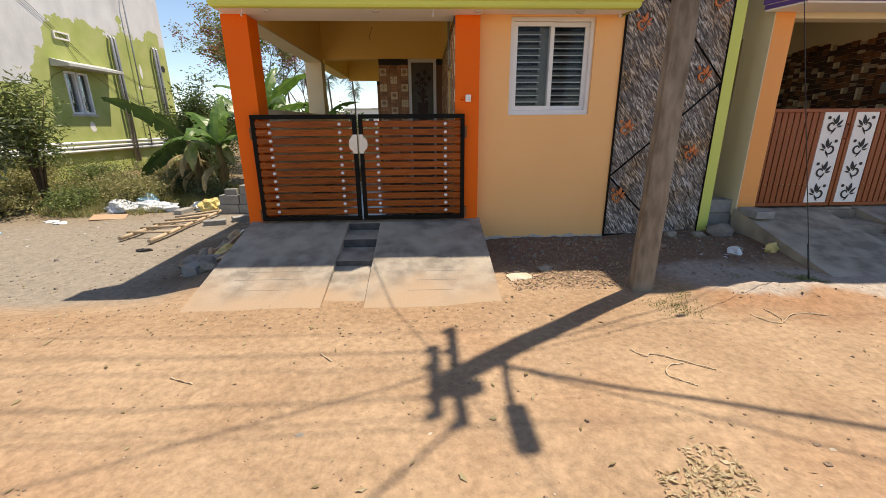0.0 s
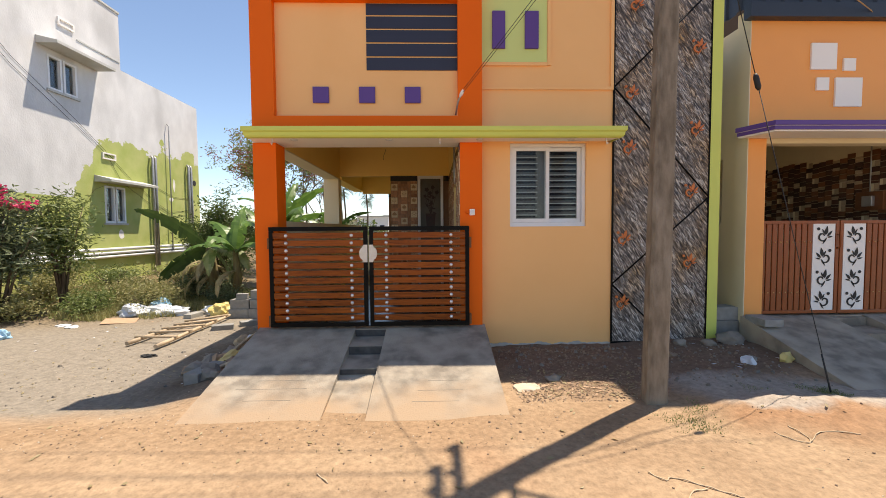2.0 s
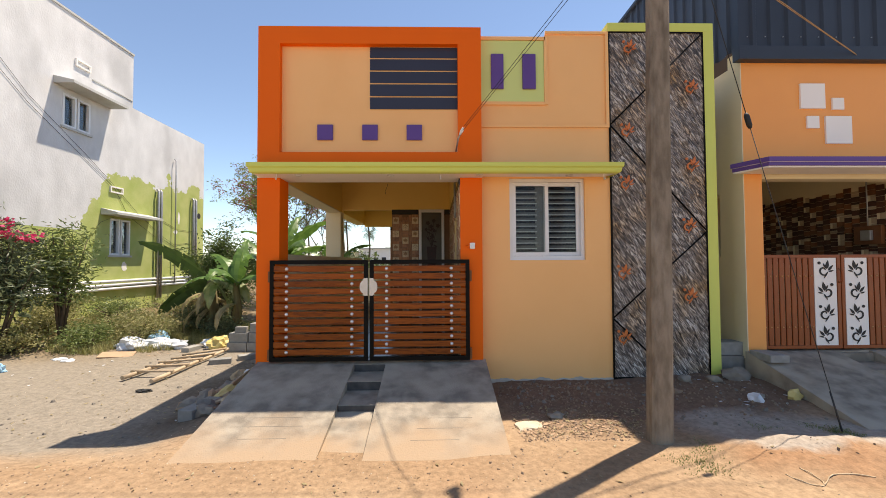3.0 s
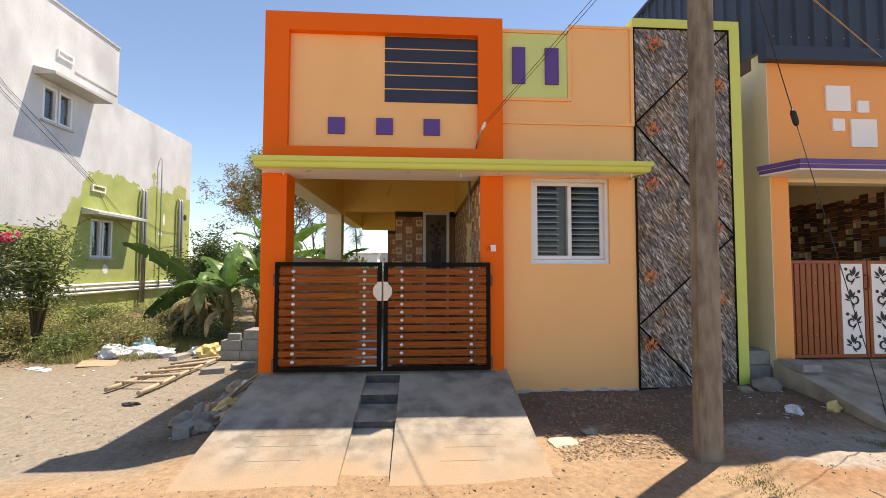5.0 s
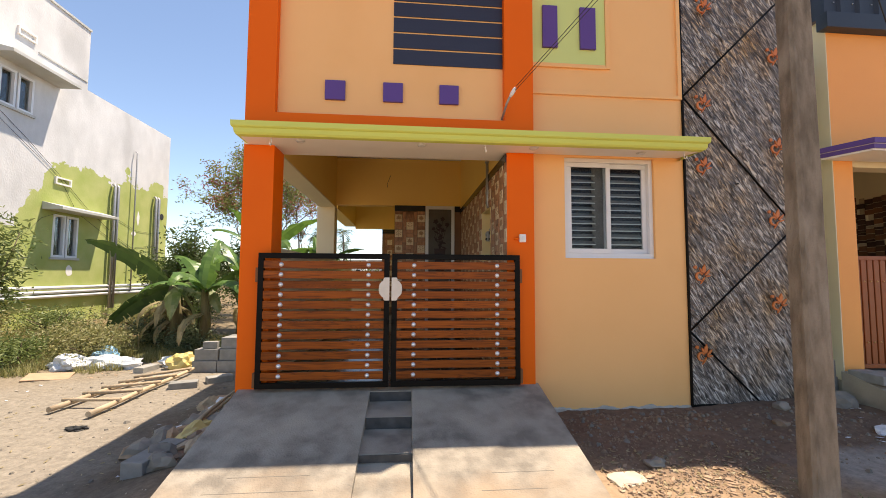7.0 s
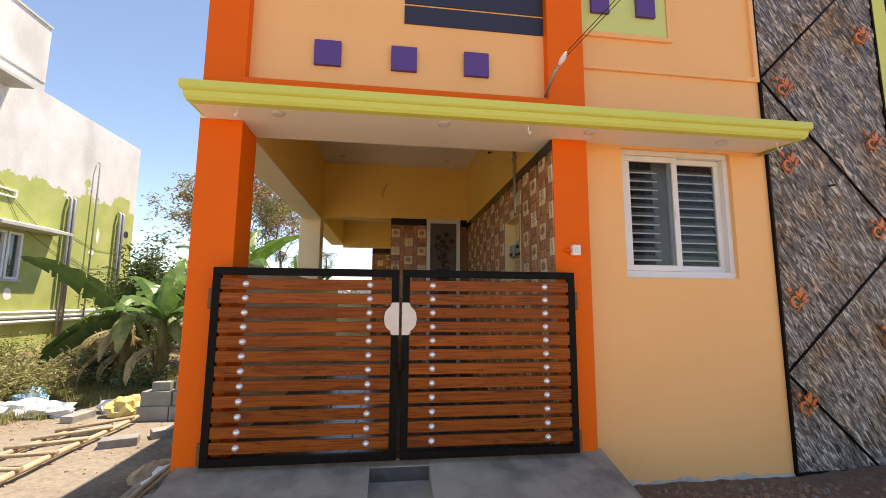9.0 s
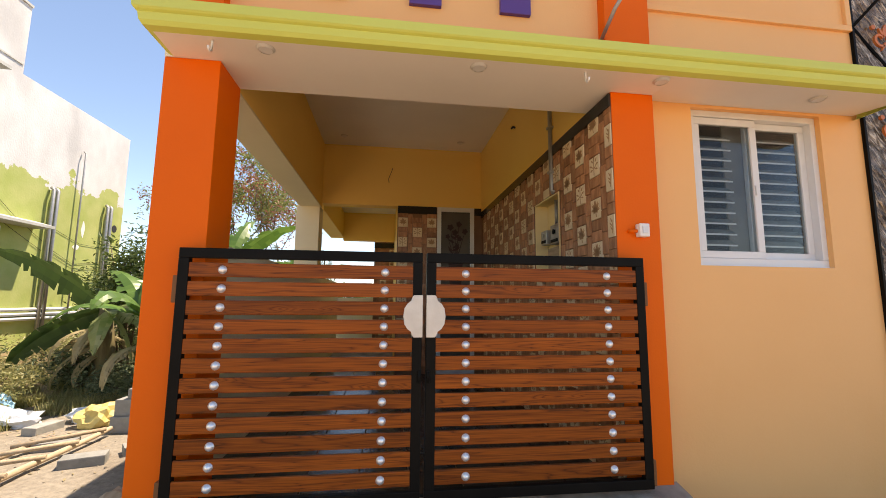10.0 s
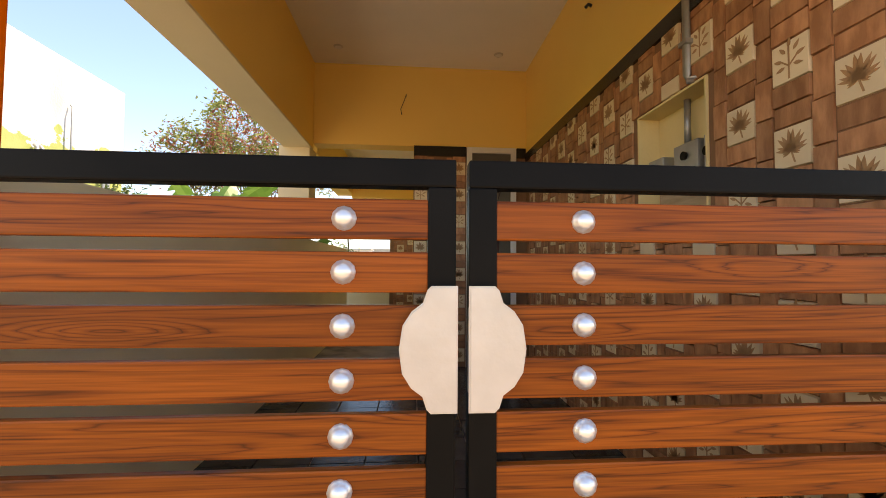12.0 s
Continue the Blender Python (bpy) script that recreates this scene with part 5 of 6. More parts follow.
for pts in (((9.0, 6.9), (10.2, 5.85), (12.0, 4.75), (12.9, 4.15), (14.0, 3.35), (14.9, 2.85)), ((9.0, 6.6), (10.2, 5.65), (12.0, 4.6), (13.0, 4.0), (13.6, 3.2), (14.9, 2.6)), ((14.2, 3.3), (15.0, 3.3), (16.2, 2.95), (17.2, 2.95)),
            ((15.0, 2.75), (16.0, 2.35), (17.3, 2.5)), ((15.1, 2.6), (16.2, 2.2), (17.0, 2.3)), ((11.9, 2.3), (12.5, 2.9), (13.0, 3.1))):
    tube([(WALLX + 0.015, y, z) for y, z in pts], 0.0045, 5, bm)
part("cable_run", bm, CABLE, old, "loose black cables")


for y, z, h, w in ((13.48, 1.54, 0.15, 0.11), (16.28, 3.4, 0.24, 0.07), (16.08, 2.85, 0.08, 0.12)):
    pts = [(y + w * math.cos(a) * (1 + 0.5 * noise.noise((y, a, 1))), z + h * math.sin(a) * (1 + 0.5 * noise.noise((z, a, 4)))) for a in (k * math.pi / 8 for k in range(16))]
    part("paint_patch", prism(pts, WALLX + 0.001, WALLX + 0.004, "x"), WHITE, old, "bare white patch in the lime paint")


# ---- plants ----
def bush(name, at, height, width, rng, leaf, label, leaf_size=0.11, stems=9, clumps=60, per=26, flower=None, slim=0.3, category="bush"):
    """Stems from one foot with leaf clumps, thinner and uneven towards the outline."""
    x, y = at
    z = ground_z(x, y)
    b = thing(name, (x, y, z), label, category)
    bm, ends = bmesh.new(), []
    for _ in range(stems):
        a, lean = rng.uniform(0, 6.28), rng.uniform(0.1, 1.0)
        tip = np.array([x + math.cos(a) * lean * width / 2, y + math.sin(a) * lean * width / 2, z + height * rng.uniform(0.7, 1.0) * (1 - 0.25 * lean)])
        mid = np.array([x, y, z]) * 0.45 + tip * 0.55 + np.array([0, 0, height * 0.08])
        tube([(x + rng.normal(0, 0.04), y + rng.normal(0, 0.04), z - 0.05), tuple(mid), tuple(tip)], [0.028, 0.016, 0.006], 5, bm)
        ends.append((mid, tip))
    part("stem", bm, BARK, b)
    centres = []
    for _ in range(clumps):
        m, t = ends[rng.integers(len(ends))]
        k = rng.uniform(-0.4, 1.12)
        centres.append(m + (t - m) * k + rng.normal(0, 1, 3) * np.array([width * 0.10, width * 0.10, height * 0.07]))
    vs, fs = leaves(rng, centres, per, 0.13, leaf_size, 0.0, slim)
    sheet("leaves", vs, fs, leaf, b)
    if flower:
        tops = sorted(centres, key=lambda c: -c[2])[: flower]
        vs, fs = leaves(rng, [t + np.array([0.05, -0.12, 0.1]) for t in tops], 16, 0.05, 0.075, 0, 0.9)
        tagged(sheet("blossom", vs, fs, PINK, b), "clusters of deep pink flowers", "", "", "stuff")
    return b


rng = np.random.default_rng(11)
bush("oleander_bush", (-8.6, 8.2), 2.9, 1.7, rng, GREY_LEAF, "grey-green oleander bush with pink flowers", 0.15, 14, 150, 28, 18, 0.24)
bush("oleander_bush", (-9.4, 7.6), 2.8, 2.0, rng, GREY_LEAF, "tall oleander bush with pink flowers", 0.15, 13, 140, 28, 18, 0.24)
bush("shrub", (-8.15, 9.1), 2.95, 1.0, rng, WEED_GREEN, "leafy green shrub beside the oleander", 0.12, 10, 95, 26)
for x, y, h, w, lf, lb in ((-9.0, 9.6, 0.8, 1.9, WEED, "dry straggling weed bush by the wall"), (-7.4, 10.4, 0.75, 2.0, WEED, "dry straggling weed bush by the wall"), (-8.8, 11.4, 0.75, 1.9, WEED_GREEN, "low green weed bush by the wall"),
                           (-6.5, 9.5, 0.8, 1.4, WEED, "low yellow-green weed clump"), (-7.4, 9.0, 0.6, 1.3, WEED_GREEN, "low green weed clump"), (-8.6, 8.4, 0.6, 1.4, WEED, "low yellow-green weed clump"),
                           (-6.2, 11.0, 0.9, 1.3, GREY_LEAF, "grey-green weed clump under the banana"), (-7.9, 13.0, 0.9, 2.0, WEED, "dry straggling weed bush by the wall"), (-6.6, 13.4, 1.5, 1.6, WEED_GREEN, "green weed bush behind the banana"),
                           (-10.0, 7.0, 1.0, 1.6, WEED_GREEN, "low green weed bush"), (-5.2, 10.6, 0.55, 1.0, GREY_LEAF, "small grey-green weed clump"), (-9.6, 10.6, 0.9, 1.5, WEED, "low yellow-green weed clump")):
    bush("weed_bush", (x, y), 0.78 * h, w, rng, lf, lb, 0.075, 9, int(55 + 22 * h), 32, None, 0.35, "weeds")


def banana_leaf(bm, base, azimuth, rise, length, width, droop, rng, torn=0.35, index=0, roll=0.0):
    """A long blade folded at its rib, arched, with torn strips."""
    a = radians(azimuth)
    n, p, ang = 16, Vector(base), radians(rise)
    side = Vector((-math.sin(a), math.cos(a), 0))
    last, step = None, length / n
    for k in range(n + 1):
        t = k / n
        fwd = Vector((math.cos(a) * math.cos(ang), math.sin(a) * math.cos(ang), math.sin(ang)))
        level = side
        side = (Matrix.Rotation(radians(roll), 3, fwd) @ level).normalized()
        up = side.cross(fwd)
        w = width * (math.sin(math.pi * min(1, 0.06 + 0.94 * t ** 0.75)) ** 0.7) * (1 if 0.1 < t else t / 0.1)
        row = [p + side * s * w / 2 * (1 - 0.25 * rng.random() * (abs(s) == 1)) + up * w * 0.10 * abs(s) - Vector((0, 0, 0.03 * abs(s) * rng.random())) for s in (-1, -0.5, 0, 0.5, 1)]
        if last:
            for q in range(4):
                outer = q in (0, 3)
                if outer and rng.random() < torn:
                    g = 0.18
                    pts = [last[q], last[q + 1], row[q + 1].lerp(last[q + 1], g), row[q].lerp(last[q], g + 0.25) - Vector((0, 0, 0.04))]
                else:
                    pts = [last[q], last[q + 1], row[q + 1], row[q]]
                bm.faces.new([bm.verts.new(v) for v in pts]).material_index = index
        last, side = row, level
        p = p + fwd * step
        ang -= radians(droop) / n * (0.4 + 1.2 * t)
    return bm


def banana(at, height, rng, blades, label, dry=0, radius=0.13):
    x, y = at
    z = ground_z(x, y)
    b = thing("banana_plant", (x, y, z), label, "banana plant", "banana plants")
    part("pseudostem", tube([(x, y, z - 0.1), (x + 0.03, y, z + height * 0.5), (x - 0.02, y, z + height)], [radius, radius * 0.8, radius * 0.45], 10), STEM, b)
    for az, rise, ln, w, dr, m, *roll in blades:
        bm = banana_leaf(bmesh.new(), (x, y, z + height * 0.93), az, rise, ln, w, dr, rng, 0.35, 0, roll[0] if roll else rng.uniform(-40, 40))
        part("leaf", bm, m, b)
    for _ in range(dry):
        bm = banana_leaf(bmesh.new(), (x, y, z + height * rng.uniform(0.45, 0.8)), rng.uniform(0, 360), rng.uniform(-20, 30), rng.uniform(0.7, 1.15), 0.26, rng.uniform(90, 140), rng, 0.6)
        part("dry_leaf", bm, DRY_LEAF, b, "withered brown hanging leaf")
    return b


pr = random.Random(5)
banana((-5.85, 10.8), 1.5, pr, ((180, 40, 2.2, 0.55, 34, DARK_BANANA, 62), (205, -20, 1.5, 0.5, 50, DARK_BANANA, 55), (350, 5, 1.35, 0.45, 95, WILTED, 50), (325, -15, 1.3, 0.5, 70, WILTED, -50), (295, -5, 1.25, 0.42, 85, WILTED, 30)), "half-withered banana plant with one long dark leaf", 9, 0.19)
banana((-5.05, 10.5), 1.35, pr, ((150, 60, 1.5, 0.5, 70, BANANA_LEAF), (40, 50, 1.4, 0.5, 90, BANANA_LEAF), (265, 50, 1.4, 0.5, 120, BANANA_LEAF), (330, 40, 1.3, 0.45, 120, BANANA_LEAF), (205, 35, 1.4, 0.5, 110, BANANA_LEAF), (95, 75, 1.5, 0.45, 50, BANANA_LEAF)), "green banana plant beside the withered one", 2)
banana((-4.55, 11.2), 1.6, pr, ((150, 65, 1.6, 0.42, 60, BANANA_LEAF), (40, 60, 1.6, 0.42, 80, BANANA_LEAF), (265, 55, 1.5, 0.4, 110, BANANA_LEAF), (330, 40, 1.4, 0.4, 120, BANANA_LEAF), (95, 75, 1.7, 0.4, 50, BANANA_LEAF)), "green banana plant behind the concrete blocks", 4)
banana((-3.9, 10.6), 2.05, pr, ((175, 60, 1.5, 0.42, 80, BANANA_LEAF), (355, 62, 1.7, 0.45, 70, BANANA_LEAF), (250, 70, 1.6, 0.42, 70, BANANA_LEAF), (310, 45, 1.5, 0.45, 100, BANANA_LEAF), (80, 75, 1.6, 0.4, 60, BANANA_LEAF), (20, 35, 1.5, 0.42, 80, BANANA_LEAF)), "green banana plant beside the porch", 2)
banana((-3.0, 12.0), 1.7, pr, ((175, 55, 1.4, 0.4, 80, BANANA_LEAF), (5, 60, 1.5, 0.42, 80, BANANA_LEAF), (270, 60, 1.4, 0.42, 80, BANANA_LEAF), (110, 70, 1.5, 0.4, 50, BANANA_LEAF)), "green banana plant beyond the porch wall", 1)
bush("climber_bush", (-6.0, 11.7), 3.2, 1.2, rng, GREEN_LEAF, "tall leafy green bush round a dead trunk", 0.11, 9, 120, 28)
bush("climber_bush", (-4.9, 12.6), 2.7, 1.9, rng, GREEN_LEAF, "leafy green bush behind the bananas", 0.12, 9, 80, 26)
for x, y, h, w in ((-8.6, 15.5, 2.4, 2.4), (-7.0, 14.6, 2.9, 2.0), (-5.6, 14.2, 3.2, 2.2), (-6.4, 16.5, 3.5, 2.6), (-4.4, 16.0, 2.6, 2.4), (-2.6, 15.5, 2.0, 2.0)):
    bush("hedge_bush", (x, y), h, w, rng, GREEN_LEAF, "dense green bush at the back of the lot", 0.13, 8, 110, 26)
bush("climber_bush", (-3.4, 13.2), 2.4, 1.8, rng, GREEN_LEAF, "leafy green bush beyond the porch wall", 0.12, 9, 70, 26)


def tree(at, height, rng, label, reach, seedling=0):
    """Forking limbs, sparse crown of small green and reddish leaves with gaps."""
    x, y = at
    z = ground_z(x, y)
    t = thing("tree", (x, y, z), label, "tree")
    bm, tips = bmesh.new(), []

    def grow(p, d, length, r, level):
        q = p + d * length + Vector((0, 0, 0.05 * length))
        mid = p.lerp(q, 0.5) + Vector([rng.uniform(-1, 1) * length * 0.07 for _ in range(3)])
        tube([p, mid, q], [r, r * 0.8, r * 0.62], 6 if level < 2 else 4, bm)
        if level >= 2 and rng.random() < (0.62 if level > 2 else 0.4):
            tips.append((mid, q))
        if level == 5:
            return
        for _ in range(3 if level in (1, 2) else 2):
            v = Vector((rng.gauss(0, 1), rng.gauss(0, 1), rng.gauss(0.15, 0.7))).normalized()
            grow(q, (d * 0.9 + v * 0.62 + Vector((0, 0, 0.12))).normalized(), length * rng.uniform(0.62, 0.85), r * 0.6, level + 1)
    grow(Vector((x, y, z - 0.1)), Vector((0.05, 0, 1)).normalized(), height * 0.27, 0.055, 0)
    fit = height / (max(q.z for m, q in tips) - z)
    foot = Vector((x, y, z))
    for v in bm.verts:
        v.co = foot + (v.co - foot) * fit
    tips[:] = [(foot + (m - foot) * fit, foot + (q - foot) * fit) for m, q in tips]
    part("trunk", bm, BARK, t, "bare grey-brown limbs")
    nrng = np.random.default_rng(seedling + 3)
    green = [tuple(m.lerp(q, f)) for k, (m, q) in enumerate(tips) if k % 3 for f in (0.1, 0.6, 1.1)]
    red = [tuple(m.lerp(q, f)) for k, (m, q) in enumerate(tips) if k % 3 == 0 for f in (0.1, 0.6, 1.1)]
    vs, fs = leaves(nrng, green, 16, reach * 0.7, 0.12, 0.3, 0.40, 0.9)
    sheet("crown", vs, fs, TREE_LEAF, t)
    vs, fs = leaves(nrng, red, 17, reach * 0.75, 0.12, 0.5, 0.40, 0.9)
    sheet("withered_leaves", vs, fs, RED_LEAF, t)["label"] = "reddish brown withered leaves"
    return t


tree((-6.3, 18.6), 7.4, random.Random(21), "slender tree with sparse green and reddish leaves", 0.24, 1)
tree((-5.2, 19.5), 6.6, random.Random(8), "thin-leaved tree with bare branches behind the porch", 0.22, 2)
tree((-7.6, 23.0), 7.0, random.Random(13), "slender tree with sparse leaves beside the old house", 0.22, 3)


tree((-5.9, 15.6), 5.6, random.Random(30), "slender young tree with sparse green and reddish leaves", 0.2, 4)


def palm(at, height, rng, label):
    x, y = at
    t = thing("coconut_palm", (x, y, 0), label, "palm tree", "distant coconut palms")
    bm = tube([(x, y, -0.3), (x + 0.2, y, height * 0.5), (x - 0.1, y, height)], [0.22, 0.16, 0.13], 7)
    part("trunk", bm, BARK, t)
    vs, fs = [], []
    for k in range(18):
        az, rise, ln = rng.uniform(0, 6.28), rng.uniform(-0.5, 1.2), rng.uniform(2.0, 2.9)
        p, ang = Vector((x - 0.1, y, height)), rise
        side = Vector((-math.sin(az), math.cos(az), 0))
        for s in range(9):
            fwd = Vector((math.cos(az) * math.cos(ang), math.sin(az) * math.cos(ang), math.sin(ang)))
            q = p + fwd * ln / 9
            w = 0.75 * math.sin(math.pi * (0.12 + 0.85 * s / 9))
            for sgn in (1, -1):
                k0 = len(vs)
                tip = p + side * sgn * w + fwd * 0.35 - Vector((0, 0, w * 0.55))
                vs += [tuple(p), tuple(p.lerp(q, 0.55)), tuple(tip)]
                fs.append((k0, k0 + 1, k0 + 2))
            p, ang = q, ang - 0.2
    sheet("fronds", vs, fs, PALM, t)
    return t


pr = random.Random(2)
for x, y, h in ((-16.6, 78, 9.2), (-12.6, 79, 9.4), (-21.5, 82, 10.5), (-19.0, 86, 9.0), (-15.0, 95, 8.5), (-24.5, 80, 9.5)):
    palm((x, y), h, pr, "distant coconut palm with drooping fronds")
for x, y, w, d, h, c in ((-13.5, 96, 7, 6, 4.6, WHITE), (-22, 98, 9, 6, 4.0, CREAM), (-31, 90, 8, 7, 5.0, WHITE), (-9, 110, 7, 6, 5.2, GREY_SLAB)):
    f = thing("house", (x, y, 0), "small distant flat-roofed house", "house", "distant houses")
    part("wall", box(x - w / 2, x + w / 2, y - d / 2, y + d / 2, -0.5, h), c, f)
    part("roof", box(x - w / 2 - 0.3, x + w / 2 + 0.3, y - d / 2 - 0.3, y + d / 2 + 0.3, h, h + 0.25), GREY_SLAB, f)
    for k in (-0.28, 0.05, 0.3):
        part("window", box(x + k * w - 0.5, x + k * w + 0.5, y - d / 2 - 0.04, y - d / 2 + 0.02, 1.4, 2.7), INSIDE, f)
nrng = np.random.default_rng(6)
cs = [(nrng.uniform(-60, 30), nrng.uniform(70, 84), nrng.uniform(0.0, 2.0)) for _ in range(130)]
vs, fs = leaves(nrng, cs, 26, 1.1, 0.8, 0, 0.6)
tagged(sheet("far_scrub", vs, fs, GREEN_LEAF), "far belt of green scrub", "scrub", "", "stuff")

# grass and weeds on the ground
def tufts(name, areas, count, height, material, label, seed):
    r = np.random.default_rng(seed)
    vs, fs = [], []
    for _ in range(count):
        x0, x1, y0, y1 = areas[r.integers(len(areas))]
        x, y = r.uniform(x0, x1), r.uniform(y0, y1)
        if noise.noise((x * 1.6, y * 1.6, seed)) < -0.05:
            continue
        z = ground_z(x, y) - 0.01
        for _ in range(4):
            a, h, ln = r.uniform(0, 6.28), height * r.uniform(0.4, 1.2), r.uniform(0.1, 0.7)
            dx, dy = math.cos(a), math.sin(a)
            bx, by, w = x + r.normal(0, 0.02), y + r.normal(0, 0.02), 0.004 + 0.004 * r.random()
            k = len(vs)
            vs += [(bx - dy * w, by + dx * w, z), (bx + dy * w, by - dx * w, z), (bx + dx * h * ln, by + dy * h * ln, z + h)]
            fs.append((k, k + 1, k + 2))
    tagged(sheet(name, vs, fs, material), label, "grass", "", "stuff")


tufts("grass", ((-10, -6.4, 8.3, 13), (-9.5, -5.8, 8.4, 12), (-8, -5.0, 9.4, 12.5), (-6.2, -3.6, 9.6, 12), (-8.5, -5.6, 8.8, 10.2)), 16000, 0.17, WEED, "yellow-green grass along the old wall", 3)
tufts("grass_tufts", ((2.2, 2.5, 3.55, 3.85), (1.95, 2.45, 3.15, 3.6), (2.1, 2.35, 3.2, 3.5), (3.1, 3.75, 3.9, 4.08), (3.7, 4.0, 3.68, 3.98), (3.75, 3.95, 3.75, 3.92)), 800, 0.024, GRASS, "small green grass tufts by the pole and ramp", 4)


# ---- loose things on the lot ----
def lump(name, at, size, rng, material, label, category, rough=0.35, group="", res=3, flat=0.5):
    """A crumpled heap."""
    bm = bmesh.new()
    bmesh.ops.create_icosphere(bm, subdivisions=res, radius=1.0)
    s = rng.uniform(0, 50)
    x, y = at
    z = ground_z(x, y)
    for v in bm.verts:
        n = v.co.normalized()
        d = 1 + rough * (noise.noise(n * 1.7 + Vector((s, 0, 0))) + 0.6 * noise.noise(n * 4.5 + Vector((0, s, 0))) + 0.35 * abs(noise.noise(n * 9 + Vector((0, 0, s)))))
        v.co = Vector((n.x * size[0] * d, n.y * size[1] * d, max(n.z, -flat) * size[2] * d + size[2] * flat))
        v.co += Vector((x, y, z - 0.01))
    return solid(name, bm, material, label, "", category, group=group)


pr = random.Random(9)
for x, y, s, m, lb in ((-6.55, 9.0, (0.30, 0.24, 0.16), PLASTIC, "crumpled white plastic sack"), (-6.1, 9.15, (0.33, 0.25, 0.14), PLASTIC, "crumpled translucent white plastic sack"), (-6.3, 9.45, (0.22, 0.2, 0.2), BLUE_SACK, "pale blue and white plastic sack"),
                       (-5.75, 9.05, (0.3, 0.22, 0.12), PLASTIC, "crumpled white plastic sheet"), (-4.65, 8.95, (0.24, 0.2, 0.17), YELLOW_SACK, "crumpled yellow sack by the blocks"), (-4.9, 9.2, (0.28, 0.16, 0.13), PLASTIC, "crumpled white sack by the blocks"),
                       (-7.45, 7.1, (0.12, 0.1, 0.12), BLUE_SACK, "small pale blue plastic bag"), (-5.4, 11.0, (0.45, 0.25, 0.06), PLASTIC, "flat white plastic sheet on the weeds"), (-7.2, 8.0, (0.12, 0.08, 0.03), PLASTIC, "scrap of white plastic"),
                       (-6.9, 7.85, (0.10, 0.07, 0.03), PLASTIC, "scrap of white plastic")):
    lump("plastic_sack", (x, y), s, pr, m, lb, "sack", 0.45, "plastic sacks on the lot")
bm = box(-0.28, 0.28, -0.2, 0.2, 0, 0.012)
for v in bm.verts:
    v.co.z += 0.05 * noise.noise(v.co * 4)
bmesh.ops.transform(bm, matrix=pose(-6.35, 8.3, -0.17, 4, 3, 25), verts=bm.verts)
solid("cardboard_sheet", bm, CARD, "flattened brown cardboard lying on the lot", "", "cardboard")

ladder = thing("ladder", (-4.6, 7.4, -0.2), "weathered wooden pole ladder lying on the ground", "ladder")
la, lb_, ra, rb = Vector((-4.89, 6.48, -0.14)), Vector((-4.74, 8.15, -0.14)), Vector((-4.31, 6.28, -0.14)), Vector((-4.27, 8.50, -0.12))
for a, b in ((la, lb_), (ra, rb)):
    pts = [a.lerp(b, t) + Vector((0.012 * math.sin(9 * t), 0, 0.006 * math.sin(7 * t))) for t in (k / 8 for k in range(9))]
    part("rail", tube(pts, [0.035 - 0.001 * k for k in range(9)], 8), BAMBOO, ladder)
for t in (0.16, 0.34, 0.52, 0.70, 0.88):
    a, b = la.lerp(lb_, t), ra.lerp(rb, t + 0.03)
    part("rung", tube([a + (a - b) * 0.15 + Vector((0, 0, 0.035)), b + (b - a) * 0.12 + Vector((0, 0, 0.04))], 0.022, 7), BAMBOO, ladder)


def block(x, y, z, turn, size=(0.40, 0.2, 0.19), label="grey solid concrete block in a stack on the lot", group="concrete blocks on the lot"):
    bm = box(-size[0] / 2, size[0] / 2, -size[1] / 2, size[1] / 2, 0, size[2], bevel=0.01)
    bmesh.ops.transform(bm, matrix=pose(x, y, z, 0, 0, turn), verts=bm.verts)
    return solid("concrete_block", bm, BLOCK, label, "", "concrete block", group=group)


BX, BY, BZ = -4.12, 8.66, -0.20
for k in range(4):
    block(BX + 0.41 * (k % 3), BY + (0.21 if k == 3 else 0), BZ, 0)
for k in range(3):
    block(BX + 0.02 + 0.41 * k, BY + 0.03, BZ + 0.192, pr.uniform(-3, 3))
block(BX + 0.05, BY + 0.02, BZ + 0.384, 4, (0.23, 0.11, 0.12))
block(BX + 0.44, BY + 0.06, BZ + 0.384, -3)
block(BX + 0.46, BY + 0.28, BZ + 0.384, 2)
for x, y, a in ((-3.95, 7.6, 20), (-3.6, 7.95, 35), (-4.55, 8.1, 10), (-5.15, 8.75, 80)):
    block(x, y, ground_z(x, y) - 0.01, a, (0.36, 0.18, 0.1), "single grey concrete block lying on the ground")
block(-2.82, 4.95, -0.21, 80, (0.5, 0.19, 0.18), "single grey concrete block beside the ramp")
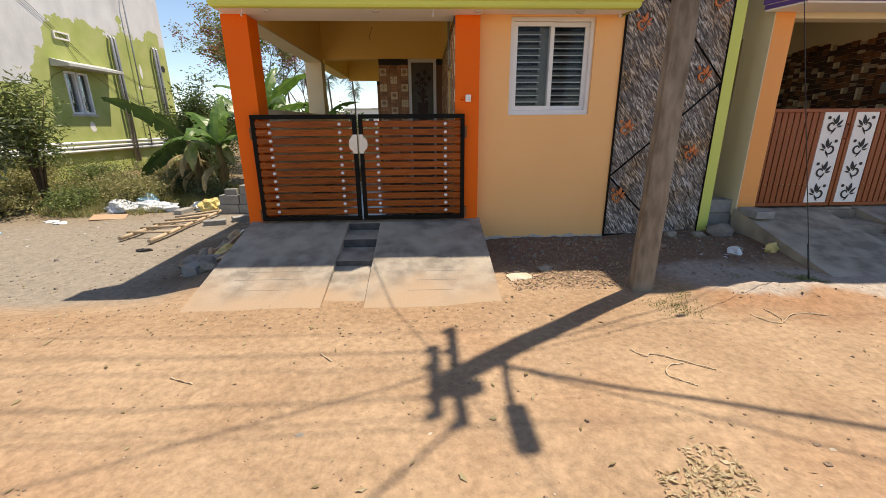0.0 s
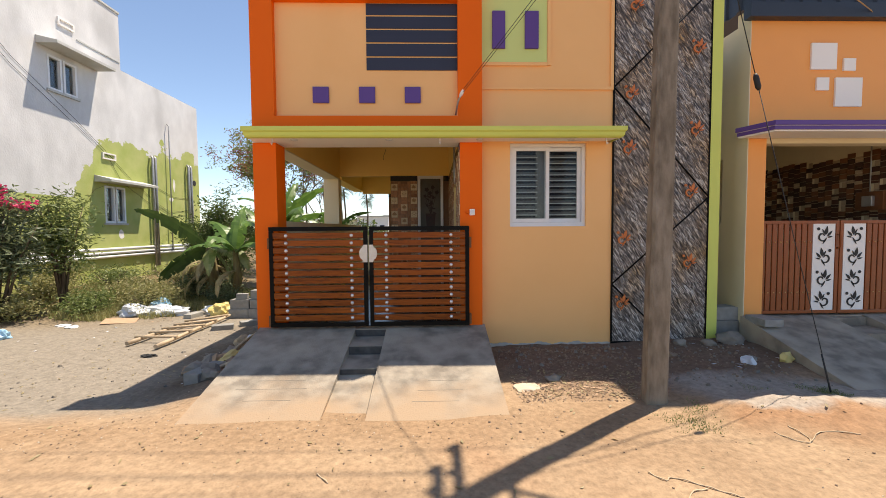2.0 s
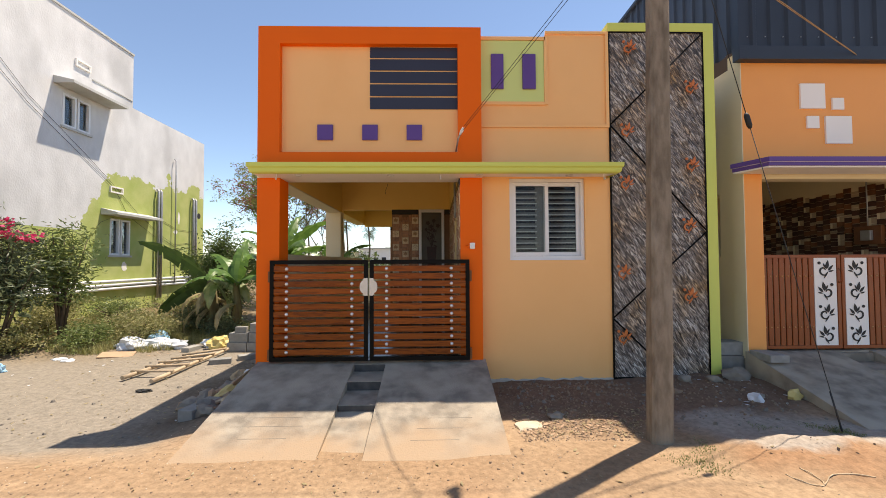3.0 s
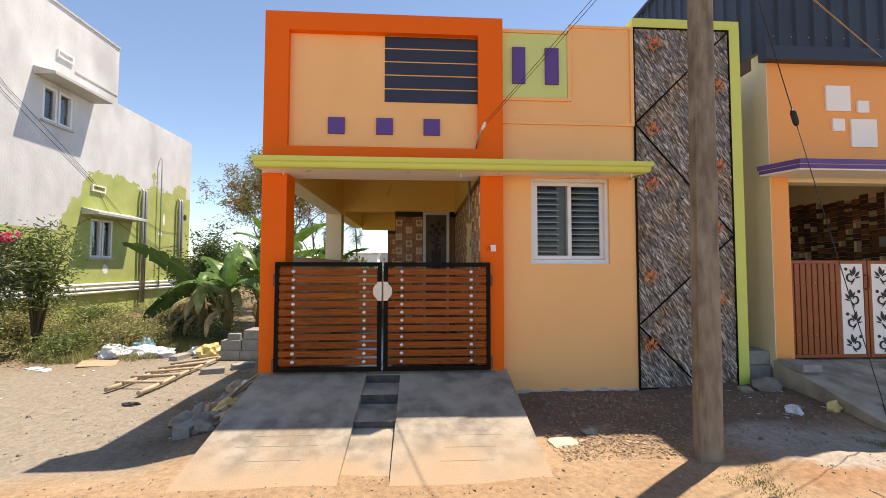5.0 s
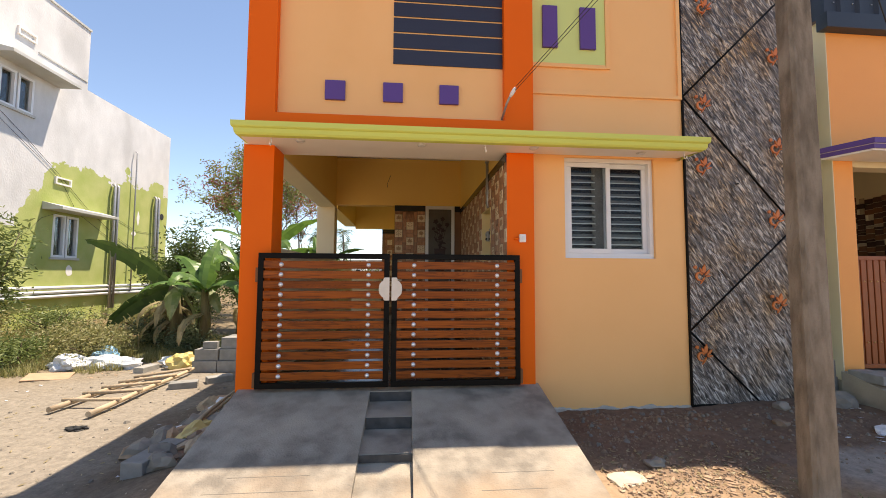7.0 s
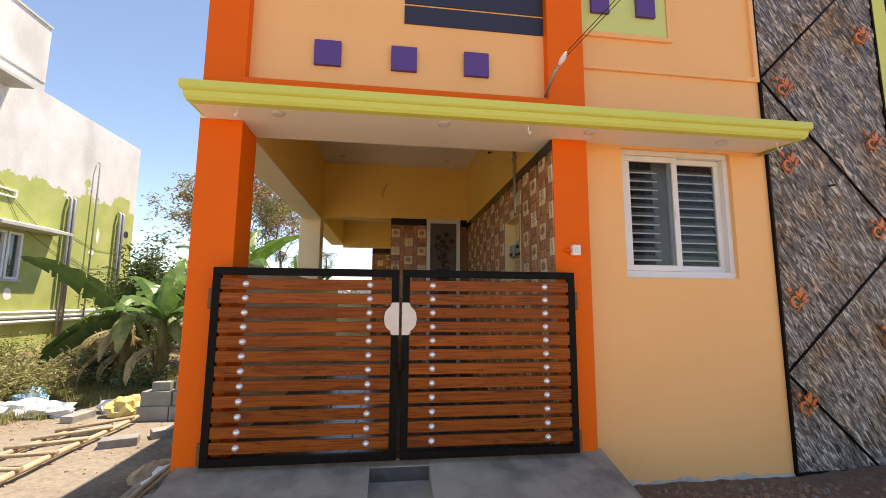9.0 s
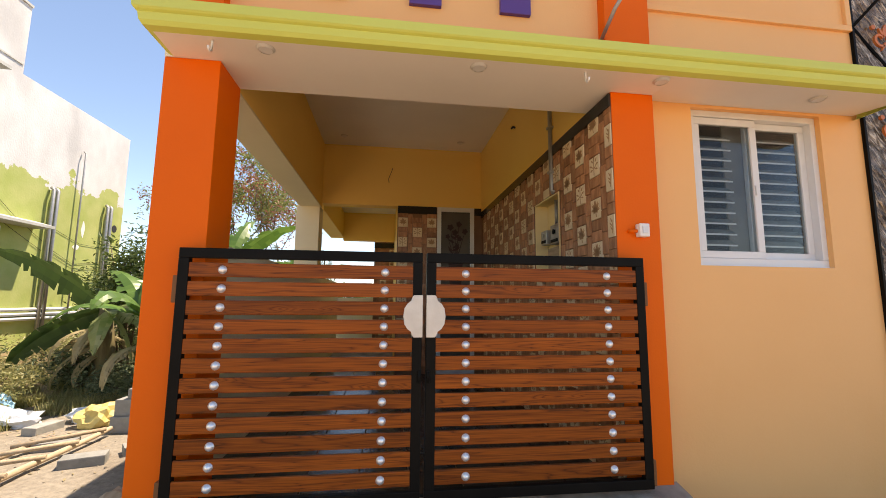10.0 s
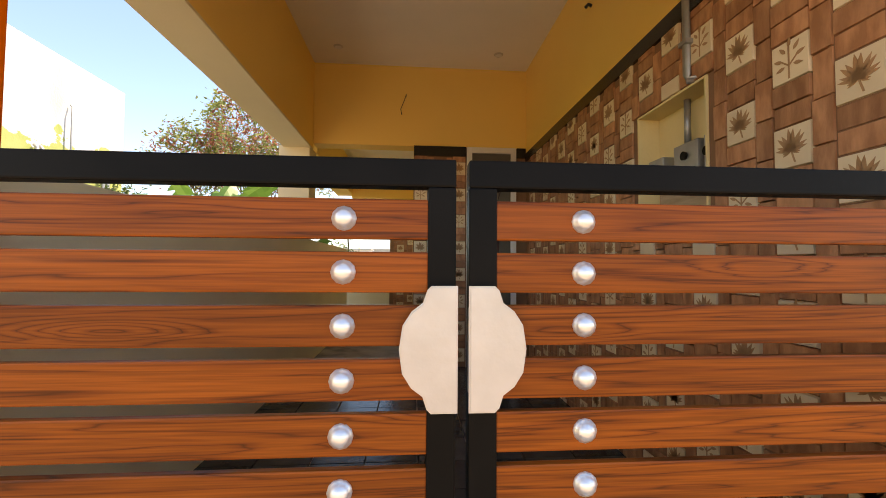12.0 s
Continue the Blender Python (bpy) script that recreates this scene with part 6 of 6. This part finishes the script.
# planks and debris along the ramp
pr = random.Random(15)
for k in range(14):
    x, y = -2.82 + pr.uniform(-0.2, 0.3), 5.0 + k * 0.13
    ln = pr.uniform(0.5, 1.1)
    bm = box(-0.045, 0.045, -ln / 2, ln / 2, 0, 0.028, bevel=0.004)
    bmesh.ops.transform(bm, matrix=pose(x, y, -0.15 + 0.04 * (k % 3), pr.uniform(-3, 6), 0, pr.uniform(-45, 10)), verts=bm.verts)
    solid("plank", bm, BAMBOO, "weathered scrap plank heaped beside the ramp", "", "plank", group="scrap planks beside the ramp")
for k in range(34):
    x, y = -2.72 + pr.uniform(-0.45, 0.3), pr.uniform(4.7, 6.9)
    lump("debris_lump", (x, y), (pr.uniform(0.06, 0.17), pr.uniform(0.06, 0.17), pr.uniform(0.04, 0.11)), pr, pr.choice((CARD, STONE_BIT, GREY_BIT, GREY_BIT, BAMBOO, PLASTIC)), "lump of builder's debris beside the ramp", "debris", 0.5, "debris beside the ramp", 2)
for k in range(9):
    y0, ln = 5.25 + 0.16 * k, pr.uniform(0.9, 1.5)
    x0, bend, up = -2.86 + pr.uniform(-0.12, 0.08), pr.uniform(-0.08, 0.1), pr.uniform(0.1, 0.32)
    pts = [(x0 + 0.28 * t + bend * math.sin(3.1 * t), y0 + ln * t, -0.15 + up * t + 0.05 * math.sin(3.1 * t)) for t in (q / 6 for q in range(7))]
    solid("palm_stalk", tube(pts, [0.028, 0.026, 0.022, 0.019, 0.016, 0.012, 0.008], 6), BAMBOO, "dry palm stalk heaped along the porch wall", "", "palm stalk", group="dry palm stalks")
for x, y, sz, m, lb in ((-3.05, 5.75, (0.2, 0.16, 0.05), PLASTIC, "dirty white cloth on the debris heap"), (-2.75, 6.3, (0.22, 0.14, 0.10), PLASTIC, "torn white sack on the debris heap"), (-2.7, 6.9, (0.15, 0.3, 0.14), YELLOW_SACK, "tan dry palm sheath on the heap"),
                       (-2.75, 5.45, (0.12, 0.3, 0.09), YELLOW_SACK, "tan dry palm sheath on the heap"), (-4.2, 5.98, (0.11, 0.06, 0.03), CABLE, "dark rag lying on the lot")):
    lump("debris_scrap", (x, y), sz, pr, m, lb, "debris", 0.5, "debris beside the ramp", 3)
# stones and scraps on the road
for x, y, sz, m, lb in ((1.075, 1.81, (0.06, 0.045, 0.006), STONE_BIT, "flat grey cement cake trodden into the road"), (1.997, 1.655, (0.024, 0.014, 0.008), PALE_GRIT, "pale pebble on the road"), (1.885, 1.565, (0.022, 0.018, 0.016), STONE_BIT, "brown stone on the road"),
                       (1.943, 1.692, (0.02, 0.016, 0.014), STONE_BIT, "brown stone on the road"), (-0.065, 1.865, (0.035, 0.02, 0.008), PALE_GRIT, "crumpled pale paper scrap on the road"), (-0.769, 1.906, (0.03, 0.02, 0.009), GREY_BIT, "grey mortar crumb on the road")):
    lump("road_stone", (x, y), sz, pr, m, lb, "stone", 0.5, "stones on the road", 2)
# rubble in front of the house wall
for x, y, s, m, lb in ((3.66, 4.62, (0.08, 0.07, 0.06), PLASTIC, "crumpled white plastic scrap by the neighbour's ramp"), (3.9, 5.25, (0.17, 0.13, 0.09), GREY_BIT, "grey mortar lump by the neighbour's ramp"), (3.55, 5.15, (0.09, 0.07, 0.05), GREY_BIT, "grey mortar lump near the wall"),
                       (4.10, 4.60, (0.075, 0.05, 0.08), YELLOW_SACK, "small yellow plastic packet"), (0.92, 4.18, (0.14, 0.12, 0.022), PALE_GRIT, "spilt heap of pale lime"), (1.27, 4.34, (0.09, 0.06, 0.04), GREY_BIT, "grey mortar lump near the ramp"),
                       (2.9, 4.9, (0.07, 0.06, 0.04), STONE_BIT, "brown stone near the wall"), (3.2, 5.2, (0.08, 0.07, 0.05), GREY_BIT, "grey mortar lump near the wall"), (3.75, 4.7, (0.09, 0.06, 0.04), GREY_BIT, "grey mortar lump on the verge")):
    lump("rubble_lump", (x, y), s, pr, m, lb, "rubble", 0.5, "rubble before the houses", 2)
DRY_STICK = mat("dry_twig", (0.60, 0.47, 0.32), (0.46, 0.34, 0.22), 6, 0.9, 0.2)
for pts in (((1.43, 2.66), (1.50, 2.55), (1.55, 2.61), (1.68, 2.53), (1.80, 2.45), (1.90, 2.39)), ((1.72, 2.47), (1.60, 2.46), (1.52, 2.35), (1.60, 2.28), (1.66, 2.22)), ((2.73, 3.15), (2.78, 3.04), (2.88, 2.97), (2.95, 3.08), (2.88, 3.19)), ((-0.85, 2.72), (-0.75, 2.62)), ((-1.8, 2.5), (-1.68, 2.45), (-1.62, 2.43)), ((2.9, 3.0), (3.1, 3.15), (3.4, 3.1))):
    for _ in range(2):
        cut = [pts[0]]
        for a, b in zip(pts, pts[1:]):
            cut += [(0.75 * a[0] + 0.25 * b[0], 0.75 * a[1] + 0.25 * b[1]), (0.25 * a[0] + 0.75 * b[0], 0.25 * a[1] + 0.75 * b[1])]
        pts = cut + [pts[-1]]
    solid("dry_twig", tube([(x, y, ground_z(x, y) + 0.006 + 0.004 * math.sin(1.7 * k)) for k, (x, y) in enumerate(pts)], 0.0045, 5), DRY_STICK, "dry pale twig lying on the road", "", "twig", group="dry twigs on the road")




def scatter(name, count, areas, sizes, material, label, seed):
    """Many small broken pieces in one mesh."""
    r = np.random.default_rng(seed)
    vs, fs = [], []
    for _ in range(count):
        x0, x1, y0, y1 = areas[r.integers(len(areas))]
        x, y = r.uniform(x0, x1), r.uniform(y0, y1)
        s = r.uniform(*sizes) * (0.5 + r.random() ** 3)
        z = ground_z(x, y)
        k = len(vs)
        top = [(math.cos(a) * s * r.uniform(0.6, 1.1), math.sin(a) * s * r.uniform(0.6, 1.1)) for a in (0, 1.3, 2.5, 3.8, 5.0)]
        vs += [(x + 1.25 * px, y + 1.25 * py, z - 0.004) for px, py in top]
        vs += [(x + 0.7 * px, y + 0.7 * py, z + s * r.uniform(0.5, 0.9)) for px, py in top]
        fs += [(k + 5, k + 6, k + 7, k + 8, k + 9)] + [(k + q, k + (q + 1) % 5, k + 5 + (q + 1) % 5, k + 5 + q) for q in range(5)]
    tagged(sheet(name, vs, fs, material), label, "gravel", "", "stuff")


scatter("pebbles", 1100, ((-5, 5, 0.2, 3.6), (-6, 4, 1.2, 3.6), (-3.4, 1.2, 3.0, 3.75)), (0.004, 0.012), STONE_BIT, "small brown pebbles on the road", 1)
scatter("pale_grit", 1300, ((-5, 4.5, 0.3, 3.8), (-3.4, 1.2, 3.1, 3.8), (-6, -2.4, 3.8, 8.5), (0.8, 2.2, 3.8, 4.4)), (0.003, 0.008), PALE_GRIT, "pale grit strewn over the earth", 14)
scatter("gravel", 2600, ((0.75, 2.4, 4.1, 5.35), (0.75, 3.9, 4.2, 5.35), (0.8, 2.0, 3.8, 4.3)), (0.004, 0.016), STONE_BIT, "broken brown gravel before the house wall", 2)
scatter("grey_gravel", 420, ((2.4, 4.1, 4.0, 5.3), (0.8, 2.4, 4.6, 5.4), (-5.5, -2.4, 4.2, 8.5)), (0.008, 0.026), GREY_BIT, "grey mortar crumbs before the houses", 5)


STRAW = leafy("straw", (0.42, 0.32, 0.18), (0.56, 0.45, 0.27))


def litter(name, count, areas, size, material, label, seed):
    """Dry leaves, straw and paper scraps lying flat."""
    r = np.random.default_rng(seed)
    vs, fs = [], []
    for _ in range(count):
        x0, x1, y0, y1 = areas[r.integers(len(areas))]
        x, y, a = r.uniform(x0, x1), r.uniform(y0, y1), r.uniform(0, 6.28)
        s, w = size * r.uniform(0.5, 1.6), r.uniform(0.1, 0.5)
        z = ground_z(x, y) + 0.006
        dx, dy = math.cos(a) * s, math.sin(a) * s
        k = len(vs)
        vs += [(x - dx, y - dy, z), (x - dy * w, y + dx * w, z + 0.01 * r.random()), (x + dx, y + dy, z + 0.012 * r.random()), (x + dy * w, y - dx * w, z)]
        fs.append((k, k + 1, k + 2, k + 3))
    tagged(sheet(name, vs, fs, material), label, "litter", "", "stuff")


litter("dry_litter", 760, ((-5, 4, 0.6, 3.7), (0.8, 2.2, 3.9, 4.6), (-6, -2.4, 3.8, 9)), 0.022, DRY_LEAF, "dry leaves and straw scattered on the ground", 7)
litter("paper_scraps", 46, ((-7.5, -2.6, 4.5, 9.5), (-6.8, -4.0, 7.5, 9.5), (3.2, 4.1, 4.4, 5.3)), 0.03, PLASTIC, "pale paper and plastic scraps on the ground", 8)
litter("straw", 420, ((1.0, 1.45, 1.2, 1.56), (0.98, 1.3, 1.3, 1.55), (1.2, 1.45, 1.45, 1.7)), 0.017, STRAW, "pale straw trodden into the road", 12)
litter("chips", 340, ((0.8, 2.0, 3.85, 4.4), (-6.5, -4.4, 8.2, 9.8)), 0.025, CARD, "brown chips and shavings on the ground", 9)


# ---- porch tiles: floor, side wall, back wall ----
def piece_mesh(name, sx, sy, sz, materials, extra=None, tilt=0.0):
    """A block that stands on its back face, chamfered: sx thick, sy wide, sz high."""
    bm = bmesh.new()
    c = min(sy, sz) * 0.03
    a = [bm.verts.new((0, y, z)) for y, z in ((0, 0), (sy, 0), (sy, sz), (0, sz))]
    b = [bm.verts.new((-sx + tilt * (k in (1, 2)), y, z)) for k, (y, z) in enumerate(((c, c), (sy - c, c), (sy - c, sz - c), (c, sz - c)))]
    bm.faces.new(b)
    for k in range(4):
        bm.faces.new((a[k], a[(k + 1) % 4], b[(k + 1) % 4], b[k]))
    bmesh.ops.recalc_face_normals(bm, faces=bm.faces[:])
    if extra:
        for pts in extra:
            f = prism(pts, -sx - 0.0015, -sx + 0.001, "x")
            join(bm, f, 1)
    me = bpy.data.meshes.new(name)
    bm.to_mesh(me)
    bm.free()
    for m in materials:
        me.materials.append(m)
    return me


def maple(cx, cz, s):
    """Pointed lobes round the stalk, each split along its vein so that the tile shows between."""
    out = []
    for a, ln, w in ((90, 1.0, 0.40), (52, 0.92, 0.34), (128, 0.92, 0.34), (14, 0.78, 0.28), (166, 0.78, 0.28), (-22, 0.45, 0.2), (202, 0.45, 0.2)):
        for q in (7, -7):
            out.append(lens(cx, cz, a + q, s * ln * (0.95 if q > 0 else 1.0), s * w * 0.62, 4))
    return out + [[(cx - 0.003, cz), (cx + 0.003, cz), (cx - 0.010, cz - 0.55 * s), (cx - 0.016, cz - 0.55 * s)]]


def half_sprig(cx, cz, s):
    """The part of a twig that is left on a cut tile."""
    out = [[(cx, cz - 0.5 * s), (cx + 0.005, cz - 0.5 * s), (cx + 0.005, cz + 0.5 * s), (cx, cz + 0.5 * s)]]
    for dz, a in ((-0.3, 50), (0.0, 40), (0.25, 55)):
        out.append(lens(cx, cz + dz * s, a, s * 0.5, s * 0.11, 4))
    return out


def sprig(cx, cz, s):
    out = [lens(cx + s * dx, cz + s * dz, a, s * 0.42, s * 0.16, 4) for dx, dz, a in ((0, 0.5, 95), (0.15, 0.3, 50), (-0.2, 0.3, 130), (0.3, 0.0, 20), (-0.3, 0.05, 165), (0.2, -0.25, -15), (-0.2, -0.25, 195))]
    out += [[(cx - 0.003, cz - 0.8 * s), (cx + 0.003, cz - 0.8 * s), (cx + 0.003, cz + 0.6 * s), (cx - 0.003, cz + 0.6 * s)]]
    for q in (1, -1):
        out.append([(cx, cz - 0.3 * s), (cx, cz - 0.22 * s), (cx + q * 0.4 * s, cz + 0.12 * s), (cx + q * 0.4 * s, cz + 0.04 * s)])
    return out


CW, CH, PW, PH = 0.142, 0.147, 0.2135, 0.295
CREAM_A = piece_mesh("tile", 0.013, CW - 0.003, CH - 0.003, (CREAM_TILE, LEAF_PRINT), maple(CW / 2, CH * 0.40, CH * 0.52))
CREAM_B = piece_mesh("tile", 0.013, CW - 0.003, CH - 0.003, (CREAM_TILE, LEAF_PRINT), sprig(CW / 2, CH * 0.52, CH * 0.56))
WIDE = [piece_mesh("tile", d, CW - 0.003, 0.072, (BROWN_TILE,), None, t) for d, t in ((0.011, 0.003), (0.014, 0.0), (0.012, -0.002))]
TALL = [piece_mesh("tile", d, 0.068, 0.1445, (BROWN_TILE,), None, t) for d, t in ((0.011, 0.003), (0.014, 0.0), (0.012, -0.003))]


CUT = [piece_mesh("tile", 0.012, 0.079, 0.072, (BROWN_TILE,)), piece_mesh("tile", 0.013, 0.079, CH - 0.003, (CREAM_TILE, LEAF_PRINT), half_sprig(0.02, CH * 0.45, CH * 0.6))]


def tile_field(length, z0, z1, skip, place, parent, near, rnd, cut=0.0, trim=None):
    """Columns of leaf tiles and wood-look blocks. place turns (along, height) into a pose on the wall; near: those built singly."""
    far_v, far_f, far_m = [], [], []
    col = 0
    a = 0.0
    while a < length - 0.05:
        z = z0 - (PH / 2 if col % 2 else 0)
        while z < z1:
            cells = ((a, z, CREAM_A if (col + round(z / PH)) % 3 else CREAM_B, CW, CH), (a, z + CH, rnd.choice(WIDE), CW, 0.074), (a, z + CH + 0.074, rnd.choice(WIDE), CW, 0.074),
                     (a + CW, z + 0.05, rnd.choice(TALL), 0.071, 0.147), (a + CW, z + 0.05 + PH / 2, rnd.choice(TALL), 0.071, 0.147))
            for u, v, me, w, h in cells:
                if v < z0 - 0.01 or v + h > z1 + 0.075 or u + w > length + 0.02 or skip(u, v, w, h):
                    continue
                if trim and trim[0] < u + w - 0.01 and u + 0.01 < trim[1]:
                    cream = me in (CREAM_A, CREAM_B)
                    if v < trim[3] < v + h - 0.008:
                        me = piece_mesh("tile", 0.016, w - 0.003, v + h - trim[3] - 0.003, (CREAM_TILE if cream else BROWN_TILE,))
                        v = trim[3] + 0.001
                    elif v + 0.008 < trim[2] < v + h:
                        me = piece_mesh("tile", 0.016, w - 0.003, trim[2] - v - 0.003, (CREAM_TILE if cream else BROWN_TILE,))
                    elif trim[2] <= v + 0.008 and v + h - 0.008 <= trim[3]:
                        continue
                if u < cut:
                    me, u = CUT[me in (CREAM_A, CREAM_B)], cut
                if near(u, v):
                    t = new("tile", me)
                    t.parent, t.matrix_basis = parent, place(u, v)
                else:
                    m = place(u, v)
                    k = len(far_v)
                    far_v += [tuple(m @ q.co) for q in me.vertices]
                    far_f += [tuple(k + q for q in f.vertices) for f in me.polygons]
                    far_m += [(2 if f.material_index else 1) if me in (CREAM_A, CREAM_B, CUT[1]) else 0 for f in me.polygons]
            z += PH
        col, a = col + 1, a + PW
    if far_v:
        me = bpy.data.meshes.new("tiles")
        me.from_pydata(far_v, [], far_f)
        for m in (BROWN_TILE, CREAM_TILE, LEAF_PRINT):
            me.materials.append(m)
        me.polygons.foreach_set("material_index", far_m)
        ob = new("tiles", me)
        ob.parent = parent
        tagged(ob, "brown wood-look tiles with cream leaf tiles", "", "", "stuff")


rnd = random.Random(77)
backing = bpy.data.objects["wall_tiled_backing"]
tile_field(3.74, 0.3375, 2.66, lambda u, v, w, h: False,
           lambda u, v: Matrix.Translation((0.324, 5.2465 + u, v)), backing, lambda u, v: u < 1.9 and v > 0.9, rnd, 0.06, (NICHE[0] - 5.2465, NICHE[1] - 5.2465, NICHE[2], NICHE[3]))
rear = bpy.data.objects["wall_back"]
for xa, ln in ((-0.948, 0.575), (0.205, 0.10)):
    tile_field(ln, 0.42, 2.70, lambda u, v, w, h: False, lambda u, v, xa=xa, ln=ln: pose(xa + ln - u, 8.999, v, 0, 0, 90), rear, lambda u, v: v > 1.5, rnd)
tile_field(0.5, 0.42, 2.64, lambda u, v, w, h: False, lambda u, v: pose(-0.92 - u, 13.018, v, 0, 0, 90), bpy.data.objects["wall_passage_end"], lambda u, v: False, rnd)
solid("trim_passage_band", box(-1.42, -0.95, 12.99, 13.018, 2.66, 2.78), BLACK_STONE, "black stone band above the passage tiles")

floor = new("floor")
tagged(floor, "dark slate floor tiles of the porch", "floor", "", "structure")
floor.location = (0, 0, 0.345)
FT = bpy.data.meshes.new("tile")
bm = box(0.003, 0.297, 0.003, 0.297, 0, 0.018, bevel=0.0)
bm.to_mesh(FT)
bm.free()
FT.materials.append(SLATE)
for i in range(8):
    for j in range(13):
        t = new("tile", FT)
        t.parent, t.location = floor, (-2.125 + 0.3045 * i, 5.35 + 0.3 * j, rnd.uniform(-0.001, 0.002))

# tiles of the neighbour's porch
nwall = next(o for o in nb.children if o.name.startswith("porch_wall"))
TW, TH = 0.125, 0.088
NT = [piece_mesh("tile", d, TW * w - 0.004, TH * h - 0.004, (m,)) for m, d, w, h in ((DARK_TILE, 0.010, 1, 1), (RUST_TILE, 0.016, 1, 1), (TAN_TILE, 0.013, 1, 0.5), (DARK_TILE, 0.018, 1, 0.5), (TAN_TILE, 0.016, 0.6, 1))]
for j in range(27):
    z = 1.55 + 0.03 * (j % 3)
    while z < 2.75:
        k = rnd.choice((0, 0, 0, 1, 1, 2, 3, 4))
        t = new("tile", NT[k])
        t.parent, t.location = nwall, (6.829 - 6.0, 5.74 + TW * j - 8.0, z)
        z += TH * (0.5 if k in (2, 3) else 1)
